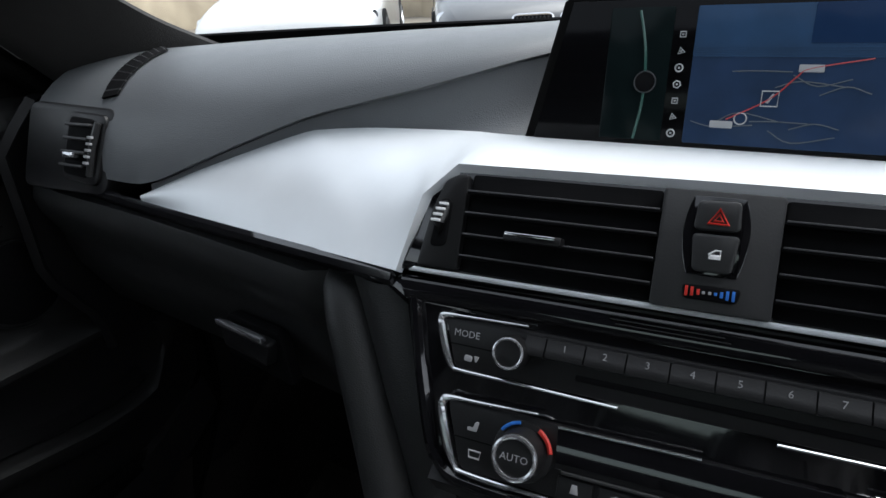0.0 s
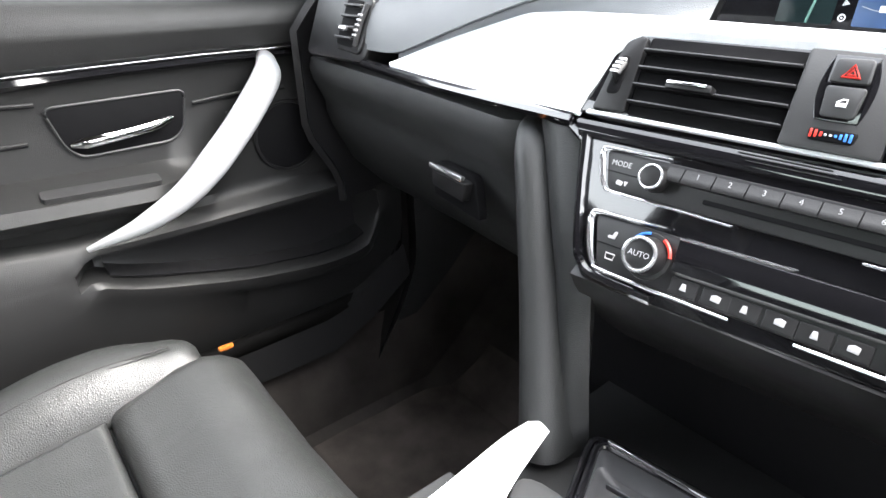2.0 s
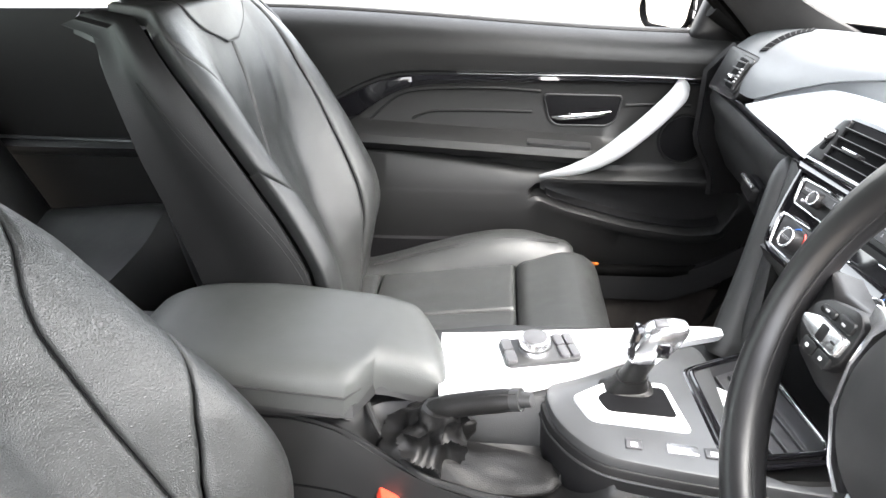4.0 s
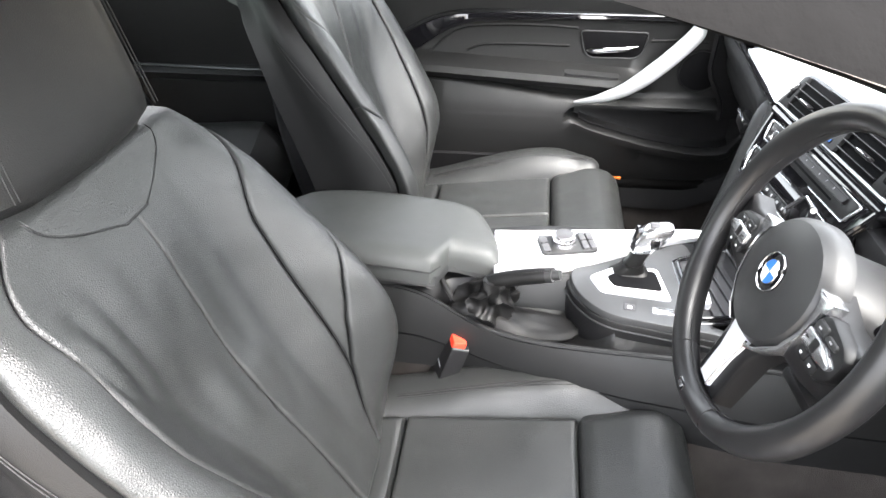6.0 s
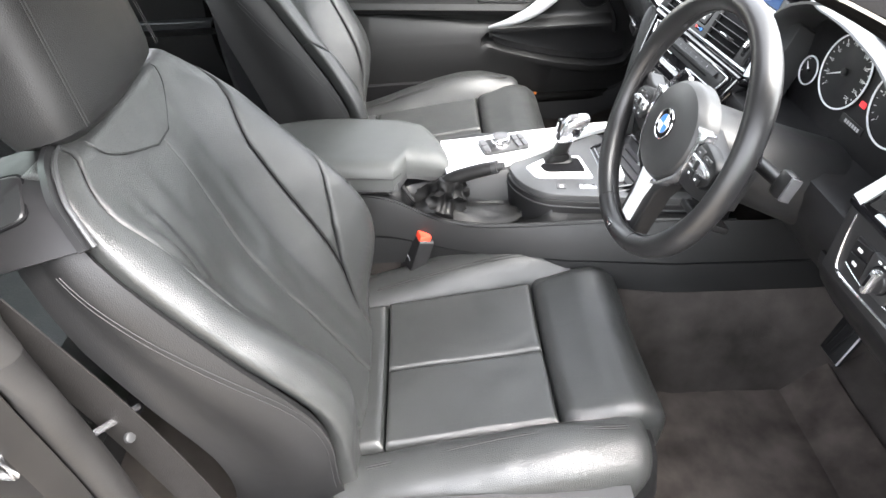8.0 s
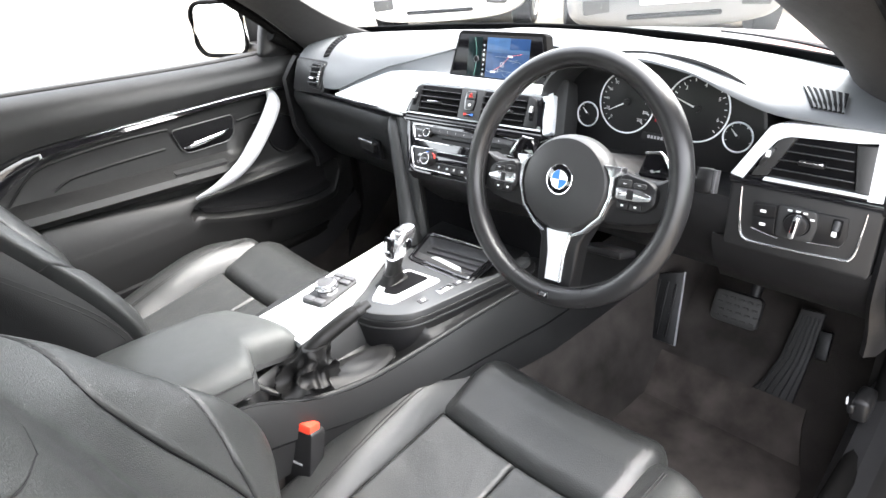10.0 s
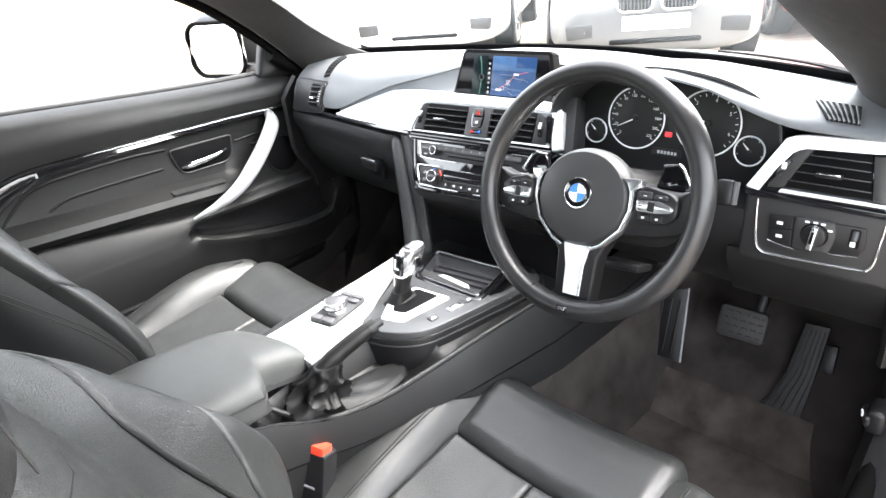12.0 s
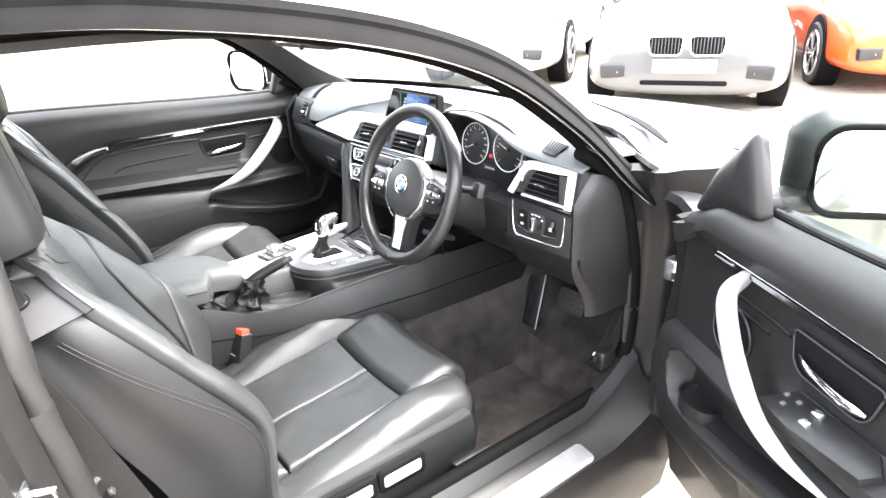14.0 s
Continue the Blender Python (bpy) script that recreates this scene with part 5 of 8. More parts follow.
part("knob_well", disc(LP.at(-0.0119, 0.0040, 0.0066), LP.n, 0.0172, 0.003, 40, 0.0006), RECESS, lp)
sw = part("light_knob", disc(LP.at(-0.0119, 0.0040, 0.0130), LP.n, 0.0150, 0.010, 40, 0.002), PLASTIC, lp)
part("grip", box(LP.at(-0.0112, 0.0038, 0.0165), (0.0085, 0.034, 0.012), 0.003, m=LP.rot() @ Matrix.Rotation(-0.10, 3, "Z")), SATIN, sw, "bright grip of the light knob")
part("grip_slot", box(LP.at(-0.0112, 0.0060, 0.0222), (0.0036, 0.018, 0.002), 0.0008, m=LP.rot() @ Matrix.Rotation(-0.10, 3, "Z")), RECESS, sw)
for a, b in ((-0.0229, 0.0216), (-0.0127, 0.0222), (-0.0035, 0.0216), (0.0058, 0.0145)):
    part("switch_mark", plate(LP, rrect(a - 0.0028, b - 0.0013, a + 0.0028, b + 0.0013, 0.0005), 0.0050, 0.0066, 0.0002), MARK, lp)
part("dimmer_slot", plate(LP, rrect(0.0285, -0.0045, 0.0405, 0.0220, 0.003), 0.001, 0.0036, 0.0006), RECESS, lp)
part("dimmer_wheel", tube([LP.at(0.0345, -0.0020, 0.002), LP.at(0.0345, 0.0085, 0.0075), LP.at(0.0345, 0.0190, 0.002)], 0.0042, 10), PLASTIC_GREY, lp)
part("dimmer_mark", box(LP.at(0.0345, 0.0040, 0.0112), (0.006, 0.007, 0.002), 0.0008, m=LP.rot()), MARK, lp)
rows = []
for k in range(13):
    x = lerp(0.50, 0.735, k / 12)
    rows.append([V(x, 0.402, 0.816), V(x, 0.402, 0.800), V(x, 0.416, 0.768), V(x, 0.450, 0.720), V(x, 0.52, 0.68), V(x, 0.64, 0.665), V(x, 0.80, 0.66)])
part("knee_panel", slab(rows, -0.012), PLASTIC, dash, "dark driver's knee panel")
rows = []
for i in range(13):
    z = lerp(0.66, 0.985, i / 12)
    f = lerp(0.40, 0.45, smoothstep(0.80, 0.68, z)) + 0.05 * smoothstep(0.93, 0.99, z)
    rows.append([V(0.712, f, z), V(0.722, f + 0.010, z), V(0.728, f + 0.04, z), V(0.732, 0.53, z), V(0.734, 0.60, z)])
part("dash_end_cap", slab(rows, 0.010), PLASTIC, dash, "plain dark end cap of the dashboard")
rows = [[V(-p.x, p.y, p.z) for p in r] for r in rows]
part("dash_end_cap", slab(rows, 0.010), PLASTIC, dash)
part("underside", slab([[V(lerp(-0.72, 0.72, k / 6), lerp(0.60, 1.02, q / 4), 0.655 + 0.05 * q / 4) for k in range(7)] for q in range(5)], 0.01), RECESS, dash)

# ---- steering wheel ----
HUB = V(0.354, 0.230, 0.931)
W = Plane(HUB, (1, 0.0, 0.0), (0, 0.342, 0.94))
TURNED = radians(4.0)
W = Plane(HUB, W.u * math.cos(TURNED) + W.v * math.sin(TURNED), W.v)
wheel = thing("steering_wheel", HUB, "black leather three-spoke steering wheel with silver spoke inserts", "steering wheel")
rows = []
N = 96
for k in range(N):
    g = k / N * math.tau
    d = W.u * math.cos(g) + W.v * math.sin(g)
    thumb = max(0.0, math.cos(2 * (abs(math.atan2(math.sin(g), math.cos(g)) if math.cos(g) > 0 else math.pi - abs(math.atan2(math.sin(g), math.cos(g)))) - radians(38)))) ** 6
    th = 0.0148 + 0.0018 * thumb
    c = HUB + d * 0.1712
    rows.append([c + d * (th * math.cos(j / 14 * math.tau)) + W.n * (th * 1.12 * math.sin(j / 14 * math.tau)) for j in range(14)])
part("rim", loft(rows, around=True, ends=True), RIM_LEATHER, wheel, "smooth worn black leather rim")
for g in (40, 140, 248, 292):
    g = radians(g)
    d = W.u * math.cos(g) + W.v * math.sin(g)
    part("rim_seam", ring(HUB + d * 0.1712, W.n.cross(d), 0.0158, 0.0006, 24, sides=5), STITCH, wheel)
inner = [HUB + (W.u * math.cos(g) + W.v * math.sin(g)) * 0.1560 + W.n * 0.002 for g in [k / 80 * math.tau for k in range(80)]]
part("rim_stitching", tube(inner, 0.0009, 5, closed=True), STITCH, wheel)
pad_out = []
for k in range(40):
    g = k / 40 * math.tau
    r = 0.0735 + 0.002 * math.cos(2 * g) - 0.003 * math.sin(g)
    pad_out.append((r * math.cos(g), r * math.sin(g) - 0.004))
rows = []
for f, d in ((0.99, -0.024), (1.0, -0.012), (0.975, -0.002), (0.90, 0.006), (0.70, 0.010), (0.40, 0.012), (0.05, 0.0125)):
    rows.append([W.at(a * f, b * f, d) for a, b in pad_out])
hubpad = part("airbag_cover", loft(rows, around=True, caps=True), PLASTIC_GREY, wheel, "dark grained airbag cover")
part("badge_base", disc(W.at(0, 0.0, 0.0150), W.n, 0.0212, 0.006, 40, 0.001), GLOSS, hubpad, "round black badge")
part("badge_ring", ring(W.at(0, 0, 0.0148), W.n, 0.0210, 0.0010, 48, sides=6), CHROME, hubpad)
for q in range(4):
    fan = [(0.0, 0.0)] + [(0.0130 * math.cos(radians(90 * q + s * 9)), 0.0130 * math.sin(radians(90 * q + s * 9))) for s in range(11)]
    part("badge_quarter", plate(W, fan, 0.0145, 0.0156, 0.0001), MARK if q % 2 == 0 else BLUE, hubpad, "white badge quarter" if q % 2 == 0 else "blue badge quarter", smooth=False)
part("badge_inner_ring", ring(W.at(0, 0, 0.0153), W.n, 0.0133, 0.0006, 40, sides=6), CHROME, hubpad)
for s in (-1, 1):
    sp = [(0.055, 0.030), (0.090, 0.018), (0.135, 0.016), (0.160, 0.024), (0.161, -0.030), (0.140, -0.042), (0.105, -0.050), (0.070, -0.052), (0.050, -0.044)]
    sp = [(s * a, b) for a, b in (sp if s > 0 else reversed(sp))]
    part("side_spoke", plate(W, sp, -0.034, -0.006, 0.008), PLASTIC, wheel)
    # satin arc: broad above the pod, thin round the airbag cover
    arc = [(0.0600, 0.0280), (0.0880, 0.0275), (0.0872, 0.0170), (0.0800, 0.0130), (0.0790, -0.0150), (0.0685, -0.0450), (0.0420, -0.0715), (0.0250, -0.0800), (0.0230, -0.0775), (0.0400, -0.0690), (0.0655, -0.0440), (0.0755, -0.0150), (0.0748, 0.0100), (0.0690, 0.0220)]
    arc = [(s * a, b) for a, b in (reversed(arc) if s > 0 else arc)]
    part("silver_arc", plate(W, arc, -0.012, 0.0035, 0.0012), SATIN, wheel, "satin silver arc round the airbag cover")
    shape = soft_poly([(0.084, 0.0130), (0.094, 0.0215), (0.130, 0.0140), (0.1425, 0.0040), (0.1420, -0.0160), (0.126, -0.0290), (0.096, -0.0290), (0.083, -0.0160)], 0.006)
    shape = [(s * a, b - (0.004 if s < 0 else 0)) for a, b in (shape if s > 0 else reversed(shape))]
    pod = part("control_pod", plate(W, shape, -0.012, 0.004, 0.004), PLASTIC, wheel, "black pod of control buttons")
    B0 = -0.0100 if s < 0 else -0.0058
    roc = soft_poly([(0.086, 0.0080), (0.120, 0.0085), (0.1385, 0.0015), (0.1360, -0.0055), (0.118, -0.0085), (0.087, -0.0085)], 0.004)
    roc = [(s * a, b + B0) for a, b in (roc if s > 0 else reversed(roc))]
    part("rocker", plate(W, roc, 0.002, 0.0085, 0.0025), SATIN, pod, "satin silver rocker switch")
    part("rocker_gap", plate(W, rrect(s * 0.108 - 0.005, B0 - 0.0062, s * 0.108 + 0.005, B0 + 0.0062, 0.002), 0.004, 0.0090, 0.0006), PLASTIC, pod)
    part("rocker_mark", box(W.at(s * 0.0935, B0, 0.0088), (0.005, 0.0014, 0.0006), 0, m=W.rot()), PLASTIC, pod, smooth=False)
    for k in range(2):
        a = s * (0.0975 + 0.021 * k)
        part("button", plate(W, rrect(a - 0.0094, B0 + 0.0098, a + 0.0094, B0 + 0.0192 - 0.003 * k, 0.003), 0.002, 0.0068, 0.0014), PLASTIC_GREY if s > 0 else PLASTIC, pod)
        part("button_mark", plate(W, rrect(a - 0.0022, B0 + 0.0128, a + 0.0022, B0 + 0.0144, 0.0004), 0.005, 0.0072, 0.0001), MARK_DIM, pod)
    for k in range(2):
        a = s * (0.098 + 0.019 * k)
        part("button", plate(W, rrect(a - 0.0085, B0 - 0.0205, a + 0.0085, B0 - 0.0100, 0.003), 0.002, 0.0062, 0.001), PLASTIC, pod)
        part("button_mark", plate(W, rrect(a - 0.0018, B0 - 0.0165, a + 0.0018, B0 - 0.0140, 0.0004), 0.005, 0.0066, 0.0001), MARK, pod)
    pad_ = [(0.088, 0.018), (0.124, 0.014), (0.138, 0.024), (0.119, 0.051), (0.096, 0.048)]
    pad_ = [(s * a, b) for a, b in (pad_ if s > 0 else reversed(pad_))]
    PDL = Plane(W.at(0, 0, -0.045), W.u, W.v)
    part("shift_paddle", plate(PDL, soft_poly(pad_, 0.006), -0.004, 0.005, 0.002), GLOSS, wheel, "glossy shift paddle behind the wheel")
    part("paddle_edge", tube([PDL.at(s * a, b, 0.005) for a, b in ((0.096, 0.0495), (0.117, 0.0520), (0.124, 0.0465), (0.1385, 0.0245), (0.132, 0.0190))], 0.0020, 6), SATIN, wheel, "satin edge of the paddle")
out = [(-0.050, -0.056), (-0.034, -0.090), (-0.030, -0.158), (0.030, -0.158), (0.034, -0.090), (0.050, -0.056)]
part("lower_spoke", plate(W, out, -0.032, -0.006, 0.005), PLASTIC, wheel)
part("lower_spoke_insert", plate(W, [(-0.021, -0.074), (-0.014, -0.108), (-0.013, -0.150), (0.013, -0.150), (0.014, -0.108), (0.021, -0.074)], -0.010, 0.000, 0.003), ALU, wheel, "brushed silver lower spoke insert")
part("insert_edge", tube([W.at(0.0215, -0.0745, 0.0005), W.at(0.0150, -0.106, 0.0005), W.at(0.0135, -0.149, 0.0005)], 0.0014, 6), SATIN, wheel, "bright edge of the insert")
bd = part("rim_badge", plate(W, rrect(-0.009, -0.1735, 0.009, -0.1645, 0.001), 0.010, 0.0166, 0.001), GLOSS, wheel, "small striped badge plate")
for k, mm in ((0, BUTTON), (1, BUTTON), (2, BUTTON), (3, MARK_DIM)):
    part("badge_stripe", plate(W, [(-0.0065 + 0.003 * k, -0.1715), (-0.0045 + 0.003 * k, -0.1715), (-0.0025 + 0.003 * k, -0.1665), (-0.0045 + 0.003 * k, -0.1665)], 0.016, 0.0171, 0.0001), mm, bd, smooth=False)
col = thing("steering_column", HUB - W.n * 0.12, "black steering column cowl with control stalks", "steering column")
rows = []
for d, r, dz in ((-0.035, 0.052, 0.0), (-0.06, 0.062, -0.002), (-0.12, 0.067, -0.008), (-0.20, 0.072, -0.012), (-0.30, 0.080, -0.016)):
    rows.append([W.at(r * math.cos(g) * 1.15, r * math.sin(g) * (0.75 if math.sin(g) > 0 else 1.0) + dz, d) for g in [k / 28 * math.tau for k in range(28)]])
part("cowl", loft(rows, around=True, caps=True), CONSOLE_DARK, col)
for s in (1,):
    stem = [W.at(s * 0.06, 0.010, -0.085), W.at(s * 0.115, 0.016, -0.074), W.at(s * 0.165, 0.021, -0.064)]
    part("indicator_stalk", tube(stem, lambda q: lerp(0.010, 0.008, q), 12), PLASTIC, col)
    part("stalk_head", box(W.at(s * 0.174, 0.023, -0.062), (0.024, 0.034, 0.016), 0.006, m=W.rot()), PLASTIC, col, "grey stalk head")
    part("stalk_ring", box(W.at(s * 0.187, 0.023, -0.062), (0.004, 0.030, 0.014), 0.001, m=W.rot()), BUTTON, col)
part("wiper_stalk", tube([W.at(-0.06, 0.0, -0.085), W.at(-0.12, 0.0, -0.085), W.at(-0.175, 0.0, -0.085)], 0.009, 12), PLASTIC, col)
part("adjust_lever", box(W.at(0.03, -0.105, -0.10), (0.07, 0.012, 0.05), 0.004, m=W.rot()), PLASTIC, col)

# ---- centre console ----
con = thing("centre_console", (0, 0.0, 0.3), "black centre console with silver trim between the seats", "centre console")
CONSOLE_SKIN = mat("console_skin", (0.0100, 0.0102, 0.0104), 0.46, spec=0.4, grain=0.15, scale=600, vary=0.12, vscale=7, cells=True)


def console_edge(y):
    return sum(interp([(-0.60, 0.060), (-0.24, 0.060), (-0.16, 0.078), (-0.10, 0.098), (-0.06, 0.114), (0.0, 0.130), (0.10, 0.148), (0.20, 0.165), (0.35, 0.185), (0.50, 0.200)], y + d) for d in (-0.03, 0.0, 0.03)) / 3


def bead_z(y):
    return sum(interp([(-0.60, 0.648), (-0.25, 0.648), (-0.19, 0.640), (-0.14, 0.616), (-0.10, 0.604), (-0.06, 0.600), (0.0, 0.602), (0.10, 0.613), (0.20, 0.626), (0.46, 0.640)], y + d) for d in (-0.02, 0.0, 0.02)) / 3


# hollow for the handbrake inside the bead
rows = []
for i in range(181):
    y = lerp(0.46, -0.62, i / 180)
    well = smoothstep(0.125, 0.06, y) * smoothstep(-0.20, -0.15, y)
    ztop = interp([(-0.62, 0.60), (-0.20, 0.625), (0.0, 0.655), (0.3, 0.656), (0.46, 0.66)], y) - 0.034 * smoothstep(0.225, 0.245, y)
    xr, zr = console_edge(y), bead_z(y)
    xp = lerp(min(xr - 0.022, 0.118), 0.020, well)
    zf = lerp(zr - 0.004, 0.578, well)
    ztop = max(ztop, zr + 0.004)
    rows.append([V(-0.172, y, 0.22), V(-0.165, y, 0.50), V(-0.158, y, ztop - 0.015), V(-0.150, y, ztop), V(xp - 0.010, y, ztop), V(xp, y, ztop - 0.010), V(lerp(xp, xr, 0.12), y, lerp(lerp(ztop, zf, 0.55), zf, 0.5)), V(lerp(xp, xr, 0.35), y, zf + 0.003), V(lerp(xp, xr, 0.75), y, zf), V(xr - 0.006, y, zr - 0.002), V(xr, y, zr)])
part("body", slab(rows, 0.006), CONSOLE_SKIN, con, "black grained console body")
bead = crom([(-0.004, -0.182, 0.656), (0.014, -0.176, 0.646), (0.036, -0.163, 0.632), (0.066, -0.138, 0.615)] + [(console_edge(y), y, bead_z(y)) for y in (-0.10, -0.06, 0.0, 0.06, 0.12, 0.20, 0.28, 0.36, 0.44)], 6)
part("edge_bead", tube(bead, 0.0048, 8), CONSOLE_SKIN, con, "raised edge along the console")
# plastic flank in two stages with a groove between, carpet below
ys = [lerp(-0.60, 0.75, k / 54) for k in range(55)]


def foot(y):
    return interp([(-0.60, 0.090), (-0.20, 0.092), (-0.12, 0.100), (-0.05, 0.124), (0.05, 0.156), (0.15, 0.192), (0.35, 0.232), (0.60, 0.240), (1.1, 0.242)], y)



for name, z0, z1, mm in (("flank", 0.0, 0.52, CONSOLE_SKIN), ("lower_flank", 0.56, 1.0, CONSOLE_SKIN)):
    rows = []
    for y in ys:
        top, zt = console_edge(y) + 0.003, bead_z(y) - 0.002
        row = []
        for q in range(7):
            f = lerp(z0, z1, q / 6)
            row.append(V(lerp(top, foot(y), f ** 0.8) + 0.006 * math.sin(math.pi * f) - (0.003 if f > 0.54 else 0), y, lerp(zt, 0.490, f)))
        rows.append(row)
    part(name, slab(rows, 0.004), mm, con, "smooth dark console flank")
rows = [[V(lerp(console_edge(y) + 0.003, foot(y), f ** 0.8) + 0.002, y, lerp(bead_z(y) - 0.002, 0.490, f)) for f in (0.48, 0.54, 0.60)] for y in ys]
part("flank_groove", slab(rows, 0.003), RECESS, con)
# silver panel
edgeL = [(-0.098, -0.085), (-0.104, -0.02), (-0.116, 0.07), (-0.128, 0.20), (-0.136, 0.270), (-0.136, 0.305)]
edgeR = [(0.036, -0.078), (0.024, -0.02), (-0.004, 0.064), (-0.050, 0.150), (-0.092, 0.235), (-0.116, 0.305)]
lL, lR = crom([(a, b, 0) for a, b in edgeL], 8), crom([(a, b, 0) for a, b in edgeR], 8)
rows = [[V(lerp(a.x, b.x, t), lerp(a.y, b.y, t), 0.671 + 0.003 * math.sin(math.pi * t) + 0.004 * smoothstep(0.0, 0.3, lerp(a.y, b.y, t))) for t in [k / 8 for k in range(9)]] for a, b in zip(lL, lR)]
part("silver_panel", slab(rows, -0.014), ALU, con, "satin silver console panel")
# controller knob
ctl = thing("controller_knob", (-0.080, 0.050, 0.673), "round rotary controller knob with menu buttons", "control knob")
CP = Plane((-0.056, 0.042, 0.6755), (1, 0.22, 0), (-0.22, 1, 0.02))
part("base_plate", plate(CP, rrect(-0.029, -0.044, 0.029, 0.058, 0.010), -0.002, 0.004, 0.002), PLASTIC_GREY, ctl, "satin base plate")
kn = part("knob", disc(CP.at(0, 0, 0.024), CP.n, 0.0205, 0.021, 40, 0.003, r2=0.0225), SATIN, ctl, "satin silver rotary knob")
part("knob_top", disc(CP.at(0, 0, 0.0252), CP.n, 0.0165, 0.002, 36, 0.0008), BUTTON, kn)
part("knob_band", ring(CP.at(0, 0, 0.013), CP.n, 0.0217, 0.0012, 40, sides=6), PLASTIC, kn)
for a0, b0, a1, b1 in ((-0.026, 0.030, -0.001, 0.042), (0.001, 0.030, 0.026, 0.042), (-0.026, 0.044, -0.001, 0.056), (0.001, 0.044, 0.026, 0.056), (-0.026, -0.042, -0.001, -0.028), (0.001, -0.042, 0.026, -0.028)):
    part("menu_button", plate(CP, rrect(a0, b0, a1, b1, 0.004), 0.001, 0.0085, 0.0015), BUTTON, ctl)
# selector plate, lever and boot
GP = Plane((0.040, 0.170, 0.660), (1, 0.0, 0), (0, 1, 0.0))
sel = thing("gear_selector", (0.035, 0.17, 0.656), "short electronic gear lever, black and chrome, on a silver plate", "gear lever")
PLATE = crom([(-0.062, -0.070, 0), (-0.040, -0.112, 0), (0.004, -0.112, 0), (0.046, -0.090, 0), (0.074, -0.056, 0), (0.088, 0.0, 0), (0.100, 0.070, 0), (0.112, 0.140, 0), (0.118, 0.205, 0), (0.100, 0.208, 0), (0.086, 0.100, 0), (-0.130, 0.10, 0), (-0.118, 0.04, 0)], 9, closed=True)
part("console_plate", plate(GP, [(p.x, p.y) for p in PLATE], -0.012, 0.004, 0.004), SATIN_GREY, sel, "satin grey selector surround")
part("plate_skirt", plate(GP, [(p.x * 1.03, p.y * 1.05) for p in PLATE], -0.075, -0.009, 0.004), PLASTIC, sel)
part("skirt_bead", tube([GP.at(p.x * 1.035, p.y * 1.055, -0.022) for p in PLATE[9:76]], 0.0018, 6), PLASTIC_GREY, sel)
part("silver_gate", plate(GP, soft_poly([(-0.052, -0.040), (-0.020, -0.086), (0.022, -0.068), (0.034, 0.046), (-0.054, 0.034)], 0.010), 0.0, 0.0075, 0.003), ALU, sel, "satin silver gate plate")
part("gate_inner", plate(GP, soft_poly([(-0.042, -0.026), (-0.020, -0.056), (0.006, -0.046), (0.012, 0.034), (-0.042, 0.028)], 0.008), 0.004, 0.0088, 0.0006), RECESS, sel)


def lever_rows(table):
    rows = []
    for z, rx, ry in table:
        z = 0.664 + (z - 0.664) * 0.92
        q = (z - 0.664) / 0.107
        c = V(lerp(-0.002, 0.016, q ** 1.1), lerp(0.152, 0.186, q ** 1.2), z)
        rows.append([c + V(math.copysign(abs(math.cos(g)) ** 0.7, math.cos(g)) * rx, math.copysign(abs(math.sin(g)) ** 0.7, math.sin(g)) * ry, 0.10 * ry * math.sin(g)) for g in [k / 28 * math.tau for k in range(28)]])
    return rows


part("gaiter", loft(lever_rows([(0.664, 0.024, 0.034), (0.667, 0.023, 0.033), (0.671, 0.0185, 0.026), (0.676, 0.0185, 0.0245), (0.682, 0.0160, 0.0205), (0.690, 0.016, 0.019)]), around=True, caps=True), NUBUCK, sel, "folded black leather gaiter")
part("lever", loft(lever_rows([(0.684, 0.0145, 0.0175), (0.700, 0.0125, 0.0150), (0.718, 0.0125, 0.0155), (0.730, 0.0140, 0.0185), (0.738, 0.0155, 0.0210)]), around=True, caps=True), NUBUCK, sel, "black leather lever")
part("chrome_cap", loft(lever_rows([(0.724, 0.0150, 0.0190), (0.736, 0.0172, 0.0235), (0.752, 0.0188, 0.0265), (0.766, 0.0190, 0.0265), (0.776, 0.0178, 0.0245), (0.7815, 0.0145, 0.0200), (0.783, 0.0080, 0.0110)]), around=True, caps=True), SATIN, sel, "satin chrome head of the lever")
part("head_inset", box((0.0085, 0.1535, 0.743), (0.026, 0.012, 0.042), 0.005, m=Matrix.Rotation(-0.20, 3, "X")), GLOSS, sel, "gloss black inset on the lever head")
part("inset_mark", box((0.005, 0.1472, 0.746), (0.004, 0.002, 0.020), 0.0006, m=Matrix.Rotation(-0.20, 3, "X")), MARK, sel)
part("inset_mark", box((0.011, 0.1472, 0.738), (0.008, 0.002, 0.004), 0.0006, m=Matrix.Rotation(-0.20, 3, "X")), MARK, sel)
part("stem_blade", box((-0.0105, 0.1600, 0.703), (0.004, 0.016, 0.046), 0.0018, m=Matrix.Rotation(0.16, 3, "Y")), SATIN, sel, "satin silver blade beside the stem")
part("park_button", box((0.0165, 0.178, 0.7730), (0.014, 0.016, 0.005), 0.002), BUTTON, sel)
part("side_release", box((0.0325, 0.180, 0.746), (0.003, 0.014, 0.018), 0.0014), GLOSS, sel)
bt = Plane((0.100, 0.15, 0.6615), (0.10, 1, 0), (-1, 0.10, 0))
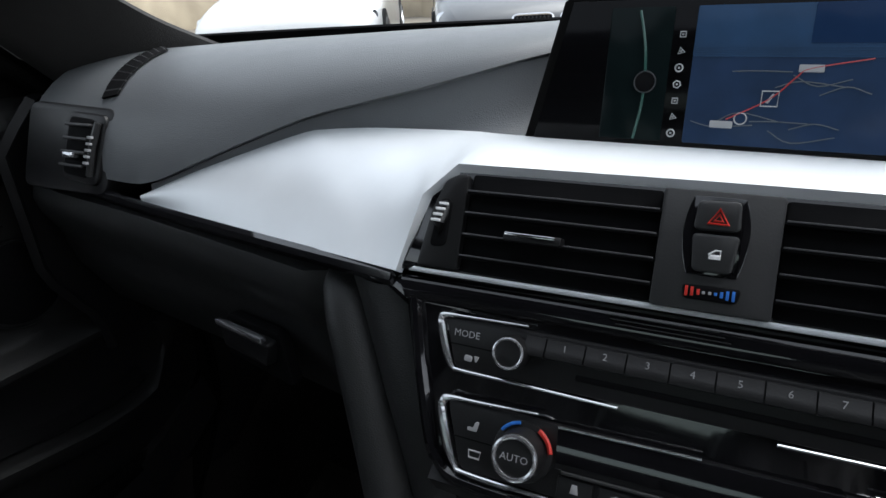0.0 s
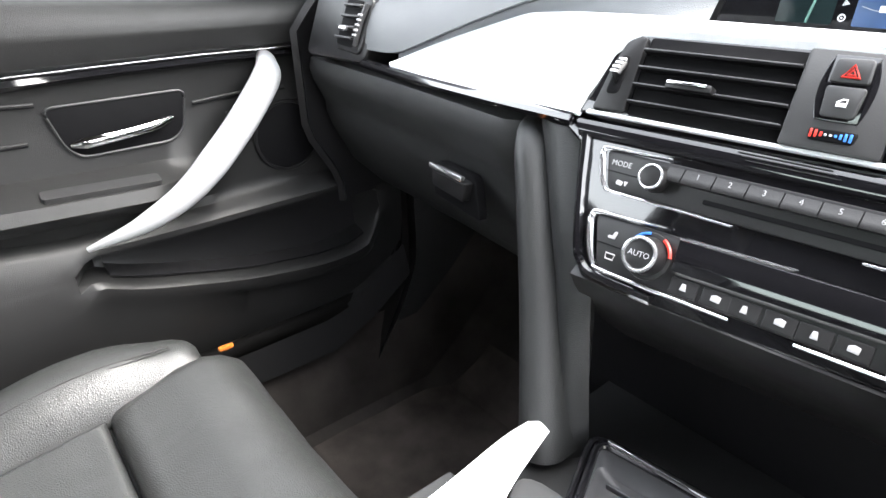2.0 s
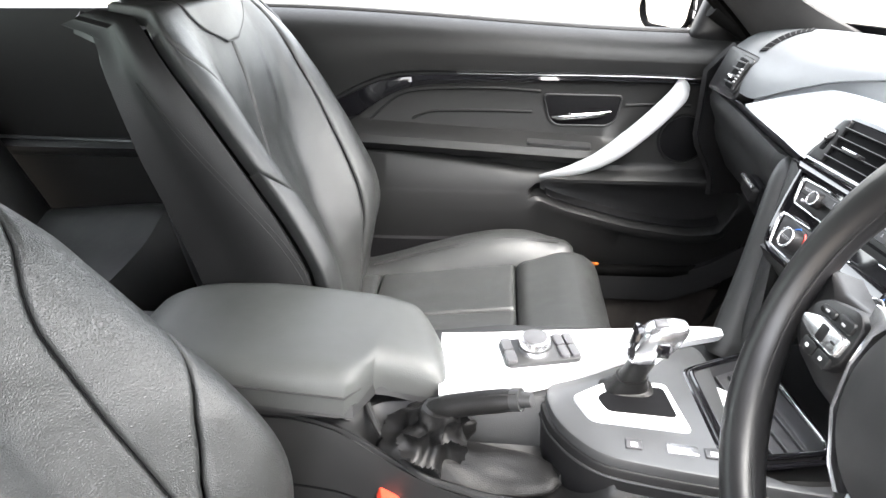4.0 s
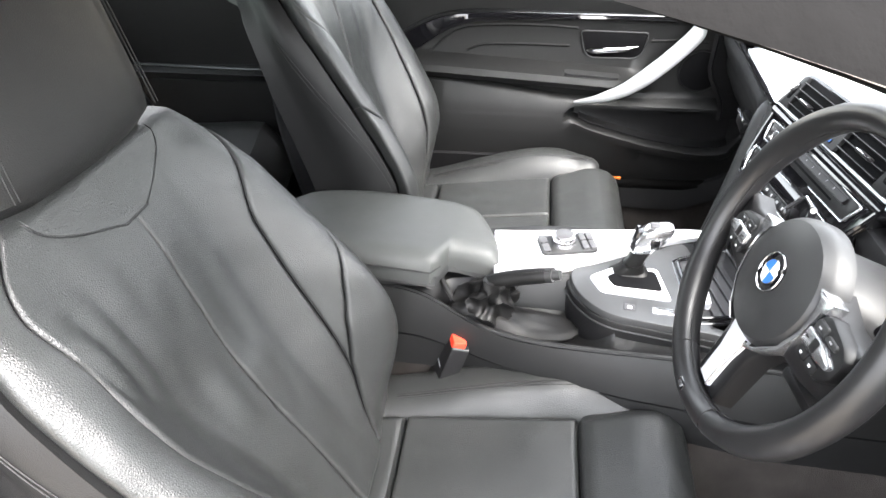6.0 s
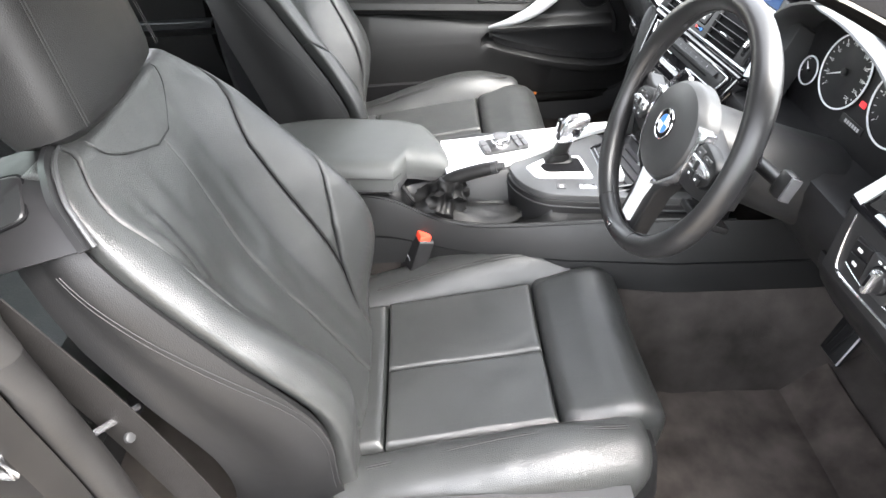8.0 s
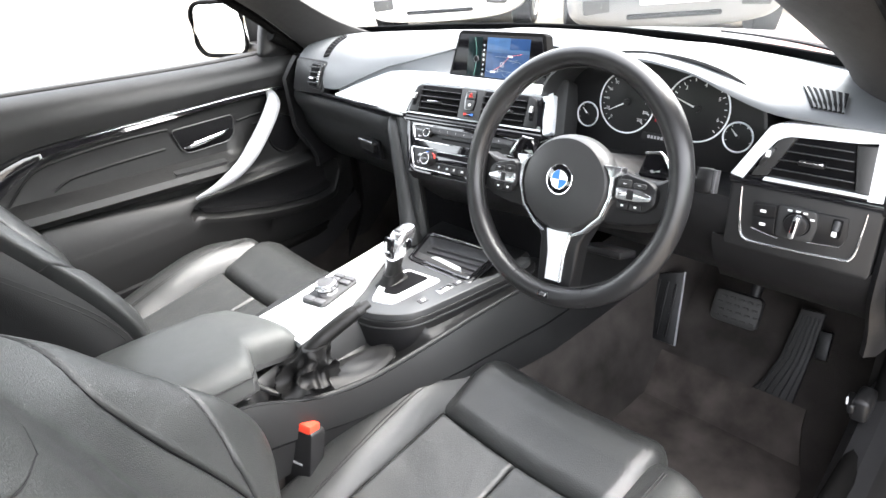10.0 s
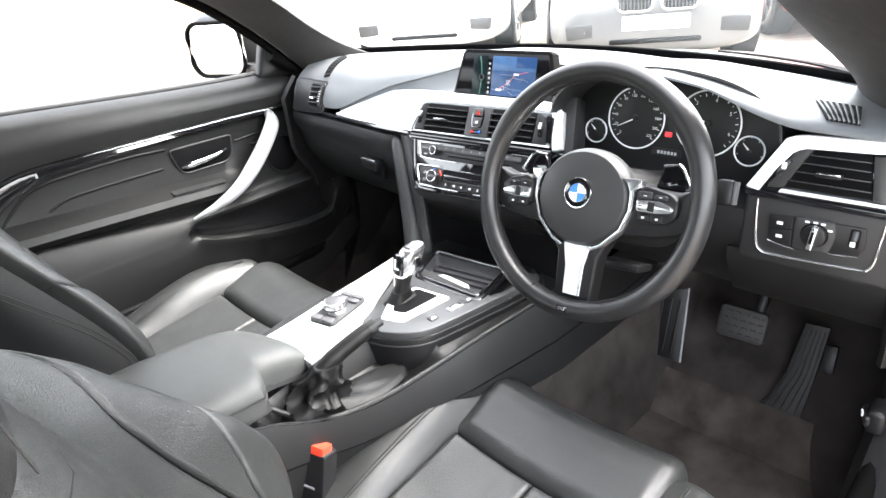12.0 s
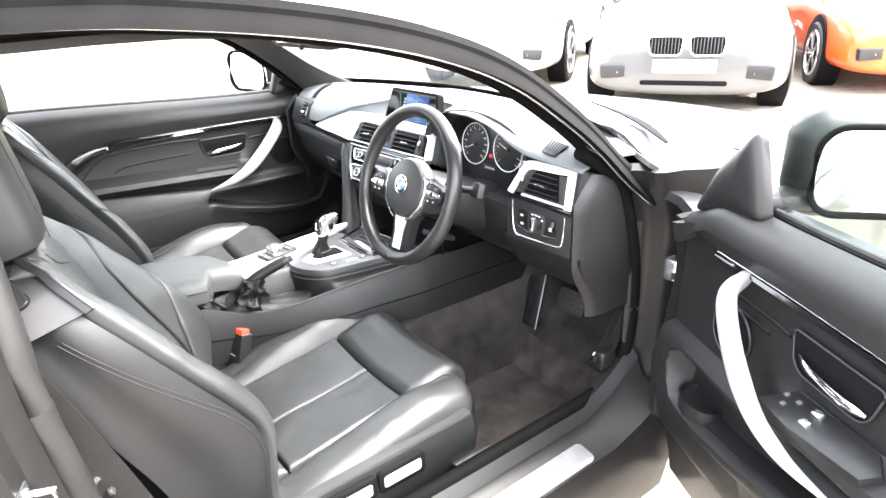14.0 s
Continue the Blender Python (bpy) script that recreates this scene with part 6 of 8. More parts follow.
for k, (b0, w) in enumerate(((-0.014, 0.018), (0.030, 0.034), (0.070, 0.018))):
    bb = part("drive_mode_button", plate(bt, rrect(b0, -0.004, b0 + w, 0.011, 0.002), -0.002, 0.0055, 0.0015), SATIN if k == 1 else BUTTON, sel)
    part("button_mark", plate(bt, rrect(b0 + w * 0.3, -0.002, b0 + w * 0.7, 0.004, 0.0005), 0.005, 0.0063, 0.0001), MARK, bb)
# tray with bright rim
tr = thing("storage_tray", (0.0, 0.31, 0.655), "ribbed black storage tray with a gloss rim and bright edge", "tray")
TP = Plane((0.006, 0.300, 0.662), (1, 0.16, 0), (-0.10, 1, 0.0))
o = [(-0.058, -0.050), (0.098, -0.070), (0.094, 0.044), (-0.088, 0.050)]


def soft_quad(q, r=0.014, n=4):
    out = []
    for i in range(4):
        p, a, b = Vector(q[i]), Vector(q[i - 1]), Vector(q[(i + 1) % 4])
        s, e = p + (a - p).normalized() * r, p + (b - p).normalized() * r
        for k in range(n + 1):
            t = k / n
            out.append(tuple((1 - t) ** 2 * s + 2 * t * (1 - t) * p + t * t * e))
    return out


so = soft_quad(o)
part("rim", tube([TP.at(a, b, 0.004) for a, b in so], 0.0034, 8, closed=True), GLOSS, tr, "gloss black rim")
part("outer_rim", tube([TP.at(a * 1.10, b * 1.13, 0.000) for a, b in so], 0.0032, 8, closed=True), GLOSS, tr)
part("floor", loft([[TP.at(a, b, 0.003) for a, b in so], [TP.at(a * 0.97, b * 0.95, -0.016) for a, b in so], [TP.at(a * 0.9, b * 0.88, -0.020) for a, b in so], [TP.at(0, 0, -0.020) for a, b in so]], around=True), BUTTON, tr, "ribbed tray floor")
for k in range(5):
    b = -0.036 + 0.019 * k
    part("rib", box(TP.at(0.004, b + 0.010, -0.0175), (0.145, 0.0030, 0.006), 0.0014, m=TP.rot()), SATIN_GREY, tr)
# silver colour of the flap stands for the sky reflected in it
part("tray_flap", plate(TP, soft_poly([(-0.048, -0.036), (0.042, -0.050), (0.054, -0.026), (-0.022, -0.010)], 0.008), -0.018, -0.004, 0.003), ALU, tr, "flap in the tray, its bright reflection given as silver")
part("bright_bar", box((0.001, 0.3455, 0.6700), (0.165, 0.005, 0.006), 0.002, m=Matrix.Rotation(0.104, 3, "Z")), CHROME, tr, "bright bar at the tray's edge")
# handbrake
hb = thing("handbrake", (0.08, -0.08, 0.56), "handbrake lever with a crumpled black leather gaiter", "handbrake")
lever = crom([(0.064, -0.104, 0.655), (0.070, -0.078, 0.676), (0.075, -0.055, 0.688), (0.083, -0.022, 0.702), (0.092, 0.012, 0.715)], 6)
part("grip", tube(lever, lambda q: interp([(0, 0.010), (0.2, 0.0120), (0.45, 0.0140), (0.9, 0.0135), (1.0, 0.0115)], q), 16), NUBUCK, hb, "black leather grip")
part("grip_seam", tube([p + V(0.006, 0.0, 0.0128) for p in lever[9:]], 0.0009, 5), STITCH, hb)
part("button_collar", tube([V(0.091, 0.009, 0.7140), V(0.0945, 0.019, 0.7175)], 0.0128, 14), PLASTIC_GREY, hb)
part("release_button", tube([V(0.0935, 0.016, 0.7168), V(0.0985, 0.030, 0.7215)], lambda q: lerp(0.0090, 0.0078, q), 14), PLASTIC_GREY, hb, "dark release button")
# soft leather hangs in deep folds from the lever into the console's well
rows = []
for i in range(37):
    t = i / 36
    c = V(lerp(0.044, 0.071, t ** 1.2), lerp(-0.100, -0.070, t), lerp(0.588, 0.682, t ** 0.9))
    rx, ry = lerp(0.062, 0.0190, t ** 1.05), lerp(0.064, 0.0240, t ** 1.05)
    row = []
    for k in range(96):
        g = k / 96 * math.tau
        env = math.sin(math.pi * min(1.0, t * 0.90 + 0.08)) ** 0.7
        sway = 2.4 * noise.noise(V(1.3 * math.cos(g), 1.3 * math.sin(g), 2.6 * t))
        pleat = 1 - 2 * abs(math.sin(2.5 * g + 2.2 * t + sway)) ** 0.8
        small = math.sin(9 * g + 10 * t + 3 * noise.noise(V(2 * math.cos(g), 2 * math.sin(g), 4 * t + 7)))
        sag = 0.016 * env * noise.noise(V(1.7 * math.cos(g) + 3, 1.7 * math.sin(g), t * 3.4))
        fold = 1 + env * (0.24 * pleat + 0.05 * small)
        row.append(c + V(rx * math.cos(g) * fold, ry * math.sin(g) * fold, sag))
    rows.append(row)
part("gaiter", loft(rows, around=True, caps=True), NUBUCK, hb, "crumpled black leather gaiter")
rows = []
for i in range(17):
    t = i / 16
    half = 0.034 * math.sqrt(max(0.0, 1 - t ** 3)) + 0.002
    cy = lerp(-0.075, 0.070, t)
    rows.append([V(lerp(0.070, 0.088, t) + half * w, cy, 0.592 + 0.004 * t - 0.004 * w + 0.024 * (1 - t) ** 2 * (1 - w * w) + 0.006 * (1 - t) * noise.noise(V(w * 2.2, t * 3, 2))) for w in [k / 8 - 1 for k in range(17)]])
part("gaiter_tail", slab(rows, 0.003), NUBUCK, hb, "flat leather tongue of the gaiter")
part("tail_edge", tube([r[-1] + V(0.0, 0.0, 0.002) for r in rows[4:]] + [r[0] + V(0, 0, 0.002) for r in reversed(rows[10:])], 0.0016, 6), NUBUCK, hb)
# armrest
arm = thing("armrest_box", (-0.04, -0.28, 0.62), "padded black leather armrest box between the seats", "armrest")


def arm_top(u, v):
    y = lerp(-0.50, -0.070, v)
    xl = -0.150 + 0.02 * smoothstep(0.25, 0.0, v)
    notch = smoothstep(0.74, 0.80, v)
    xr = lerp(0.074, 0.020, notch) - 0.015 * smoothstep(0.2, 0.0, v)
    z = interp([(0, 0.672), (0.15, 0.692), (0.4, 0.696), (0.8, 0.682), (1.0, 0.662)], v)
    return V(lerp(xl, xr, u), y - 0.055 * (1 - u) ** 2 * smoothstep(0.6, 1.0, v), z)


part("pad", pad(arm_top, 0, 1, 0, 1, 0.030, 0.035, 22, 40, depth=0.022, wrinkle=0.0012, wscale=(14, 14, 14)), LEATHER_SOFT, arm, "stitched leather pad")
rows = []
for i in range(25):
    v = i / 24
    a, b = arm_top(0.02, v), arm_top(0.985, v)
    a.z, b.z = a.z - 0.012, b.z - 0.012
    rows.append([V(a.x, a.y, 0.60), V(a.x - 0.004, a.y, a.z - 0.014), a, b, V(b.x + 0.004, b.y, b.z - 0.014), V(b.x, b.y, lerp(0.655, 0.668, smoothstep(0.72, 0.80, v)))])
part("box", loft(rows, around=True, caps=True), PLASTIC_GREY, arm, "black armrest box")
sm = [arm_top(1.0, v) + V(0.001, 0, 0.004) for v in [k / 30 for k in range(24)]]
part("seam", tube(sm, 0.0014, 6), STITCH, arm)
# belt buckle
bk = thing("belt_buckle", (0.108, -0.16, 0.48), "seat belt buckle with a red release button", "belt buckle")
BP = Plane((0.101, -0.149, 0.542), (0.96, 0.28, 0), (0.02, 0.35, 0.94))
part("housing", plate(BP, rrect(-0.028, -0.085, 0.028, 0.026, 0.006), -0.024, 0.008, 0.004), PLASTIC, bk)
part("button", box(BP.at(0, 0.028, -0.005), (0.048, 0.018, 0.025), 0.003, m=BP.rot()), RED_LAMP, bk, "red release button")
part("slot_line", box(BP.at(0, -0.008, 0.0065), (0.030, 0.002, 0.003), 0.0004, m=BP.rot()), PLASTIC_GREY, bk)
part("label_bar", box(BP.at(-0.002, -0.034, 0.0078), (0.026, 0.004, 0.001), 0.0003, m=BP.rot()), MARK_DIM, bk)
part("stalk", box(BP.at(0, -0.12, -0.008), (0.030, 0.09, 0.014), 0.004, m=BP.rot()), PLASTIC_GREY, bk)

# ---- pedals and mats ----
pb = thing("brake_pedal", (0.44, 0.76, 0.48), "worn rubber brake pedal pad on a steel arm", "pedal")
PP = Plane((0.440, 0.715, 0.480), (1, 0.05, 0), (0, 0.45, 1))
part("pad", plate(PP, rrect(-0.052, -0.034, 0.046, 0.036, 0.012), -0.02, 0.0, 0.005), RUBBER, pb, "worn ribbed rubber pad")
for i in range(5):
    for j in range(4):
        part("stud", box(PP.at(-0.038 + 0.018 * i + 0.006 * (j % 2), -0.022 + 0.015 * j, 0.001), (0.011, 0.005, 0.004), 0.001, m=PP.rot()), RUBBER, pb)
part("arm", tube([PP.at(0.02, 0.02, -0.02), V(0.46, 0.82, 0.60), V(0.46, 0.86, 0.72)], 0.012, 10), PLASTIC, pb)
pg = thing("accelerator_pedal", (0.56, 0.74, 0.27), "long ribbed rubber accelerator pedal hinged at the floor", "pedal")
GPd = Plane((0.554, 0.750, 0.394), (1, 0.06, 0.05), (0.11, 0.50, 0.93))
part("pad", plate(GPd, [(-0.072, -0.110), (0.018, -0.114), (0.024, -0.060), (0.030, 0.0), (0.038, 0.100), (-0.008, 0.100), (-0.024, -0.010), (-0.046, -0.070)], -0.014, 0.0, 0.003), RUBBER, pg)
for i in range(5):
    q = (i + 0.5) / 5
    part("rib", tube([GPd.at(lerp(-0.058, 0.014, q), -0.095, 0.0), GPd.at(lerp(-0.022, 0.028, q), -0.010, 0.0005), GPd.at(lerp(-0.006, 0.034, q), 0.088, 0.0)], 0.0020, 6), PLASTIC_GREY, pg)
part("foot", box(GPd.at(-0.026, -0.116, -0.004), (0.096, 0.014, 0.02), 0.004, m=GPd.rot()), PLASTIC, pg)
part("side_block", box(GPd.at(0.046, 0.035, -0.014), (0.024, 0.06, 0.02), 0.003, m=GPd.rot()), PLASTIC, pg)
ft = thing("foot_rest", (0.27, 0.80, 0.3), "dark plastic footrest with a pale edge beside the tunnel", "foot rest")
FP = Plane((0.262, 0.700, 0.400), (1, 0.10, 0), (-0.10, 0.40, 1))
part("pad", plate(FP, [(-0.014, -0.056), (0.060, -0.058), (0.046, 0.118), (-0.034, 0.092)], -0.014, 0.0, 0.004), PLASTIC, ft)
part("pale_edge", tube([FP.at(0.061, -0.056, 0.0), FP.at(0.054, 0.030, 0.0), FP.at(0.047, 0.118, 0.0)], 0.0022, 8), MARK_DIM, ft, "pale edge")
for k in range(3):
    part("rib", box(FP.at(-0.006 + 0.020 * k, 0.022, 0.001), (0.006, 0.13, 0.004), 0.001, m=FP.rot()), PLASTIC, ft)
br = thing("bonnet_release", (0.72, 0.52, 0.53), "black bonnet release lever with a pale mark", "lever")
part("base", box((0.725, 0.520, 0.520), (0.026, 0.050, 0.044), 0.008, 3), PLASTIC, br)
part("lever", box((0.710, 0.510, 0.522), (0.010, 0.040, 0.018), 0.004, 3, m=Matrix.Rotation(0.25, 3, "Z")), PLASTIC, br, "dark lever")
part("mark", box((0.7045, 0.504, 0.528), (0.003, 0.012, 0.008), 0.002, m=Matrix.Rotation(0.25, 3, "Z")), MARK, br, "pale mark")
for side in (1, -1):
    rows = []
    for i in range(25):
        y = lerp(0.70, 0.05, i / 24)
        rows.append([V(side * x, y, 0.234 + max(0, (y - 0.62)) * 0.95 + 0.004 * noise.noise(V(x * 12, y * 12, 3)) + 0.01 * smoothstep(0.2, 0.19, x)) for x in [lerp(0.185, 0.66 - 0.05 * smoothstep(0.55, 0.70, y), k / 24) for k in range(25)]])
    fm = link("floor_mat", slab(rows, 0.010), MATPILE)
    tagged(fm, "worn dark carpet floor mat with brown dirt" if side > 0 else "dark carpet floor mat in the passenger footwell", "floor mat")


# ---- seats ----
BACK = [(0.0, -0.262, 0.452), (0.25, -0.330, 0.600), (0.5, -0.402, 0.745), (0.75, -0.475, 0.890), (1.0, -0.555, 1.035)]
BWID = [(0.0, 0.215), (0.2, 0.236), (0.5, 0.250), (0.7, 0.245), (0.82, 0.234), (0.90, 0.205), (0.95, 0.175), (1.0, 0.140)]
BBOL = [(-0.1, -0.03), (0.0, -0.015), (0.08, 0.010), (0.17, 0.055), (0.27, 0.092), (0.40, 0.092), (0.55, 0.074), (0.75, 0.040), (0.9, 0.012), (1.0, 0.0)]
INNER = [(0.0, 0.95), (0.15, 0.94), (0.35, 0.93), (0.50, 0.88), (0.70, 0.865), (0.85, 0.88), (0.95, 0.95), (1.0, 1.0)]
SEAM = [(0.0, 0.54), (0.20, 0.57), (0.36, 0.585), (0.50, 0.61), (0.64, 0.64), (0.73, 0.67), (0.79, 0.82), (0.84, 1.0), (1.0, 1.0)]
SEAM_OUT = [(0.0, 0.60), (0.15, 0.62), (0.30, 0.65), (0.44, 0.71), (0.54, 0.76), (0.62, 0.79), (0.72, 0.77), (0.80, 0.79), (0.86, 0.87), (0.90, 0.87), (0.94, 0.76), (1.0, 0.62)]
# creases of the worn back panel: across, slope, height where it starts and ends, depth and breadth
FOLDS = [(0.34, 0.55, 0.56, 0.86, 0.0034, 0.060), (0.52, 0.50, 0.58, 0.84, 0.0046, 0.048), (0.68, 0.40, 0.62, 0.82, 0.0042, 0.042), (0.18, 0.30, 0.36, 0.66, 0.0026, 0.065), (-0.34, -0.30, 0.45, 0.74, 0.0022, 0.070), (0.46, 0.20, 0.22, 0.48, 0.0024, 0.070)]
BREAK = [(0.0, 0.50), (0.26, 0.585), (0.36, 0.66), (0.45, 0.77), (0.52, 0.90), (0.58, 1.0), (1.0, 1.0)]
BACK_FACE = V(0, 0.90, 0.44)


def seat(cx, dy, dz, m, label, upright=0.0):
    """A leather sports seat. m: the side of its door, +1 or -1."""
    at = V(cx, dy - 0.05, 0.23)
    hinge = V(cx, -0.262 + dy, 0.452 + dz)
    swing = Matrix.Rotation(radians(-upright), 3, "X")
    NB = swing @ BACK_FACE

    def sw(p):
        return hinge + swing @ (p - hinge)
    th = thing("front_seat", at, label, "car seat", "front seats")

    def back(s, t):
        y, z = interp([(a, b) for a, b, c in BACK], t), interp([(a, c) for a, b, c in BACK], t)
        w = smooth_in(BWID, t) * (1.0 if s > 0 else smooth_in(INNER, t))
        a = abs(s)
        if s > 0:
            edge = smooth_in(SEAM_OUT, t)
            fwd = smooth_in(BBOL, t) * (0.95 * smoothstep(edge - 0.34, edge + 0.14, a) - 0.22 * smoothstep(0.92, 1.06, a))
        else:
            fwd = smooth_in(BBOL, t) * 1.18 * (smoothstep(0.34, 0.90, a) - 0.20 * smoothstep(0.88, 1.06, a))
        p = sw(V(cx + m * w * s, y + dy, z + dz))
        return p + NB * (fwd + 0.030 * (1 - 0.65 * a * a) * smoothstep(0.48, 0.86, t) - 0.010 * (1 - a * a) * math.sin(math.pi * min(1, t)) - 0.06 * smoothstep(0.93, 1.0, t))

    def worn(s, t):
        """The back's surface with the creases of use."""
        d = 0.0
        for s0, k, t0, t1, depth, br in FOLDS:
            u = (s - s0 - k * (t - (t0 + t1) / 2) - 0.02 * math.sin(17 * t + 9 * s0)) / br
            d += depth * (math.exp(-u * u) - 0.8 * math.exp(-(u - 1.9) ** 2)) * smoothstep(t0, t0 + 0.08, t) * smoothstep(t1, t1 - 0.10, t)
        return back(s, t) + NB * (d * (1.0 if m > 0 else 0.35))

    def cushion(s, t):
        y = interp([(0, -0.31), (0.72, 0.075), (0.95, 0.192), (1.0, 0.216), (1.06, 0.226)], t)
        z = interp([(0, 0.440), (0.3, 0.462), (0.72, 0.490), (0.80, 0.500), (0.90, 0.516), (0.96, 0.517), (1.0, 0.502), (1.03, 0.475), (1.06, 0.430)], t)
        a = abs(s)
        x = 0.252 * min(a, 1.0) + 0.018 * smoothstep(0.95, 1.25, a)
        rise = 0.046 * smoothstep(0.62, 0.86, a) * smoothstep(1.0, 0.68, t) * smoothstep(0.0, 0.66, t) - (0.034 + 0.040 * smoothstep(0.72, 1.0, t)) * smoothstep(0.94 - 0.14 * smoothstep(0.72, 1.0, t), 1.25, a) - 0.012 * (1 - min(a / 0.65, 1) ** 2)
        return V(cx + m * math.copysign(x, s), y + dy - 0.05 * smoothstep(0.9, 1.25, a) * smoothstep(0.8, 1.0, t), z + dz + rise)

    def lifted(f, d=0.018):
        """The surface raised to the upholstery, so that the pads' seams stay shallow."""
        return lambda s, t: f(s, t) + NB * d

    def stuffed(s, t):
        return cushion(s, t) + V(0, 0, 0.014)

    fl = m < 0
    lab = "creased black leather"
    # cushion
    for k, (a, b) in enumerate(((-0.655, -0.003), (0.003, 0.655))):
        part("cushion_panel", pad(stuffed, a, b, 0.19, 0.718, 0.009, 0.008, 34, 40, wrinkle=0.0035, wscale=(10, 7, 5), seed=k * 3.1 + cx, flip=fl), LEATHER, th, lab)
    part("rear_strip", pad(stuffed, -0.655, 0.655, 0.03, 0.182, 0.011, 0.010, 40, 12, wrinkle=0.003, wscale=(9, 9, 9), seed=1.7 + cx, flip=fl), LEATHER, th, lab)
    part("thigh_support", pad(cushion, -0.72, 0.72, 0.728, 1.06, 0.030, 0.030, 34, 44, wrinkle=0.002, wscale=(8, 8, 8), seed=2 + cx, flip=fl), LEATHER, th, "smooth black leather thigh support")
    for s in (-1, 1):
        part("cushion_bolster", pad(cushion, s * 0.66 if s > 0 else -1.25, 1.25 if s > 0 else -0.66, 0.02, 0.97, 0.020, 0.035, 20, 34, wrinkle=0.004, wscale=(9, 9, 9), seed=5 * s + cx, flip=fl), LEATHER, th, lab)
        for off in (0.0, 0.006):
            line = [cushion(s * (0.80 + off * 3), t) + V(0, 0, 0.0222) for t in [lerp(0.14, 0.90, k / 30) for k in range(31)]]
            part("stitching", tube(line, 0.0012, 5), STITCH, th)
    rows = [[cushion(lerp(-1.2, 1.2, i / 30), lerp(0.0, 1.05, j / 20)) + V(0, 0, -0.004) for i in range(31)] for j in range(21)]
    part("cushion_base", slab(rows, -0.05 * m), PLASTIC, th)
    # backrest
    for k in (-1, 1):
        lo = (lambda t: -smooth_in(SEAM, t) + 0.004) if k < 0 else (lambda t: 0.002)
        hi = (lambda t: -0.002) if k < 0 else (lambda t: smooth_in(SEAM_OUT, t) - 0.004)
        part("back_panel", pad(lifted(worn), lo, hi, 0.0, 0.985, 0.006, 0.0060, 64, 110, wrinkle=0.0030, wscale=(12, 6, 5), seed=7 * k + cx * 4, flip=not fl), LEATHER, th, lab)

    def yoke(t):
        return 0.66 * math.sqrt(max(0.0, 1 - smoothstep(1.00, 0.835, t) ** 2 * 0.98)) if t < 1.0 else 0.66
    part("yoke_panel", pad(lifted(back, 0.0225), lambda t: -yoke(t), yoke, 0.838, 0.985, 0.0040, 0.004, 40, 30, flip=not fl), LEATHER, th, "smooth leather panel below the headrest")
    piping = [back(-yoke(t), t) + NB * 0.0255 for t in [lerp(0.975, 0.839, (k / 20) ** 0.6) for k in range(21)]] + [back(yoke(t), t) + NB * 0.0255 for t in [lerp(0.839, 0.975, (k / 20) ** 1.6) for k in range(21)]]
    part("yoke_seam", tube(piping, 0.0008, 6), VINYL, th)
    for s in (-1, 1):
        def outer_low(v):
            return 1.0

        def inner_low(v):
            return max(smooth_in(SEAM, v), interp(BREAK, v) + 0.004) if v > 0.2 else smooth_in(SEAM, v)

        def outer_up(v):
            return min(1.0, max(interp(BREAK, v) - 0.004, smooth_in(SEAM, v)))

        def inner_up(v):
            return min(smooth_in(SEAM, v), outer_up(v))
        if s > 0:
            lows, ups = (inner_low, outer_low), (inner_up, outer_up)
        else:
            lows, ups = (lambda v: -outer_low(v), lambda v: -inner_low(v)), (lambda v: -outer_up(v), lambda v: -inner_up(v))
        if s > 0:
            whole = (lambda v: smooth_in(SEAM_OUT, v), lambda v: 1.02) if s > 0 else (lambda v: -1.02, lambda v: -smooth_in(SEAM_OUT, v))
            part("bolster", pad(lifted(back), whole[0], whole[1], 0.0, 0.965, 0.007, 0.0080, 26, 70, wrinkle=0.003, wscale=(12, 8, 8), seed=4 * s + cx, flip=not fl), LEATHER, th, lab)
        else:
            part("lower_bolster", pad(lifted(back), lows[0], lows[1], 0.0, 0.58, 0.007, 0.006, 22, 52, wrinkle=0.003, wscale=(12, 8, 8), seed=9 * s + cx, flip=not fl), LEATHER, th, lab)
            part("upper_bolster", pad(lifted(back), ups[0], ups[1], 0.22, 0.90, 0.007, 0.006, 22, 56, wrinkle=0.003, wscale=(12, 8, 8), seed=4 * s + cx, flip=not fl), LEATHER, th, lab)
        table = SEAM_OUT if s > 0 else SEAM
        groove = [back(s * (smooth_in(table, t) - 0.003), t) + NB * 0.0195 for t in [lerp(0.02, 0.92 if s > 0 else 0.80, k / 40) for k in range(41)]]
        part("seam", tube(groove, 0.0014, 6), RECESS, th, "dark sewn seam")
        # side cover from the bolster's front edge to the shell
        rows = []
        for j in range(25):
            t = lerp(0.0, 0.985, j / 24)
            e = back(s * 1.0, t)
            depth = interp([(0, 0.20), (0.3, 0.17), (0.7, 0.12), (1.0, 0.06)], t)
            rows.append([e + V(m * s * (0.014 * math.sin(math.pi * min(1, q / 6 + 0.12)) + 0.010 * (1 - t)), 0, -0.02 * (q / 8) * (1 - t)) - NB * (depth * q / 8 - 0.004) for q in range(9)])
        part("side_cover", slab(rows, 0.012 * m * s), VINYL, th, "smooth black vinyl side cover")
        for off in (-0.004, 0.003):
            line = []
            for k in range(41):
                t = lerp(0.06, 0.83, k / 40)
                dep = interp([(0, 0.20), (0.3, 0.17), (0.7, 0.12), (1.0, 0.06)], t)
                q = (0.006 + 0.040 * smoothstep(0.30, 0.85, t) + off) * 8 / dep
                bulge = 0.014 * math.sin(math.pi * min(1, q / 6 + 0.12)) + 0.010 * (1 - t)
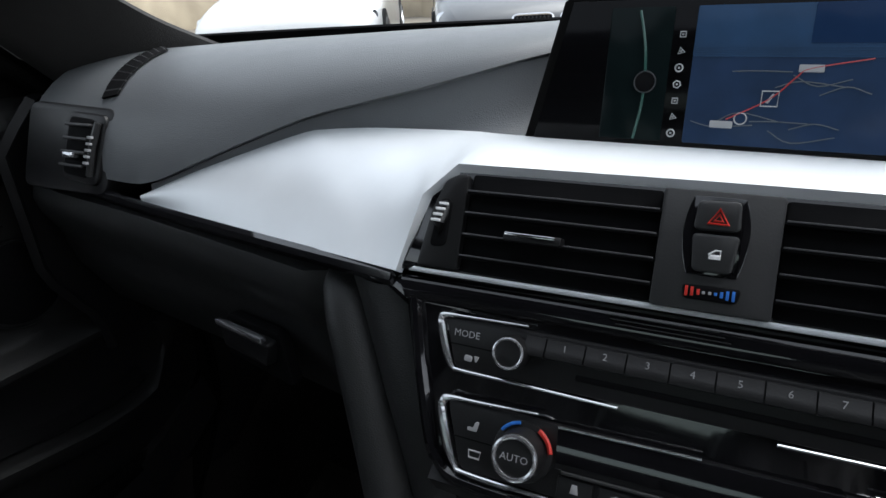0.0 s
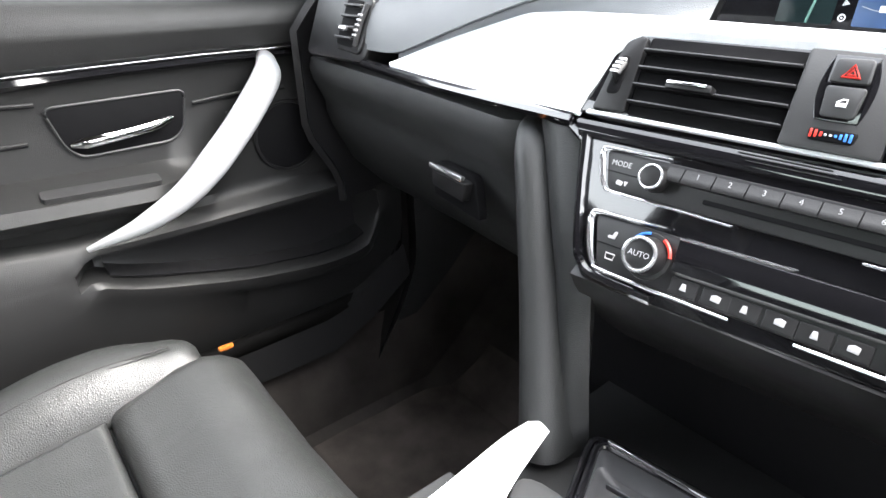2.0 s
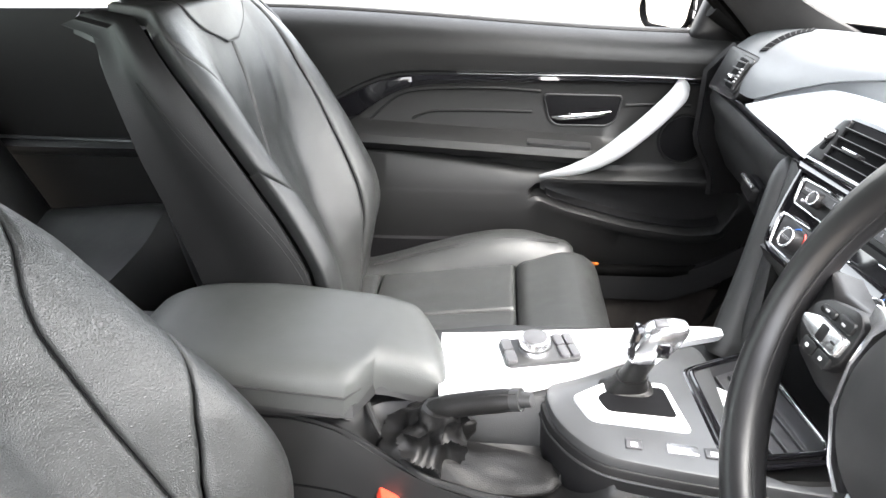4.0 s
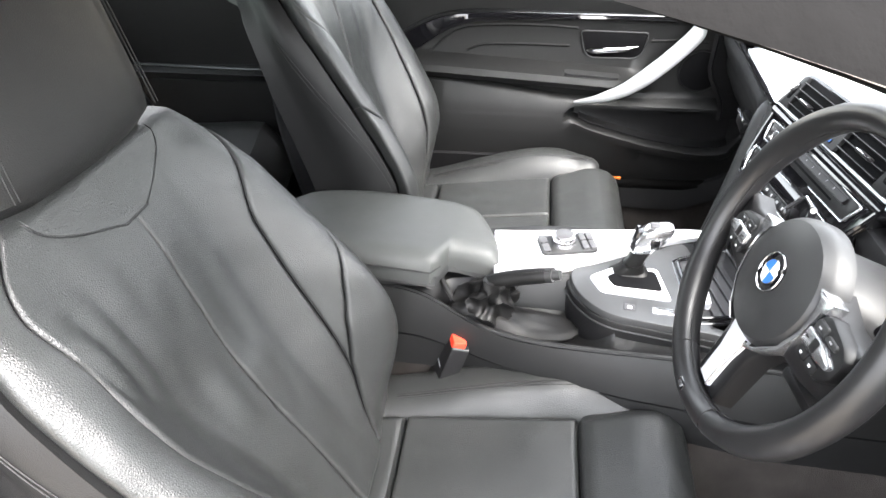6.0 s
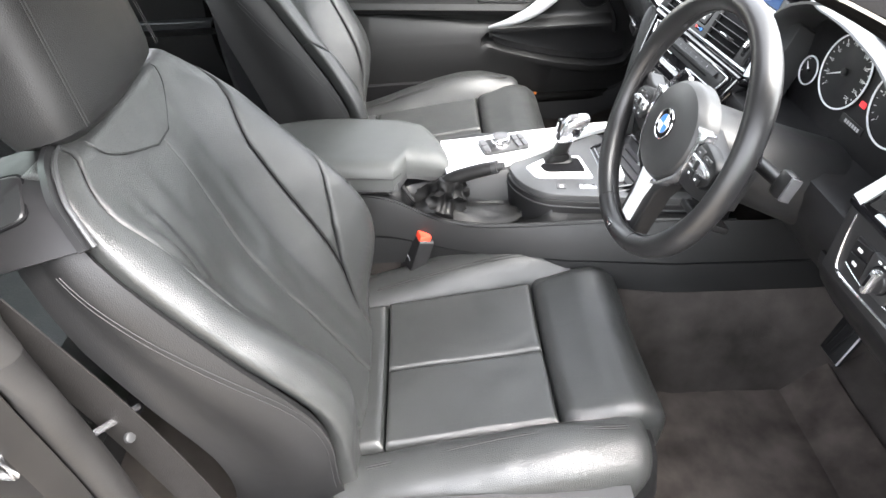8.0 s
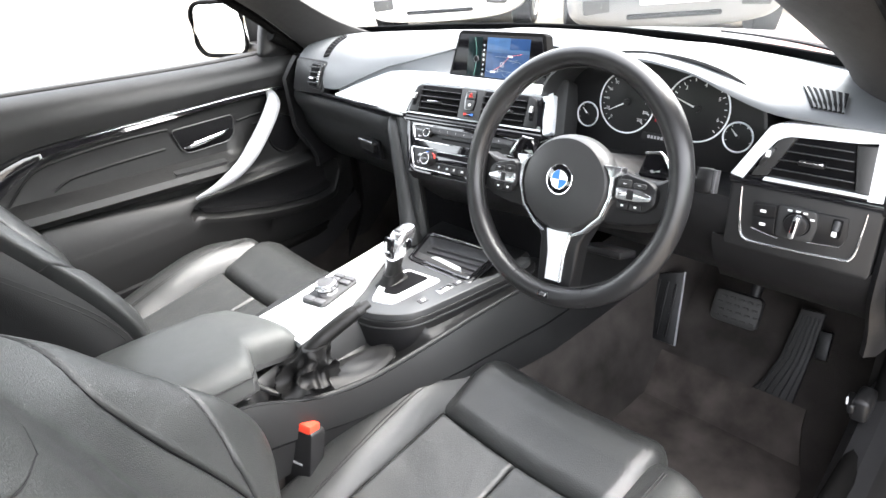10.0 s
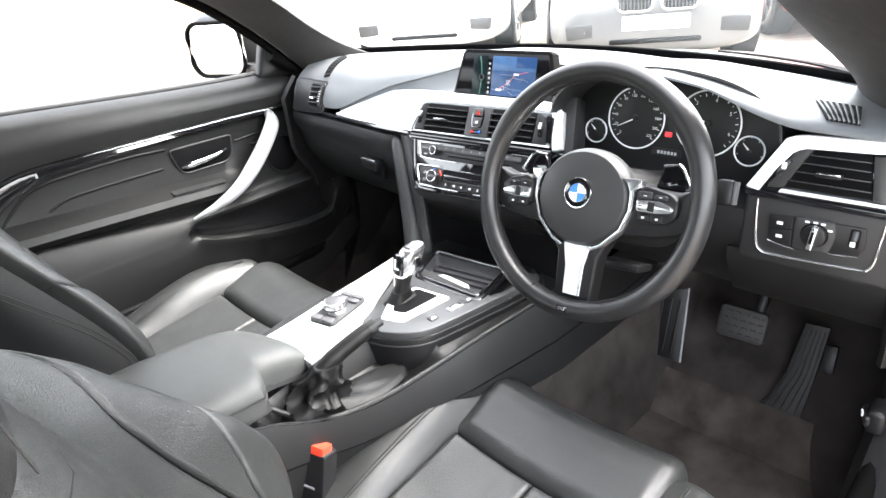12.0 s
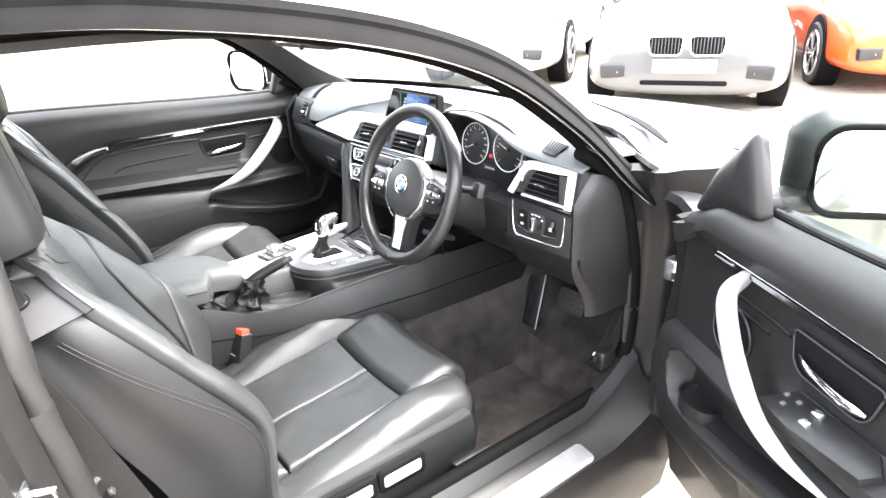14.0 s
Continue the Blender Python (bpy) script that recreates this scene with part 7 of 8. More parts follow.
                line.append(back(s * 1.0, t) + V(m * s * (bulge + 0.0006), 0, -0.02 * (q / 8) * (1 - t)) - NB * (dep * q / 8 - 0.004))
            part("stitching", tube(line, 0.0007, 5), STITCH, th)
    rows = []
    for j in range(25):
        t = lerp(0.0, 0.97, j / 24)
        depth = interp([(0, 0.20), (0.3, 0.17), (0.7, 0.12), (1.0, 0.06)], t)
        rows.append([back(lerp(-1.0, 1.0, i / 16), t) - NB * (0.90 * depth + 0.02 * math.sin(math.pi * i / 16)) for i in range(17)])
    part("back_shell", slab(rows, 0.008 * m), PLASTIC, th, "black plastic seat back shell")
    # shoulder cover with the folding lever on the door side
    rear = -NB + V(m * 0.10, 0, 0.26)
    edge = [back(p.x, p.y) + NB * 0.027 + V(m * 0.002, 0, 0) for p in crom([(1.04, 0.842, 0), (1.03, 0.88, 0), (1.03, 0.91, 0), (1.0, 0.935, 0), (0.92, 0.948, 0), (0.80, 0.956, 0), (0.62, 0.962, 0)], 5)]
    rows = [[e - NB * 0.012, e - NB * 0.002] + [e + rear * (0.002 + 0.128 * q / 6) for q in range(7)] for e in edge]
    sc = part("shoulder_cover", slab(rows, 0.012 * m), PLASTIC, th, "dark plastic shoulder cover")
    part("cover_edge", tube([e + rear * 0.001 for e in edge], 0.0030, 8), SATIN_GREY, sc, "pale rounded edge of the cover")
    fold = soft_quad([edge[a].lerp(edge[a] + rear * 0.13, f) for a, f in ((9, 0.36), (21, 0.30), (23, 0.86), (7, 0.92))], 0.012)
    loop = [Vector(p) + V(m * 0.002, 0, 0.001) for p in fold]
    cen = sum(loop, Vector()) / len(loop)
    part("folding_lever", loft([[p - V(m * 0.008, 0, 0.004) for p in loop], [p + V(m * 0.003, 0, 0.002) for p in loop], [p.lerp(cen, 0.06) + V(m * 0.005, 0, 0.003) for p in loop], [p.lerp(cen, 0.9) + V(m * 0.004, 0, 0.003) for p in loop]], around=True, caps=True), PLASTIC, sc, "seat folding lever")
    part("lever_gap", tube(loop, 0.0026, 6, closed=True), RECESS, sc)
    # headrest
    hc = sw(V(cx, -0.552 + dy, 1.124 + dz))
    up = swing @ V(0, -0.22, 0.975)
    rows = []
    for j in range(17):
        v = -1 + 2 * j / 16
        row = []
        prof = (1 - abs(v) ** 5) ** 0.35 if abs(v) < 1 else 0.0
        for i in range(32):
            g = i / 32 * math.tau
            c, s_ = math.cos(g), math.sin(g)
            e = 0.42
            x = math.copysign(abs(c) ** e, c) * (0.132 - 0.012 * v) * lerp(0.80, 1, prof)
            d = math.copysign(abs(s_) ** e, s_) * (0.056 + 0.008 * v) * lerp(0.55, 1, prof)
            row.append(hc + V(x, 0, 0) + up * (v * 0.108) + V(0, d + 0.012 * (1 - (x / 0.13) ** 2) * (1 if s_ > 0 else 0), 0.22 * d))
        rows.append(row)
    hd = part("headrest", loft(rows, around=True, caps=True), SHADED_LEATHER, th, "thick black leather headrest")
    for s in (-1, 1):
        for off in (0, 0.006):
            ln = [hc + V(s * (0.112 - off - 0.012 * v), 0.0605 + 0.008 * v, 0.013) + up * (v * 0.108) for v in [lerp(-0.86, 0.86, k / 20) for k in range(21)]]
            part("stitching", tube(ln, 0.0008, 5), STITCH, hd)
        part("headrest_post", tube([sw(V(cx + s * 0.07, -0.57 + dy, 0.99 + dz)), sw(V(cx + s * 0.07, -0.58 + dy, 1.04 + dz))], 0.008, 10), SATIN, th)
    # valance and runners
    for s in (-1, 1):
        X = cx + m * s * 0.292
        rows = [[V(X + m * s * 0.012 * math.sin(math.pi * q / 5), lerp(-0.30, 0.155, k / 12) + dy, lerp(0.500 + 0.004 * k / 12, 0.345 + 0.06 * smoothstep(6, 12, k), q / 5) + dz) for q in range(6)] for k in range(13)]
        va = part("valance", slab(rows, 0.012 * m * s), PLASTIC, th, "black plastic seat valance")
        lip = [[r[0] + V(-m * s * 0.014, 0, 0.004), r[0] + V(m * s * 0.004, 0, 0.004), r[0].lerp(r[1], 0.55) + V(m * s * 0.006, 0, 0)] for r in rows]
        if m > 0:
            part("valance_lip", slab(lip, 0.004 * m * s), PLASTIC_GREY, va, "upper lip of the valance")
        if s == 1:
            VP = Plane((X + m * 0.016, -0.03 + dy, 0.470 + dz), (0, m, 0), (0, 0, 1))
            for a in (-0.118, -0.004):
                part("switch_frame", plate(VP, rrect(m * a - 0.055, -0.026, m * a + 0.055, 0.026, 0.010), -0.006, 0.009, 0.003), RECESS, va, "black switch frame")
                part("switch_plate", plate(VP, rrect(m * a - 0.044, -0.014, m * a + 0.044, 0.014, 0.006), 0.0, 0.0105, 0.002), MARK_DIM, va, "pale adjuster plate")
            part("adjuster_handle", box((X + m * 0.022, 0.14 + dy, 0.40 + dz), (0.02, 0.10, 0.035), 0.006), PLASTIC, va)
        part("runner", box((cx + m * s * 0.20, -0.03 + dy, 0.262), (0.05, 0.56, 0.05), 0.006), RECESS, th)
    part("seat_frame", box((cx, -0.06 + dy, 0.345 + dz * 0.5), (0.46, 0.46, 0.13 + dz), 0.02), RECESS, th)
    return th


def smooth_in(table, t):
    return sum(interp(table, t + d) for d in (-0.06, -0.03, 0.0, 0.03, 0.06)) / 5


seat(0.367, 0.0, 0.0, 1, "black leather driver's sports seat, creased by use")
seat(-0.375, -0.045, 0.045, -1, "black leather passenger sports seat, little worn", 6.5)

# rear bench
rb = thing("rear_bench", (0, -1.0, 0.3), "black leather rear bench with two sculpted places", "car seat")


def bench(s, t):
    x = 0.66 * s
    dip = 0.05 * (0.5 - 0.5 * math.cos(4 * math.pi * abs(s) * 0.5 + 0)) * 1.0
    return V(x, lerp(-1.10, -0.69, t), 0.560 + 0.035 * t - dip * 0.6 + 0.03 * smoothstep(0.75, 1.0, abs(s)) - 0.10 * smoothstep(0.80, 1.0, t))


def bench_back(s, t):
    dip = 0.05 * (0.5 - 0.5 * math.cos(2 * math.pi * abs(s)))
    return V(0.66 * s, lerp(-1.02, -1.24, t) - dip * 0.7, lerp(0.48, 0.98, t))


for a, b in ((-0.98, -0.12), (-0.11, 0.11), (0.12, 0.98)):
    part("cushion", pad(bench, a, b, 0.0, 1.0, 0.03, 0.05, 18, 16, wrinkle=0.002), LEATHER, rb)
    part("backrest", pad(bench_back, a, b, 0.0, 1.0, 0.035, 0.05, 18, 22, wrinkle=0.002, flip=True), LEATHER, rb)
part("base", box((0, -0.92, 0.37), (1.34, 0.38, 0.26), 0.03), LINING, rb)
for sx in (-0.36, 0.36):
    part("headrest", box((sx, -1.22, 1.02), (0.24, 0.09, 0.12), 0.03, 3), LEATHER, rb)

# seat belts
for side in (-1, 1):
    sb = thing("seat_belt", (side * 0.70, -0.62, 1.05), "black woven seat belt hanging from the side pillar", "seat belt", "front seat belts")
    path = crom([(0.630, -0.66, 1.12), (0.636, -0.61, 1.00), (0.638, -0.560, 0.87), (0.634, -0.515, 0.72), (0.640, -0.465, 0.54), (0.660, -0.43, 0.42)], 8)
    rows = [[V(side * p.x, p.y, p.z) + V(side * 0.004 * w, 0.034 * w * 0.93, 0.034 * w * 0.32) for w in (-1, -0.5, 0, 0.5, 1)] for p in path]
    part("webbing", slab(rows, 0.002), BELT, sb)
    part("guide_bar", tube([V(side * 0.676, -0.540, 0.735), V(side * 0.600, -0.506, 0.700)], 0.0045, 8), SATIN, sb, "bright metal guide bar")
    part("guide_rivet", disc((side * 0.640, -0.505, 0.690), (side * 0.3, 0.8, 0.4), 0.007, 0.006, 16, 0.002), PLASTIC_GREY, sb)
    rows = []
    for j in range(13):
        z = lerp(0.42, 1.22, j / 12)
        ln = 0.06 * smoothstep(0.9, 1.22, z)
        yb = -0.566 + 0.022 * smoothstep(0.95, 0.60, z)
        rows.append([V(side * (0.676 - ln), yb, z), V(side * (0.664 - ln), yb - 0.020, z), V(side * (0.655 - ln), yb - 0.06, z), V(side * (0.660 - ln), yb - 0.13, z)])
    part("pillar_cover", slab(rows, 0.02 * side), PILLAR, shell, "dark side pillar cover")
    part("pillar_seal", tube([r[0] + V(-side * 0.004, 0.006, 0) for r in rows], 0.0215, 12), SEALROLL, shell, "grey rubber door seal roll")
    rows2 = [[r[0] + V(side * 0.010, -0.012, 0), r[0] + V(side * 0.030, -0.030, 0), r[0] + V(side * 0.036, -0.040, 0), r[0] + V(side * 0.070, -0.052, 0), r[0] + V(side * 0.090, -0.085, 0), r[0] + V(side * 0.110, -0.20, 0)] for r in rows]
    part("door_shut_panel", slab(rows2, -0.012 * side), SHADED_PAINT, shell, "dark grey painted door shut")
    if side > 0:
        st = part("striker_plate", box((0.738, -0.600, 0.790), (0.034, 0.012, 0.075), 0.004, m=Matrix.Rotation(-0.35, 3, "Z")), PLASTIC_GREY, shell, "dark door striker plate")
        part("striker_loop", tube([V(0.732, -0.594, 0.768), V(0.738, -0.566, 0.772), V(0.738, -0.566, 0.806), V(0.732, -0.594, 0.810)], 0.005, 8), SATIN, st, "bright striker loop")
        for z in (0.762, 0.818):
            part("striker_bolt", disc((0.741, -0.591, z), (0.35, 0.94, 0), 0.007, 0.006, 12, 0.001), SATIN, st)


# ---- doors ----
def belt_z(y):
    return 0.988 + 0.050 * smoothstep(0.45, -0.60, y) - 0.055 * smoothstep(0.46, 0.585, y)


STRIP_TOP = [(-0.45, 0.800), (-0.38, 0.850), (-0.33, 0.877), (-0.259, 0.902), (-0.19, 0.908), (0.04, 0.906), (0.276, 0.905), (0.46, 0.899)]
STRIP_LOW = [(-0.45, 0.745), (-0.38, 0.780), (-0.315, 0.826), (-0.251, 0.866), (-0.192, 0.883), (-0.076, 0.889), (0.158, 0.893), (0.373, 0.890), (0.46, 0.889)]


def eased(table, y):
    return sum(interp(table, y + d) for d in (-0.03, -0.015, 0.0, 0.015, 0.03)) / 5


def arm_z(y):
    return interp([(-0.5, 0.806), (-0.35, 0.794), (0.21, 0.762), (0.5, 0.752)], y)


def ledge_z(y):
    return eased([(-0.7, 0.79), (-0.319, 0.749), (0.056, 0.694), (0.16, 0.690), (0.60, 0.692)], y)


HINGE = V(0.86, 0.66, 0.6)


def door(side, label, opened=0.0):
    s = side
    th = thing("car_door", (s * HINGE.x, HINGE.y, HINGE.z), label, "car door", "front doors")
    ys = [lerp(0.575, -0.70, k / 84) for k in range(85)]
    rows = []
    for y in ys:
        zb, zu, zt, za, zl = belt_z(y), eased(STRIP_TOP, y), eased(STRIP_LOW, y), arm_z(y), ledge_z(y)
        k = smoothstep(0.30, 0.16, y) * smoothstep(-0.62, -0.40, y)
        r = [(0.800, zb - 0.004), (0.782, zb + 0.004), (0.758, zb - 0.004), (0.741, zb - 0.022), (0.732, zb - 0.048), (0.733, lerp(zb, zu, 0.6)), (0.742, zu + 0.010), (0.752, zu + 0.004)]
        zt = max(zt, za + 0.018)
        zi = max(zt - 0.020, za + 0.010)
        r += [(0.756, lerp(zt, max(zu, zt + 0.004), 0.5)), (0.760, zt - 0.002), (0.760, lerp(zi, za + 0.022, 0.45)), (0.757, za + 0.012)]
        r += [(lerp(0.757, 0.735, k), za), (lerp(0.757, 0.708, k), za - 0.010), (lerp(0.756, 0.702, k), za - 0.026), (lerp(0.756, 0.714, k), za - 0.042), (lerp(0.755, 0.744, k), za - 0.052)]
        r += [(0.748, zl + 0.006), (0.736, zl + 0.001), (0.726, zl - 0.010)]
        pk = smoothstep(0.055, 0.085, y) * smoothstep(0.535, 0.50, y)
        zlow = eased([(0.05, 0.652), (0.08, 0.636), (0.14, 0.612), (0.29, 0.574), (0.42, 0.556), (0.50, 0.562), (0.55, 0.60)], y)
        zlo = lerp(0.635, zlow, smoothstep(0.03, 0.09, y))
        ztop = zl - 0.018
        zmid = lerp(0.648, (ztop + zlo) / 2, pk)
        r += [(lerp(0.720, 0.726, pk), lerp(0.655, ztop, pk)), (lerp(0.7195, 0.778, pk), lerp(0.650, ztop - 0.004, pk)), (lerp(0.719, 0.782, pk), zmid), (lerp(0.7185, 0.776, pk), lerp(0.640, zlo + 0.006, pk)), (lerp(0.718, 0.722, pk), lerp(0.630, zlo + 0.005, pk)), (lerp(0.718, 0.713, pk), lerp(0.620, zlo - 0.002, pk)), (lerp(0.718, 0.714, pk), lerp(0.605, zlo - 0.014, pk)), (0.7185, lerp(0.595, zlo - 0.024, pk))]
        r += [(0.7255, 0.550), (0.734, 0.500), (0.743, 0.455), (0.755, 0.425), (0.775, 0.405)]
        rows.append([V(s * x, y, z) for x, z in r])
    part("trim_panel", slab(rows, -0.010 * s), DOORSKIN, th, "black moulded door trim with a map pocket")
    # map pocket lining, added in a dark colour for the shade inside
    ln = []
    for y in [lerp(0.10, 0.505, k / 24) for k in range(25)]:
        zb_ = eased([(0.05, 0.652), (0.08, 0.636), (0.14, 0.612), (0.29, 0.574), (0.42, 0.556), (0.50, 0.562), (0.55, 0.60)], y)
        zc_ = ledge_z(y) - 0.020
        ln.append([V(s * x, y, z) for x, z in ((0.7285, zc_ + 0.0035), (0.770, zc_ - 0.004), (0.773, lerp(zb_, zc_, 0.5)), (0.769, zb_ + 0.014), (0.735, zb_ + 0.0085))])
    part("pocket_liner", slab(ln, -0.002 * s), PLASTIC, th, "map pocket lining, its dark colour put in for shade")
    # gloss strip with tail
    st = []
    for y in [lerp(0.46, -0.40, k / 44) for k in range(45)]:
        zu, zd = eased(STRIP_TOP, y), eased(STRIP_LOW, y)
        st.append([V(s * 0.757, y, zu + 0.001), V(s * 0.748, y, lerp(zu, zd, 0.07)), V(s * 0.744, y, lerp(zu, zd, 0.50)), V(s * 0.750, y, lerp(zu, zd, 0.95)), V(s * 0.762, y, zd - 0.001)])
    part("gloss_strip", slab(st, -0.004 * s), GLOSS, th, "piano black trim strip")
    # highlight on the gloss strip, laid on as a satin tube
    part("strip_highlight", tube([r[0].lerp(r[1], 0.6) + V(-s * 0.002, 0, 0.003) for r in st[:30]], 0.0012, 6), SATIN, th, "thin satin line put in as the strip's highlight")
    # handle, with a black plate for its scoop's shade and a rim highlight tube
    DP = Plane((s * 0.7585, 0.168, 0.833), (0, -s, 0), (0, 0, 1))
    rec = [(-0.086, 0.034), (0.086, 0.032), (0.076, -0.020), (0.058, -0.034), (-0.056, -0.034), (-0.072, -0.018)]
    rec = [(a, b) for a, b in rec] if s < 0 else [(-a, b) for a, b in reversed(rec)]
    rec = soft_poly(rec, 0.012)
    part("handle_scoop_shade", plate(DP, rec, -0.004, 0.0035, 0.002), RECESS, th, "flat dark plate for the shade in the handle scoop")
    part("scoop_rim_highlight", tube([DP.at(a, b, 0.004) for a, b in rec], 0.0018, 6, closed=True), PLASTIC_GREY, th)
    hp = crom([DP.at(-s * q, b, d) for q, b, d in ((-0.066, -0.016, 0.006), (-0.03, -0.012, 0.016), (0.03, -0.007, 0.016), (0.062, -0.002, 0.008))], 6)
    part("pull_handle", tube(hp, lambda q: interp([(0, 0.003), (0.15, 0.0075), (0.8, 0.006), (1, 0.003)], q), 10, flat=0.7), CHROME, th, "chrome door release handle")
    # grab handle
    gp = crom([(0.748, 0.376, 0.889), (0.704, 0.352, 0.872), (0.682, 0.288, 0.812), (0.676, 0.215, 0.752), (0.688, 0.150, 0.716), (0.716, 0.082, 0.690)], 8)
    gp = [V(s * p.x, p.y, p.z) for p in gp]
    part("grab_handle", tube(gp, lambda q: interp([(0, 0.0120), (0.1, 0.0142), (0.5, 0.0142), (0.75, 0.0100), (1.0, 0.0025)], q), 20, flat=1.5, up=(s, 0, 0)), HANDLE, th, "curved satin silver grab handle")
    # loudspeaker
    SP = Plane((s * 0.757, 0.395, 0.772), (0, -s, 0), (0, 0, 1))
    spk = part("speaker_grille", disc(SP.at(0, 0, 0.004), SP.n, 0.052, 0.008, 40, 0.003), RECESS, th, "round black loudspeaker grille")
    part("speaker_rim", ring(SP.at(0, 0, 0.003), SP.n, 0.053, 0.003, 40, sides=6), PLASTIC, spk)
    # pressed lines of the inset panel
    for line in ([(-0.353, 0.794), (-0.317, 0.798), (-0.278, 0.832), (-0.240, 0.861), (-0.193, 0.873), (-0.100, 0.878), (-0.006, 0.878), (0.076, 0.873)], [(-0.210, 0.809), (-0.180, 0.822), (-0.150, 0.827), (-0.055, 0.829), (0.058, 0.828)], [(0.262, 0.845), (0.328, 0.848), (0.401, 0.846)], [(0.306, 0.823), (0.354, 0.823), (0.428, 0.823)]):
        run = crom([(s * 0.7575, y, z) for y, z in line], 5)
        part("panel_crease", tube(run, 0.0022, 8), DOORSKIN, th)
        part("crease_shadow", tube([p + V(-s * 0.0002, 0, -0.0030) for p in run], 0.0014, 6), RECESS, th)
    # armrest switch
    aw = Plane((s * 0.722, 0.135, arm_z(0.135) - 0.0035), (0, 1, -0.06), (-s * 0.97, 0, -0.22)) if s < 0 else Plane((s * 0.722, 0.135, arm_z(0.135) - 0.0035), (0, -1, 0.06), (-0.97, 0, -0.22))
    if s < 0:
        sp_ = part("window_switch_plate", plate(aw, rrect(-0.085, -0.011, 0.055, 0.011, 0.005), -0.004, 0.003, 0.001), PLASTIC_GREY, th)
        part("window_switch", plate(aw, rrect(0.020, -0.006, 0.040, 0.006, 0.003), 0.0, 0.007, 0.002), SATIN, sp_)
    else:
        aw = Plane((0.728, 0.165, arm_z(0.165) + 0.006), (0, -1, 0.08), (0.94, 0, 0.32))
        sp_ = part("window_switch_plate", plate(aw, [(-0.075, -0.030), (-0.050, 0.026), (0.10, 0.024), (0.13, 0.0), (0.12, -0.026), (0.0, -0.036)], -0.03, 0.003, 0.003), PLASTIC, th, "dark window switch panel on the armrest")
        for a, b in ((-0.052, 0.006), (-0.040, -0.010), (-0.028, 0.008)):
            part("mirror_switch", plate(aw, rrect(a - 0.004, b - 0.004, a + 0.004, b + 0.004, 0.002), 0.0, 0.006, 0.001), BUTTON, sp_)
        for a, b in ((0.008, 0.010), (0.012, -0.014)):
            part("window_switch", plate(aw, rrect(a - 0.008, b - 0.006, a + 0.008, b + 0.006, 0.003), 0.0, 0.010, 0.002), SATIN, sp_, "bright window switch")
    # bottle holder in the pocket
    if s > 0:
        part("bottle_holder", slab([[V(s * (0.752 + 0.034 * math.cos(g)), 0.445 + 0.050 * math.sin(g), lerp(0.545, 0.592, q / 3)) for g in [k / 20 * math.tau for k in range(21)]] for q in range(4)], 0.003), PLASTIC, th)
    # outer skin, shut faces
    rows = []
    for y in [lerp(0.585, -0.72, k / 20) for k in range(21)]:
        zb = belt_z(y)
        rows.append([V(s * 0.802, y, zb - 0.006), V(s * 0.822, y, zb + 0.004), V(s * 0.865, y, zb - 0.03), V(s * 0.902, y, 0.86), V(s * 0.912, y, 0.72), V(s * 0.902, y, 0.52), V(s * 0.885, y, 0.36), V(s * 0.86, y, 0.27), V(s * 0.80, y, 0.28), V(s * 0.778, y, 0.40)])
    part("outer_skin", slab(rows, -0.006 * s), PAINT, th, "dark grey painted door skin")
    for yy, d in ((0.600, 0.02), (-0.705, -0.02)):
        ring_ = [(0.765, belt_z(yy) - 0.01), (0.745, 0.92), (0.760, 0.80), (0.745, 0.68), (0.725, 0.60), (0.735, 0.45), (0.785, 0.40), (0.87, 0.29), (0.898, 0.50), (0.905, 0.72), (0.890, 0.88), (0.83, belt_z(yy) - 0.006)]
        part("shut_face", loft([[V(s * x, yy, z) for x, z in ring_], [V(s * x, yy - d, z) for x, z in ring_]], around=True, caps=True), PAINT if yy < 0 else PLASTIC, th, smooth=False)
    part("belt_strip", tube([V(s * 0.806, y, belt_z(y) + 0.004) for y in [lerp(0.46, -0.68, k / 20) for k in range(21)]], 0.006, 8), RUBBER, th)
    part("bright_belt", tube([V(s * 0.830, y, belt_z(y) + 0.002) for y in [lerp(0.46, -0.68, k / 20) for k in range(21)]], 0.004, 8), SATIN, th)
    # mirror foot and wing mirror
    tri = soft_poly([(0.572, 0.938), (0.470, 0.968), (0.374, 0.984), (0.398, 1.060), (0.424, 1.126), (0.510, 1.040)], 0.016)
    TPn = Plane((s * 0.760, 0, 0), (0, -s, 0), (0, 0, 1))
    tri = [TPn.at(-s * a, b, 0) for a, b in tri]
    tc = sum(tri, Vector()) / len(tri)
    part("mirror_triangle", loft([[tc.lerp(p, f) + TPn.n * d for p in tri] for f, d in ((1.0, -0.022), (1.0, -0.010), (0.97, -0.004), (0.88, 0.003), (0.65, 0.009), (0.3, 0.012), (0.02, 0.0125))], around=True, caps=True), PLASTIC, th, "black mirror triangle")
    wm = part("wing_mirror", box((s * 0.966, 0.425, 1.055), (0.235, 0.11, 0.185), 0.050, 4, m=Matrix.Rotation(-s * 0.36, 3, "Z")), PLASTIC, th, "dark wing mirror housing")
    MP = Plane((s * 0.946, 0.366, 1.056), V(0.93, -s * 0.37, 0), (0, 0.0, 1))
    part("mirror_glass", plate(MP, rrect(-0.092, -0.070, 0.092, 0.070, 0.040), -0.010, 0.006, 0.002), MIRROR, wm, "silvered mirror glass")
    part("mirror_rim", tube([MP.at(a, b, 0.006) for a, b in rrect(-0.095, -0.073, 0.095, 0.073, 0.043, 8)], 0.0055, 8, closed=True), SEAL, wm, "black rim round the glass")
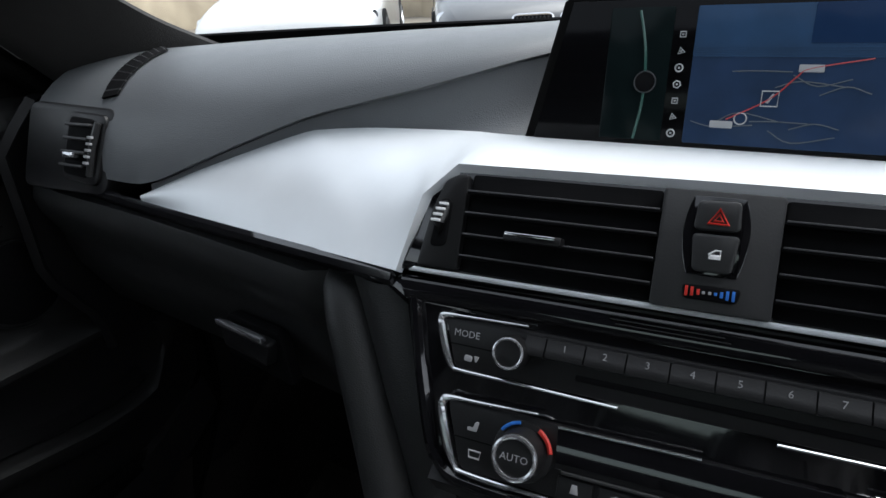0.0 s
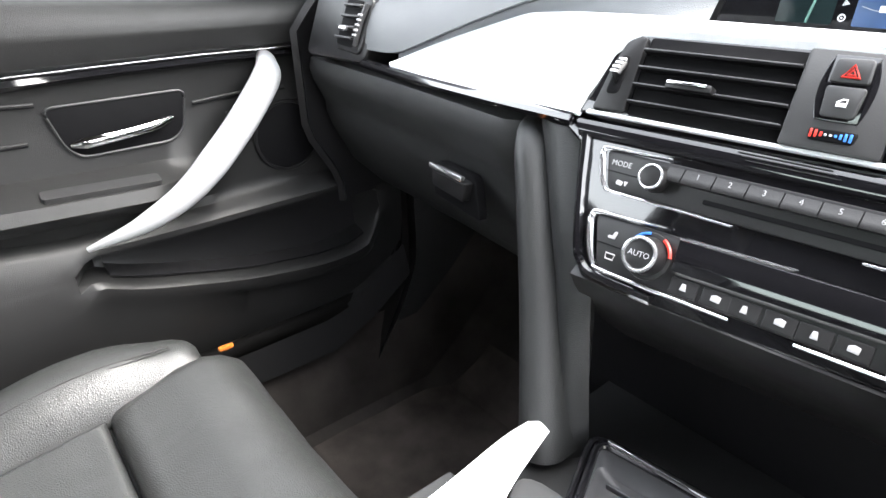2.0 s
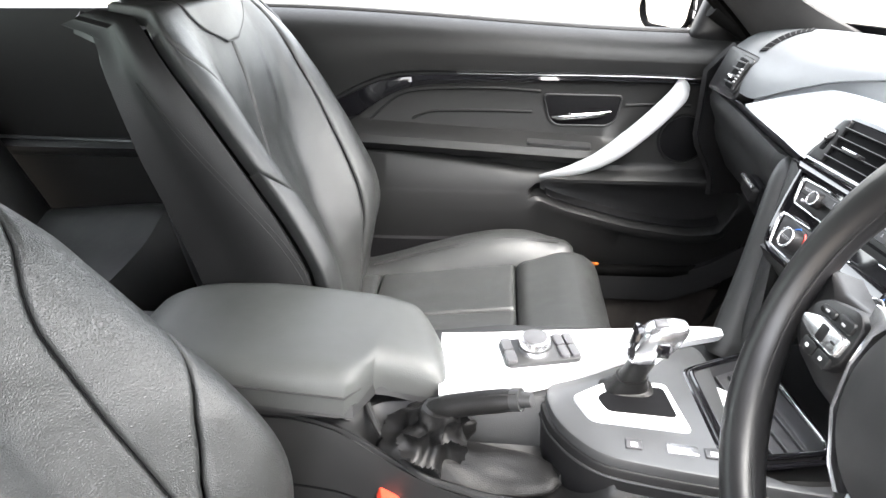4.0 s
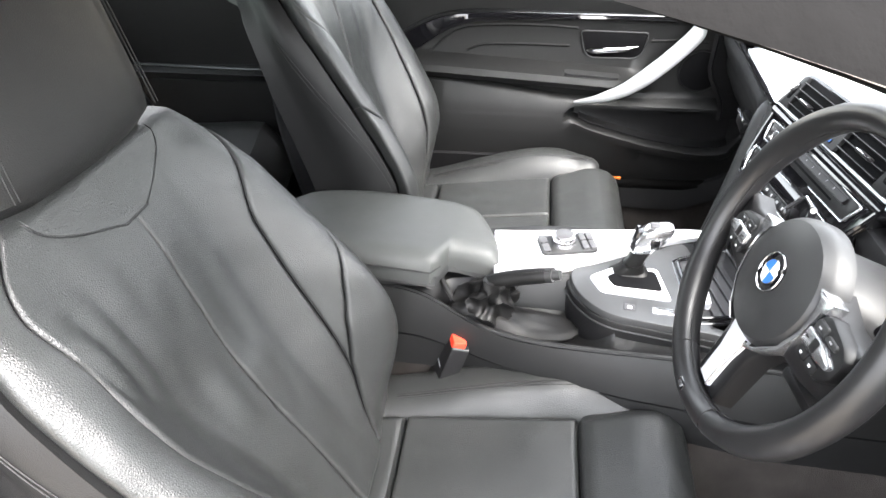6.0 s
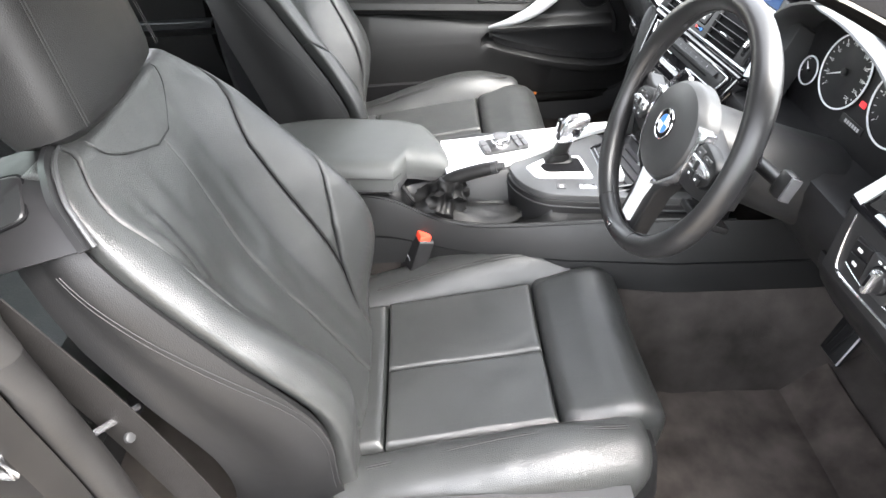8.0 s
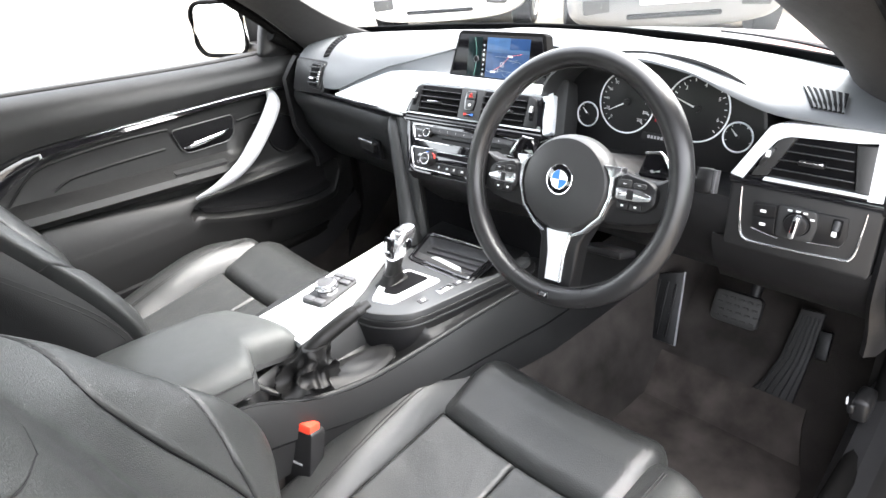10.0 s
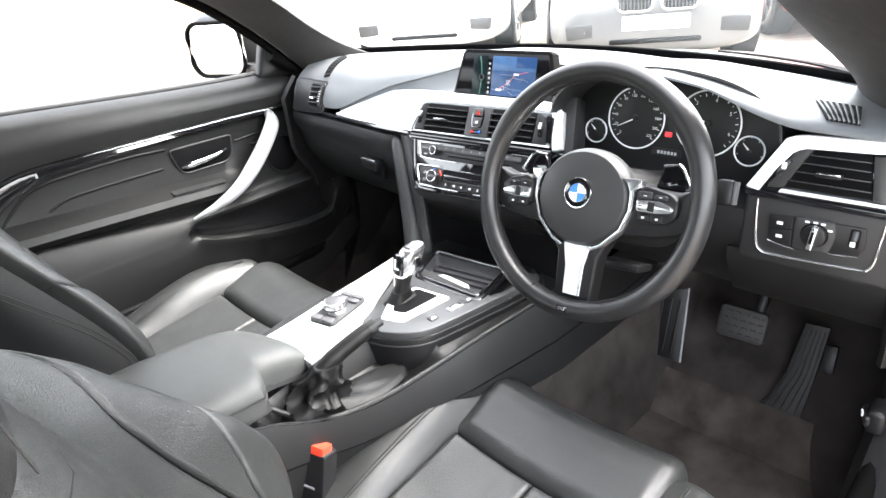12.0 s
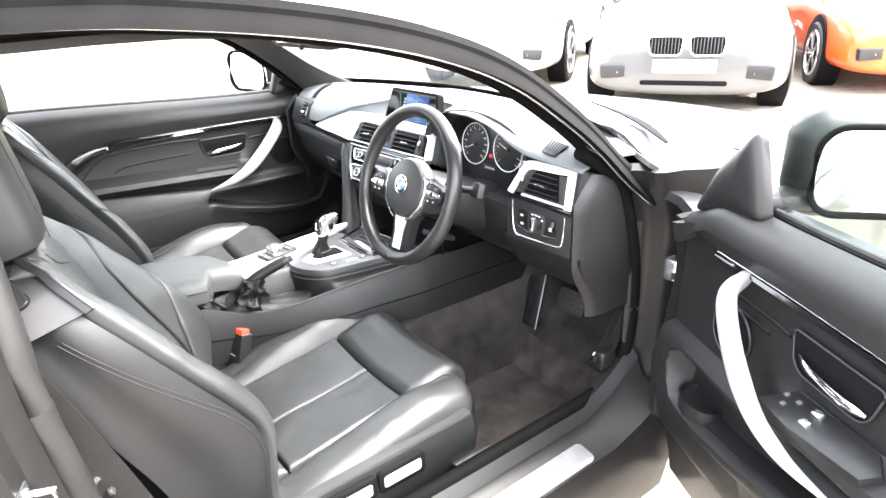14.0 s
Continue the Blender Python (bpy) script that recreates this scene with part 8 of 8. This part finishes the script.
    part("mirror_arm", box((s * 0.835, 0.43, 1.000), (0.11, 0.06, 0.035), 0.012), PLASTIC, th)
    # raised frameless window
    rows = []
    for y in [lerp(0.375, -0.69, k / 12) for k in range(13)]:
        top = interp([(-0.75, 1.318), (-0.35, 1.318), (-0.05, 1.283), (0.20, 1.215), (0.375, 1.118)], y)
        rows.append([V(s * (0.806 - 0.15 * (q / 5) * (top - belt_z(y)) / 0.3), y, lerp(belt_z(y), top, q / 5)) for q in range(6)])
    gl = part("window_glass", loft(rows), GLASS if s < 0 else GREENGLASS, th, "clear side window, closed" if s < 0 else "green-tinted side window, raised")
    gl.visible_shadow = False
    if opened:
        th.matrix_basis = Matrix.Translation((s * HINGE.x, HINGE.y, HINGE.z)) @ Matrix.Rotation(radians(opened), 4, "Z")
    return th


door(-1, "closed passenger door with black trim and a silver grab handle")
door(1, "open driver's door with black trim, silver grab handle and window switches", 63.0)
hg = thing("door_hinge", (0.83, 0.60, 0.76), "steel door hinge with check strap on the pillar", "hinge")
part("leaf", box((0.835, 0.595, 0.775), (0.03, 0.05, 0.05), 0.006), SATIN, hg)
part("pin", tube([V(0.85, 0.60, 0.74), V(0.85, 0.60, 0.81)], 0.009, 10), SATIN, hg)
part("strap", box((0.865, 0.575, 0.765), (0.05, 0.012, 0.018), 0.003), PLASTIC_GREY, hg)
od = link("sill_reflector", box((-0.705, 0.222, 0.478), (0.008, 0.024, 0.008), 0.003), AMBER)
tagged(od, "small amber reflector on the passenger sill", "reflector")


# ---- wheels and parked cars ----
def road_wheel(parent, c, axis, r=0.32, w=0.20):
    c, axis = Vector(c), Vector(axis).normalized()
    u = axis.orthogonal().normalized()
    v = axis.cross(u)
    prof = [(0.72 * r, -0.45), (0.93 * r, -0.5), (1.0 * r, -0.38), (1.0 * r, 0.38), (0.93 * r, 0.5), (0.72 * r, 0.45)]
    rows = [[c + (u * math.cos(k / 36 * math.tau) + v * math.sin(k / 36 * math.tau)) * rr + axis * (w * d) for rr, d in prof] for k in range(36)]
    wh = part("wheel", loft(rows, ends=True), RUBBER, parent, "road wheel with a black tyre")
    part("rim", ring(c + axis * (w * 0.42), axis, 0.70 * r, 0.02, 36, sides=6), SATIN, wh, "silver alloy rim")
    for k in range(5):
        for off in (-0.16, 0.16):
            g = k / 5 * math.tau + off
            d = u * math.cos(g) + v * math.sin(g)
            part("spoke", tube([c + axis * (w * 0.40) + (u * math.cos(k / 5 * math.tau) + v * math.sin(k / 5 * math.tau)) * 0.04, c + axis * (w * 0.42) + d * 0.70 * r], 0.018, 6), SATIN, wh)
    part("hub", disc(c + axis * (w * 0.45), axis, 0.05, 0.05, 20, 0.008), SATIN, wh)
    part("brake_disc", disc(c + axis * (w * 0.1), axis, 0.62 * r, 0.02, 30, 0.003), RECESS, wh)
    return wh


road_wheel(shell, (0.80, 1.80, 0.325), (1, 0, 0))
road_wheel(shell, (-0.80, 1.80, 0.325), (-1, 0, 0))
road_wheel(shell, (0.80, -1.01, 0.325), (1, 0, 0))
road_wheel(shell, (-0.80, -1.01, 0.325), (-1, 0, 0))


def parked_car(at, heading, paint, label, twin=True, length=4.35, width=1.78, height=1.43):
    """A hatchback; at is the middle of its front bumper on the ground and heading the way it faces."""
    h = Vector((heading[0], heading[1], 0)).normalized()
    rgt = Vector((h.y, -h.x, 0))
    at = Vector((at[0], at[1], yard_z(at[1])))

    def P(a, f, z):
        return at + rgt * a - h * f + V(0, 0, z)
    th = thing("parked_car", at, label, "car", "parked cars")
    hw = width / 2
    rows = []
    for f, w, zb, zt in ((0.0, 0.70, 0.25, 0.54), (0.02, 0.84, 0.19, 0.63), (0.08, 0.91, 0.17, 0.69), (0.25, 0.975, 0.17, 0.76), (0.60, 1.0, 0.17, 0.85), (1.15, 1.0, 0.18, 0.95), (2.0, 1.0, 0.18, 0.98), (3.2, 1.0, 0.18, 1.0), (4.0, 0.96, 0.20, 0.98), (4.3, 0.86, 0.28, 0.92), (length, 0.7, 0.4, 0.8)):
        ww = hw * w
        rows.append([P(-ww * 0.80, f, zb), P(-ww * 0.97, f, zb + 0.10), P(-ww, f, zb + 0.3 * (zt - zb)), P(-ww * 0.985, f, lerp(zb, zt, 0.75)), P(-ww * 0.90, f, zt - 0.015), P(-ww * 0.55, f, zt + 0.025), P(0, f, zt + 0.04),
                     P(ww * 0.55, f, zt + 0.025), P(ww * 0.90, f, zt - 0.015), P(ww * 0.985, f, lerp(zb, zt, 0.75)), P(ww, f, zb + 0.3 * (zt - zb)), P(ww * 0.97, f, zb + 0.10), P(ww * 0.80, f, zb)])
    ob = part("body", loft(rows, around=True, caps=True), paint, th)
    md = ob.modifiers.new("round", "SUBSURF")
    md.levels = md.render_levels = 2
    rows = []
    for f, w, z in ((1.20, 0.86, 0.96), (1.75, 0.74, 1.30), (2.15, 0.70, height - 0.02), (3.0, 0.68, height - 0.01), (3.8, 0.66, 1.34), (4.25, 0.74, 0.98)):
        ww = hw * w
        rows.append([P(-hw * 0.88, f, 0.93), P(-ww, f, z - 0.04), P(-ww * 0.6, f, z), P(0, f, z + 0.015), P(ww * 0.6, f, z), P(ww, f, z - 0.04), P(hw * 0.88, f, 0.93)])
    part("glasshouse", loft(rows), CARGLASS, th, "dark car windows")
    part("roof", slab([[p + V(0, 0, 0.008) for p in r[1:6]] for r in rows[2:5]], 0.01), paint, th)
    for a in (-1, 1):
        for k, (q0, q1) in enumerate(((0, 2), (4, 5))):
            part("window_pillar", tube([rows[q0][1 if a < 0 else 5] + V(0, 0, 0.004), rows[(q0 + q1) // 2][1 if a < 0 else 5] + V(0, 0, 0.006), rows[q1][1 if a < 0 else 5]], 0.03, 8), paint, th)
        for f in (0.78, 3.42):
            # flat black disc stands for the shade in the wheel arch
            part("wheel_arch_shade", disc(P(a * (hw - 0.005), f, 0.33), rgt * a, 0.375, 0.20, 36, 0.01), RECESS, th)
            road_wheel(th, P(a * (hw - 0.085), f, 0.315), rgt * a, 0.315, 0.20)
        hl = crom([P(a * 0.44, 0.10, 0.60), P(a * 0.58, 0.13, 0.675), P(a * 0.80, 0.36, 0.72), P(a * 0.83, 0.36, 0.64), P(a * 0.62, 0.10, 0.585)], 4, closed=True)
        cen = sum(hl, Vector()) / len(hl)
        part("headlamp", loft([[p + h * 0.015 for p in hl], [p.lerp(cen, 0.15) + h * 0.035 for p in hl], [cen + h * 0.045 for p in hl]], around=True), CHROME, th, "clear headlamp")
        part("fog_intake", plate(Plane(P(a * 0.52, 0.030, 0.385), -rgt + h * (0.22 * -a), (0, 0, 1)), soft_poly([(-0.19, -0.055 if a > 0 else -0.035), (0.19, -0.035 if a > 0 else -0.055), (0.20, 0.062), (-0.20, 0.062)], 0.02), -0.08, 0.030, 0.006), PLASTIC_GREY, th, "dark fog lamp recess")
        part("fog_lamp", disc(P(a * 0.60, -0.010, 0.385), h, 0.046, 0.06, 24, 0.006), CHROME, th, "round fog lamp")
        part("door_mirror", box(P(a * (hw + 0.07), 1.45, 0.98), (0.18, 0.10, 0.12), 0.03, 2, m=Matrix((rgt, -h, V(0, 0, 1))).transposed()), paint, th)
        if twin:
            kp = Plane(P(a * 0.170, 0.035, 0.590), -rgt, V(0, 0, 1) - h * 0.25)
            ki = soft_poly([(-0.125, -0.075), (0.135, -0.075), (0.148, 0.085), (-0.148, 0.085)], 0.05)
            gr = part("grille", plate(kp, ki, -0.05, 0.060, 0.004), RECESS, th, "rounded black grille with slats")
            part("grille_rim", tube([kp.at(x, y, 0.062) for x, y in ki], 0.009, 6, closed=True), CHROME, gr)
            for k in range(9):
                part("grille_slat", box(kp.at(-0.11 + 0.0275 * k, 0, 0.062), (0.008, 0.14, 0.012), 0.002, m=kp.rot()), PLASTIC_GREY, gr)
    kp = Plane(P(0, 0.02, 0.33), -rgt, V(0, 0, 1))
    part("lower_intake", plate(kp, rrect(-0.36, -0.055, 0.36, -0.015, 0.02), -0.05, 0.03, 0.006), RECESS, th, "black lower intake")
    kp = Plane(P(0, -0.02, 0.44), -rgt, V(0, 0, 1))
    part("blank_plate", plate(kp, rrect(-0.26, -0.056, 0.26, 0.056, 0.008), -0.02, 0.006, 0.002), MARK, th, "plain white front plate")
    return th


parked_car((-1.72, 4.48), (0.53, -0.85), SILVERPAINT, "silver hatchback parked nose-on with a twin grille")
parked_car((-0.52, 6.74), (0.63, -0.777), ORANGEPAINT, "bright orange hatchback parked beside the silver one", twin=False)
parked_car((-4.20, 4.25), (0.53, -0.85), WHITEPAINT, "white hatchback parked nose-on", twin=False)

# ---- far side of the yard ----
wl = thing("boundary_wall", (-8, 14, 0), "low buff rendered boundary wall with piers", "wall")
part("wall", box((-6, 14.5, 0.7), (34, 0.3, 1.4), 0.03), STONEWALL, wl)
for k in range(9):
    part("pier", box((-21 + 4 * k, 14.4, 0.85), (0.45, 0.5, 1.7), 0.04), STONEWALL, wl)
wl = thing("boundary_wall", (-12, -2, 0), "low buff rendered boundary wall with piers", "wall")
part("wall", box((-15, 2, 0.6), (0.3, 26, 1.2), 0.03), STONEWALL, wl)
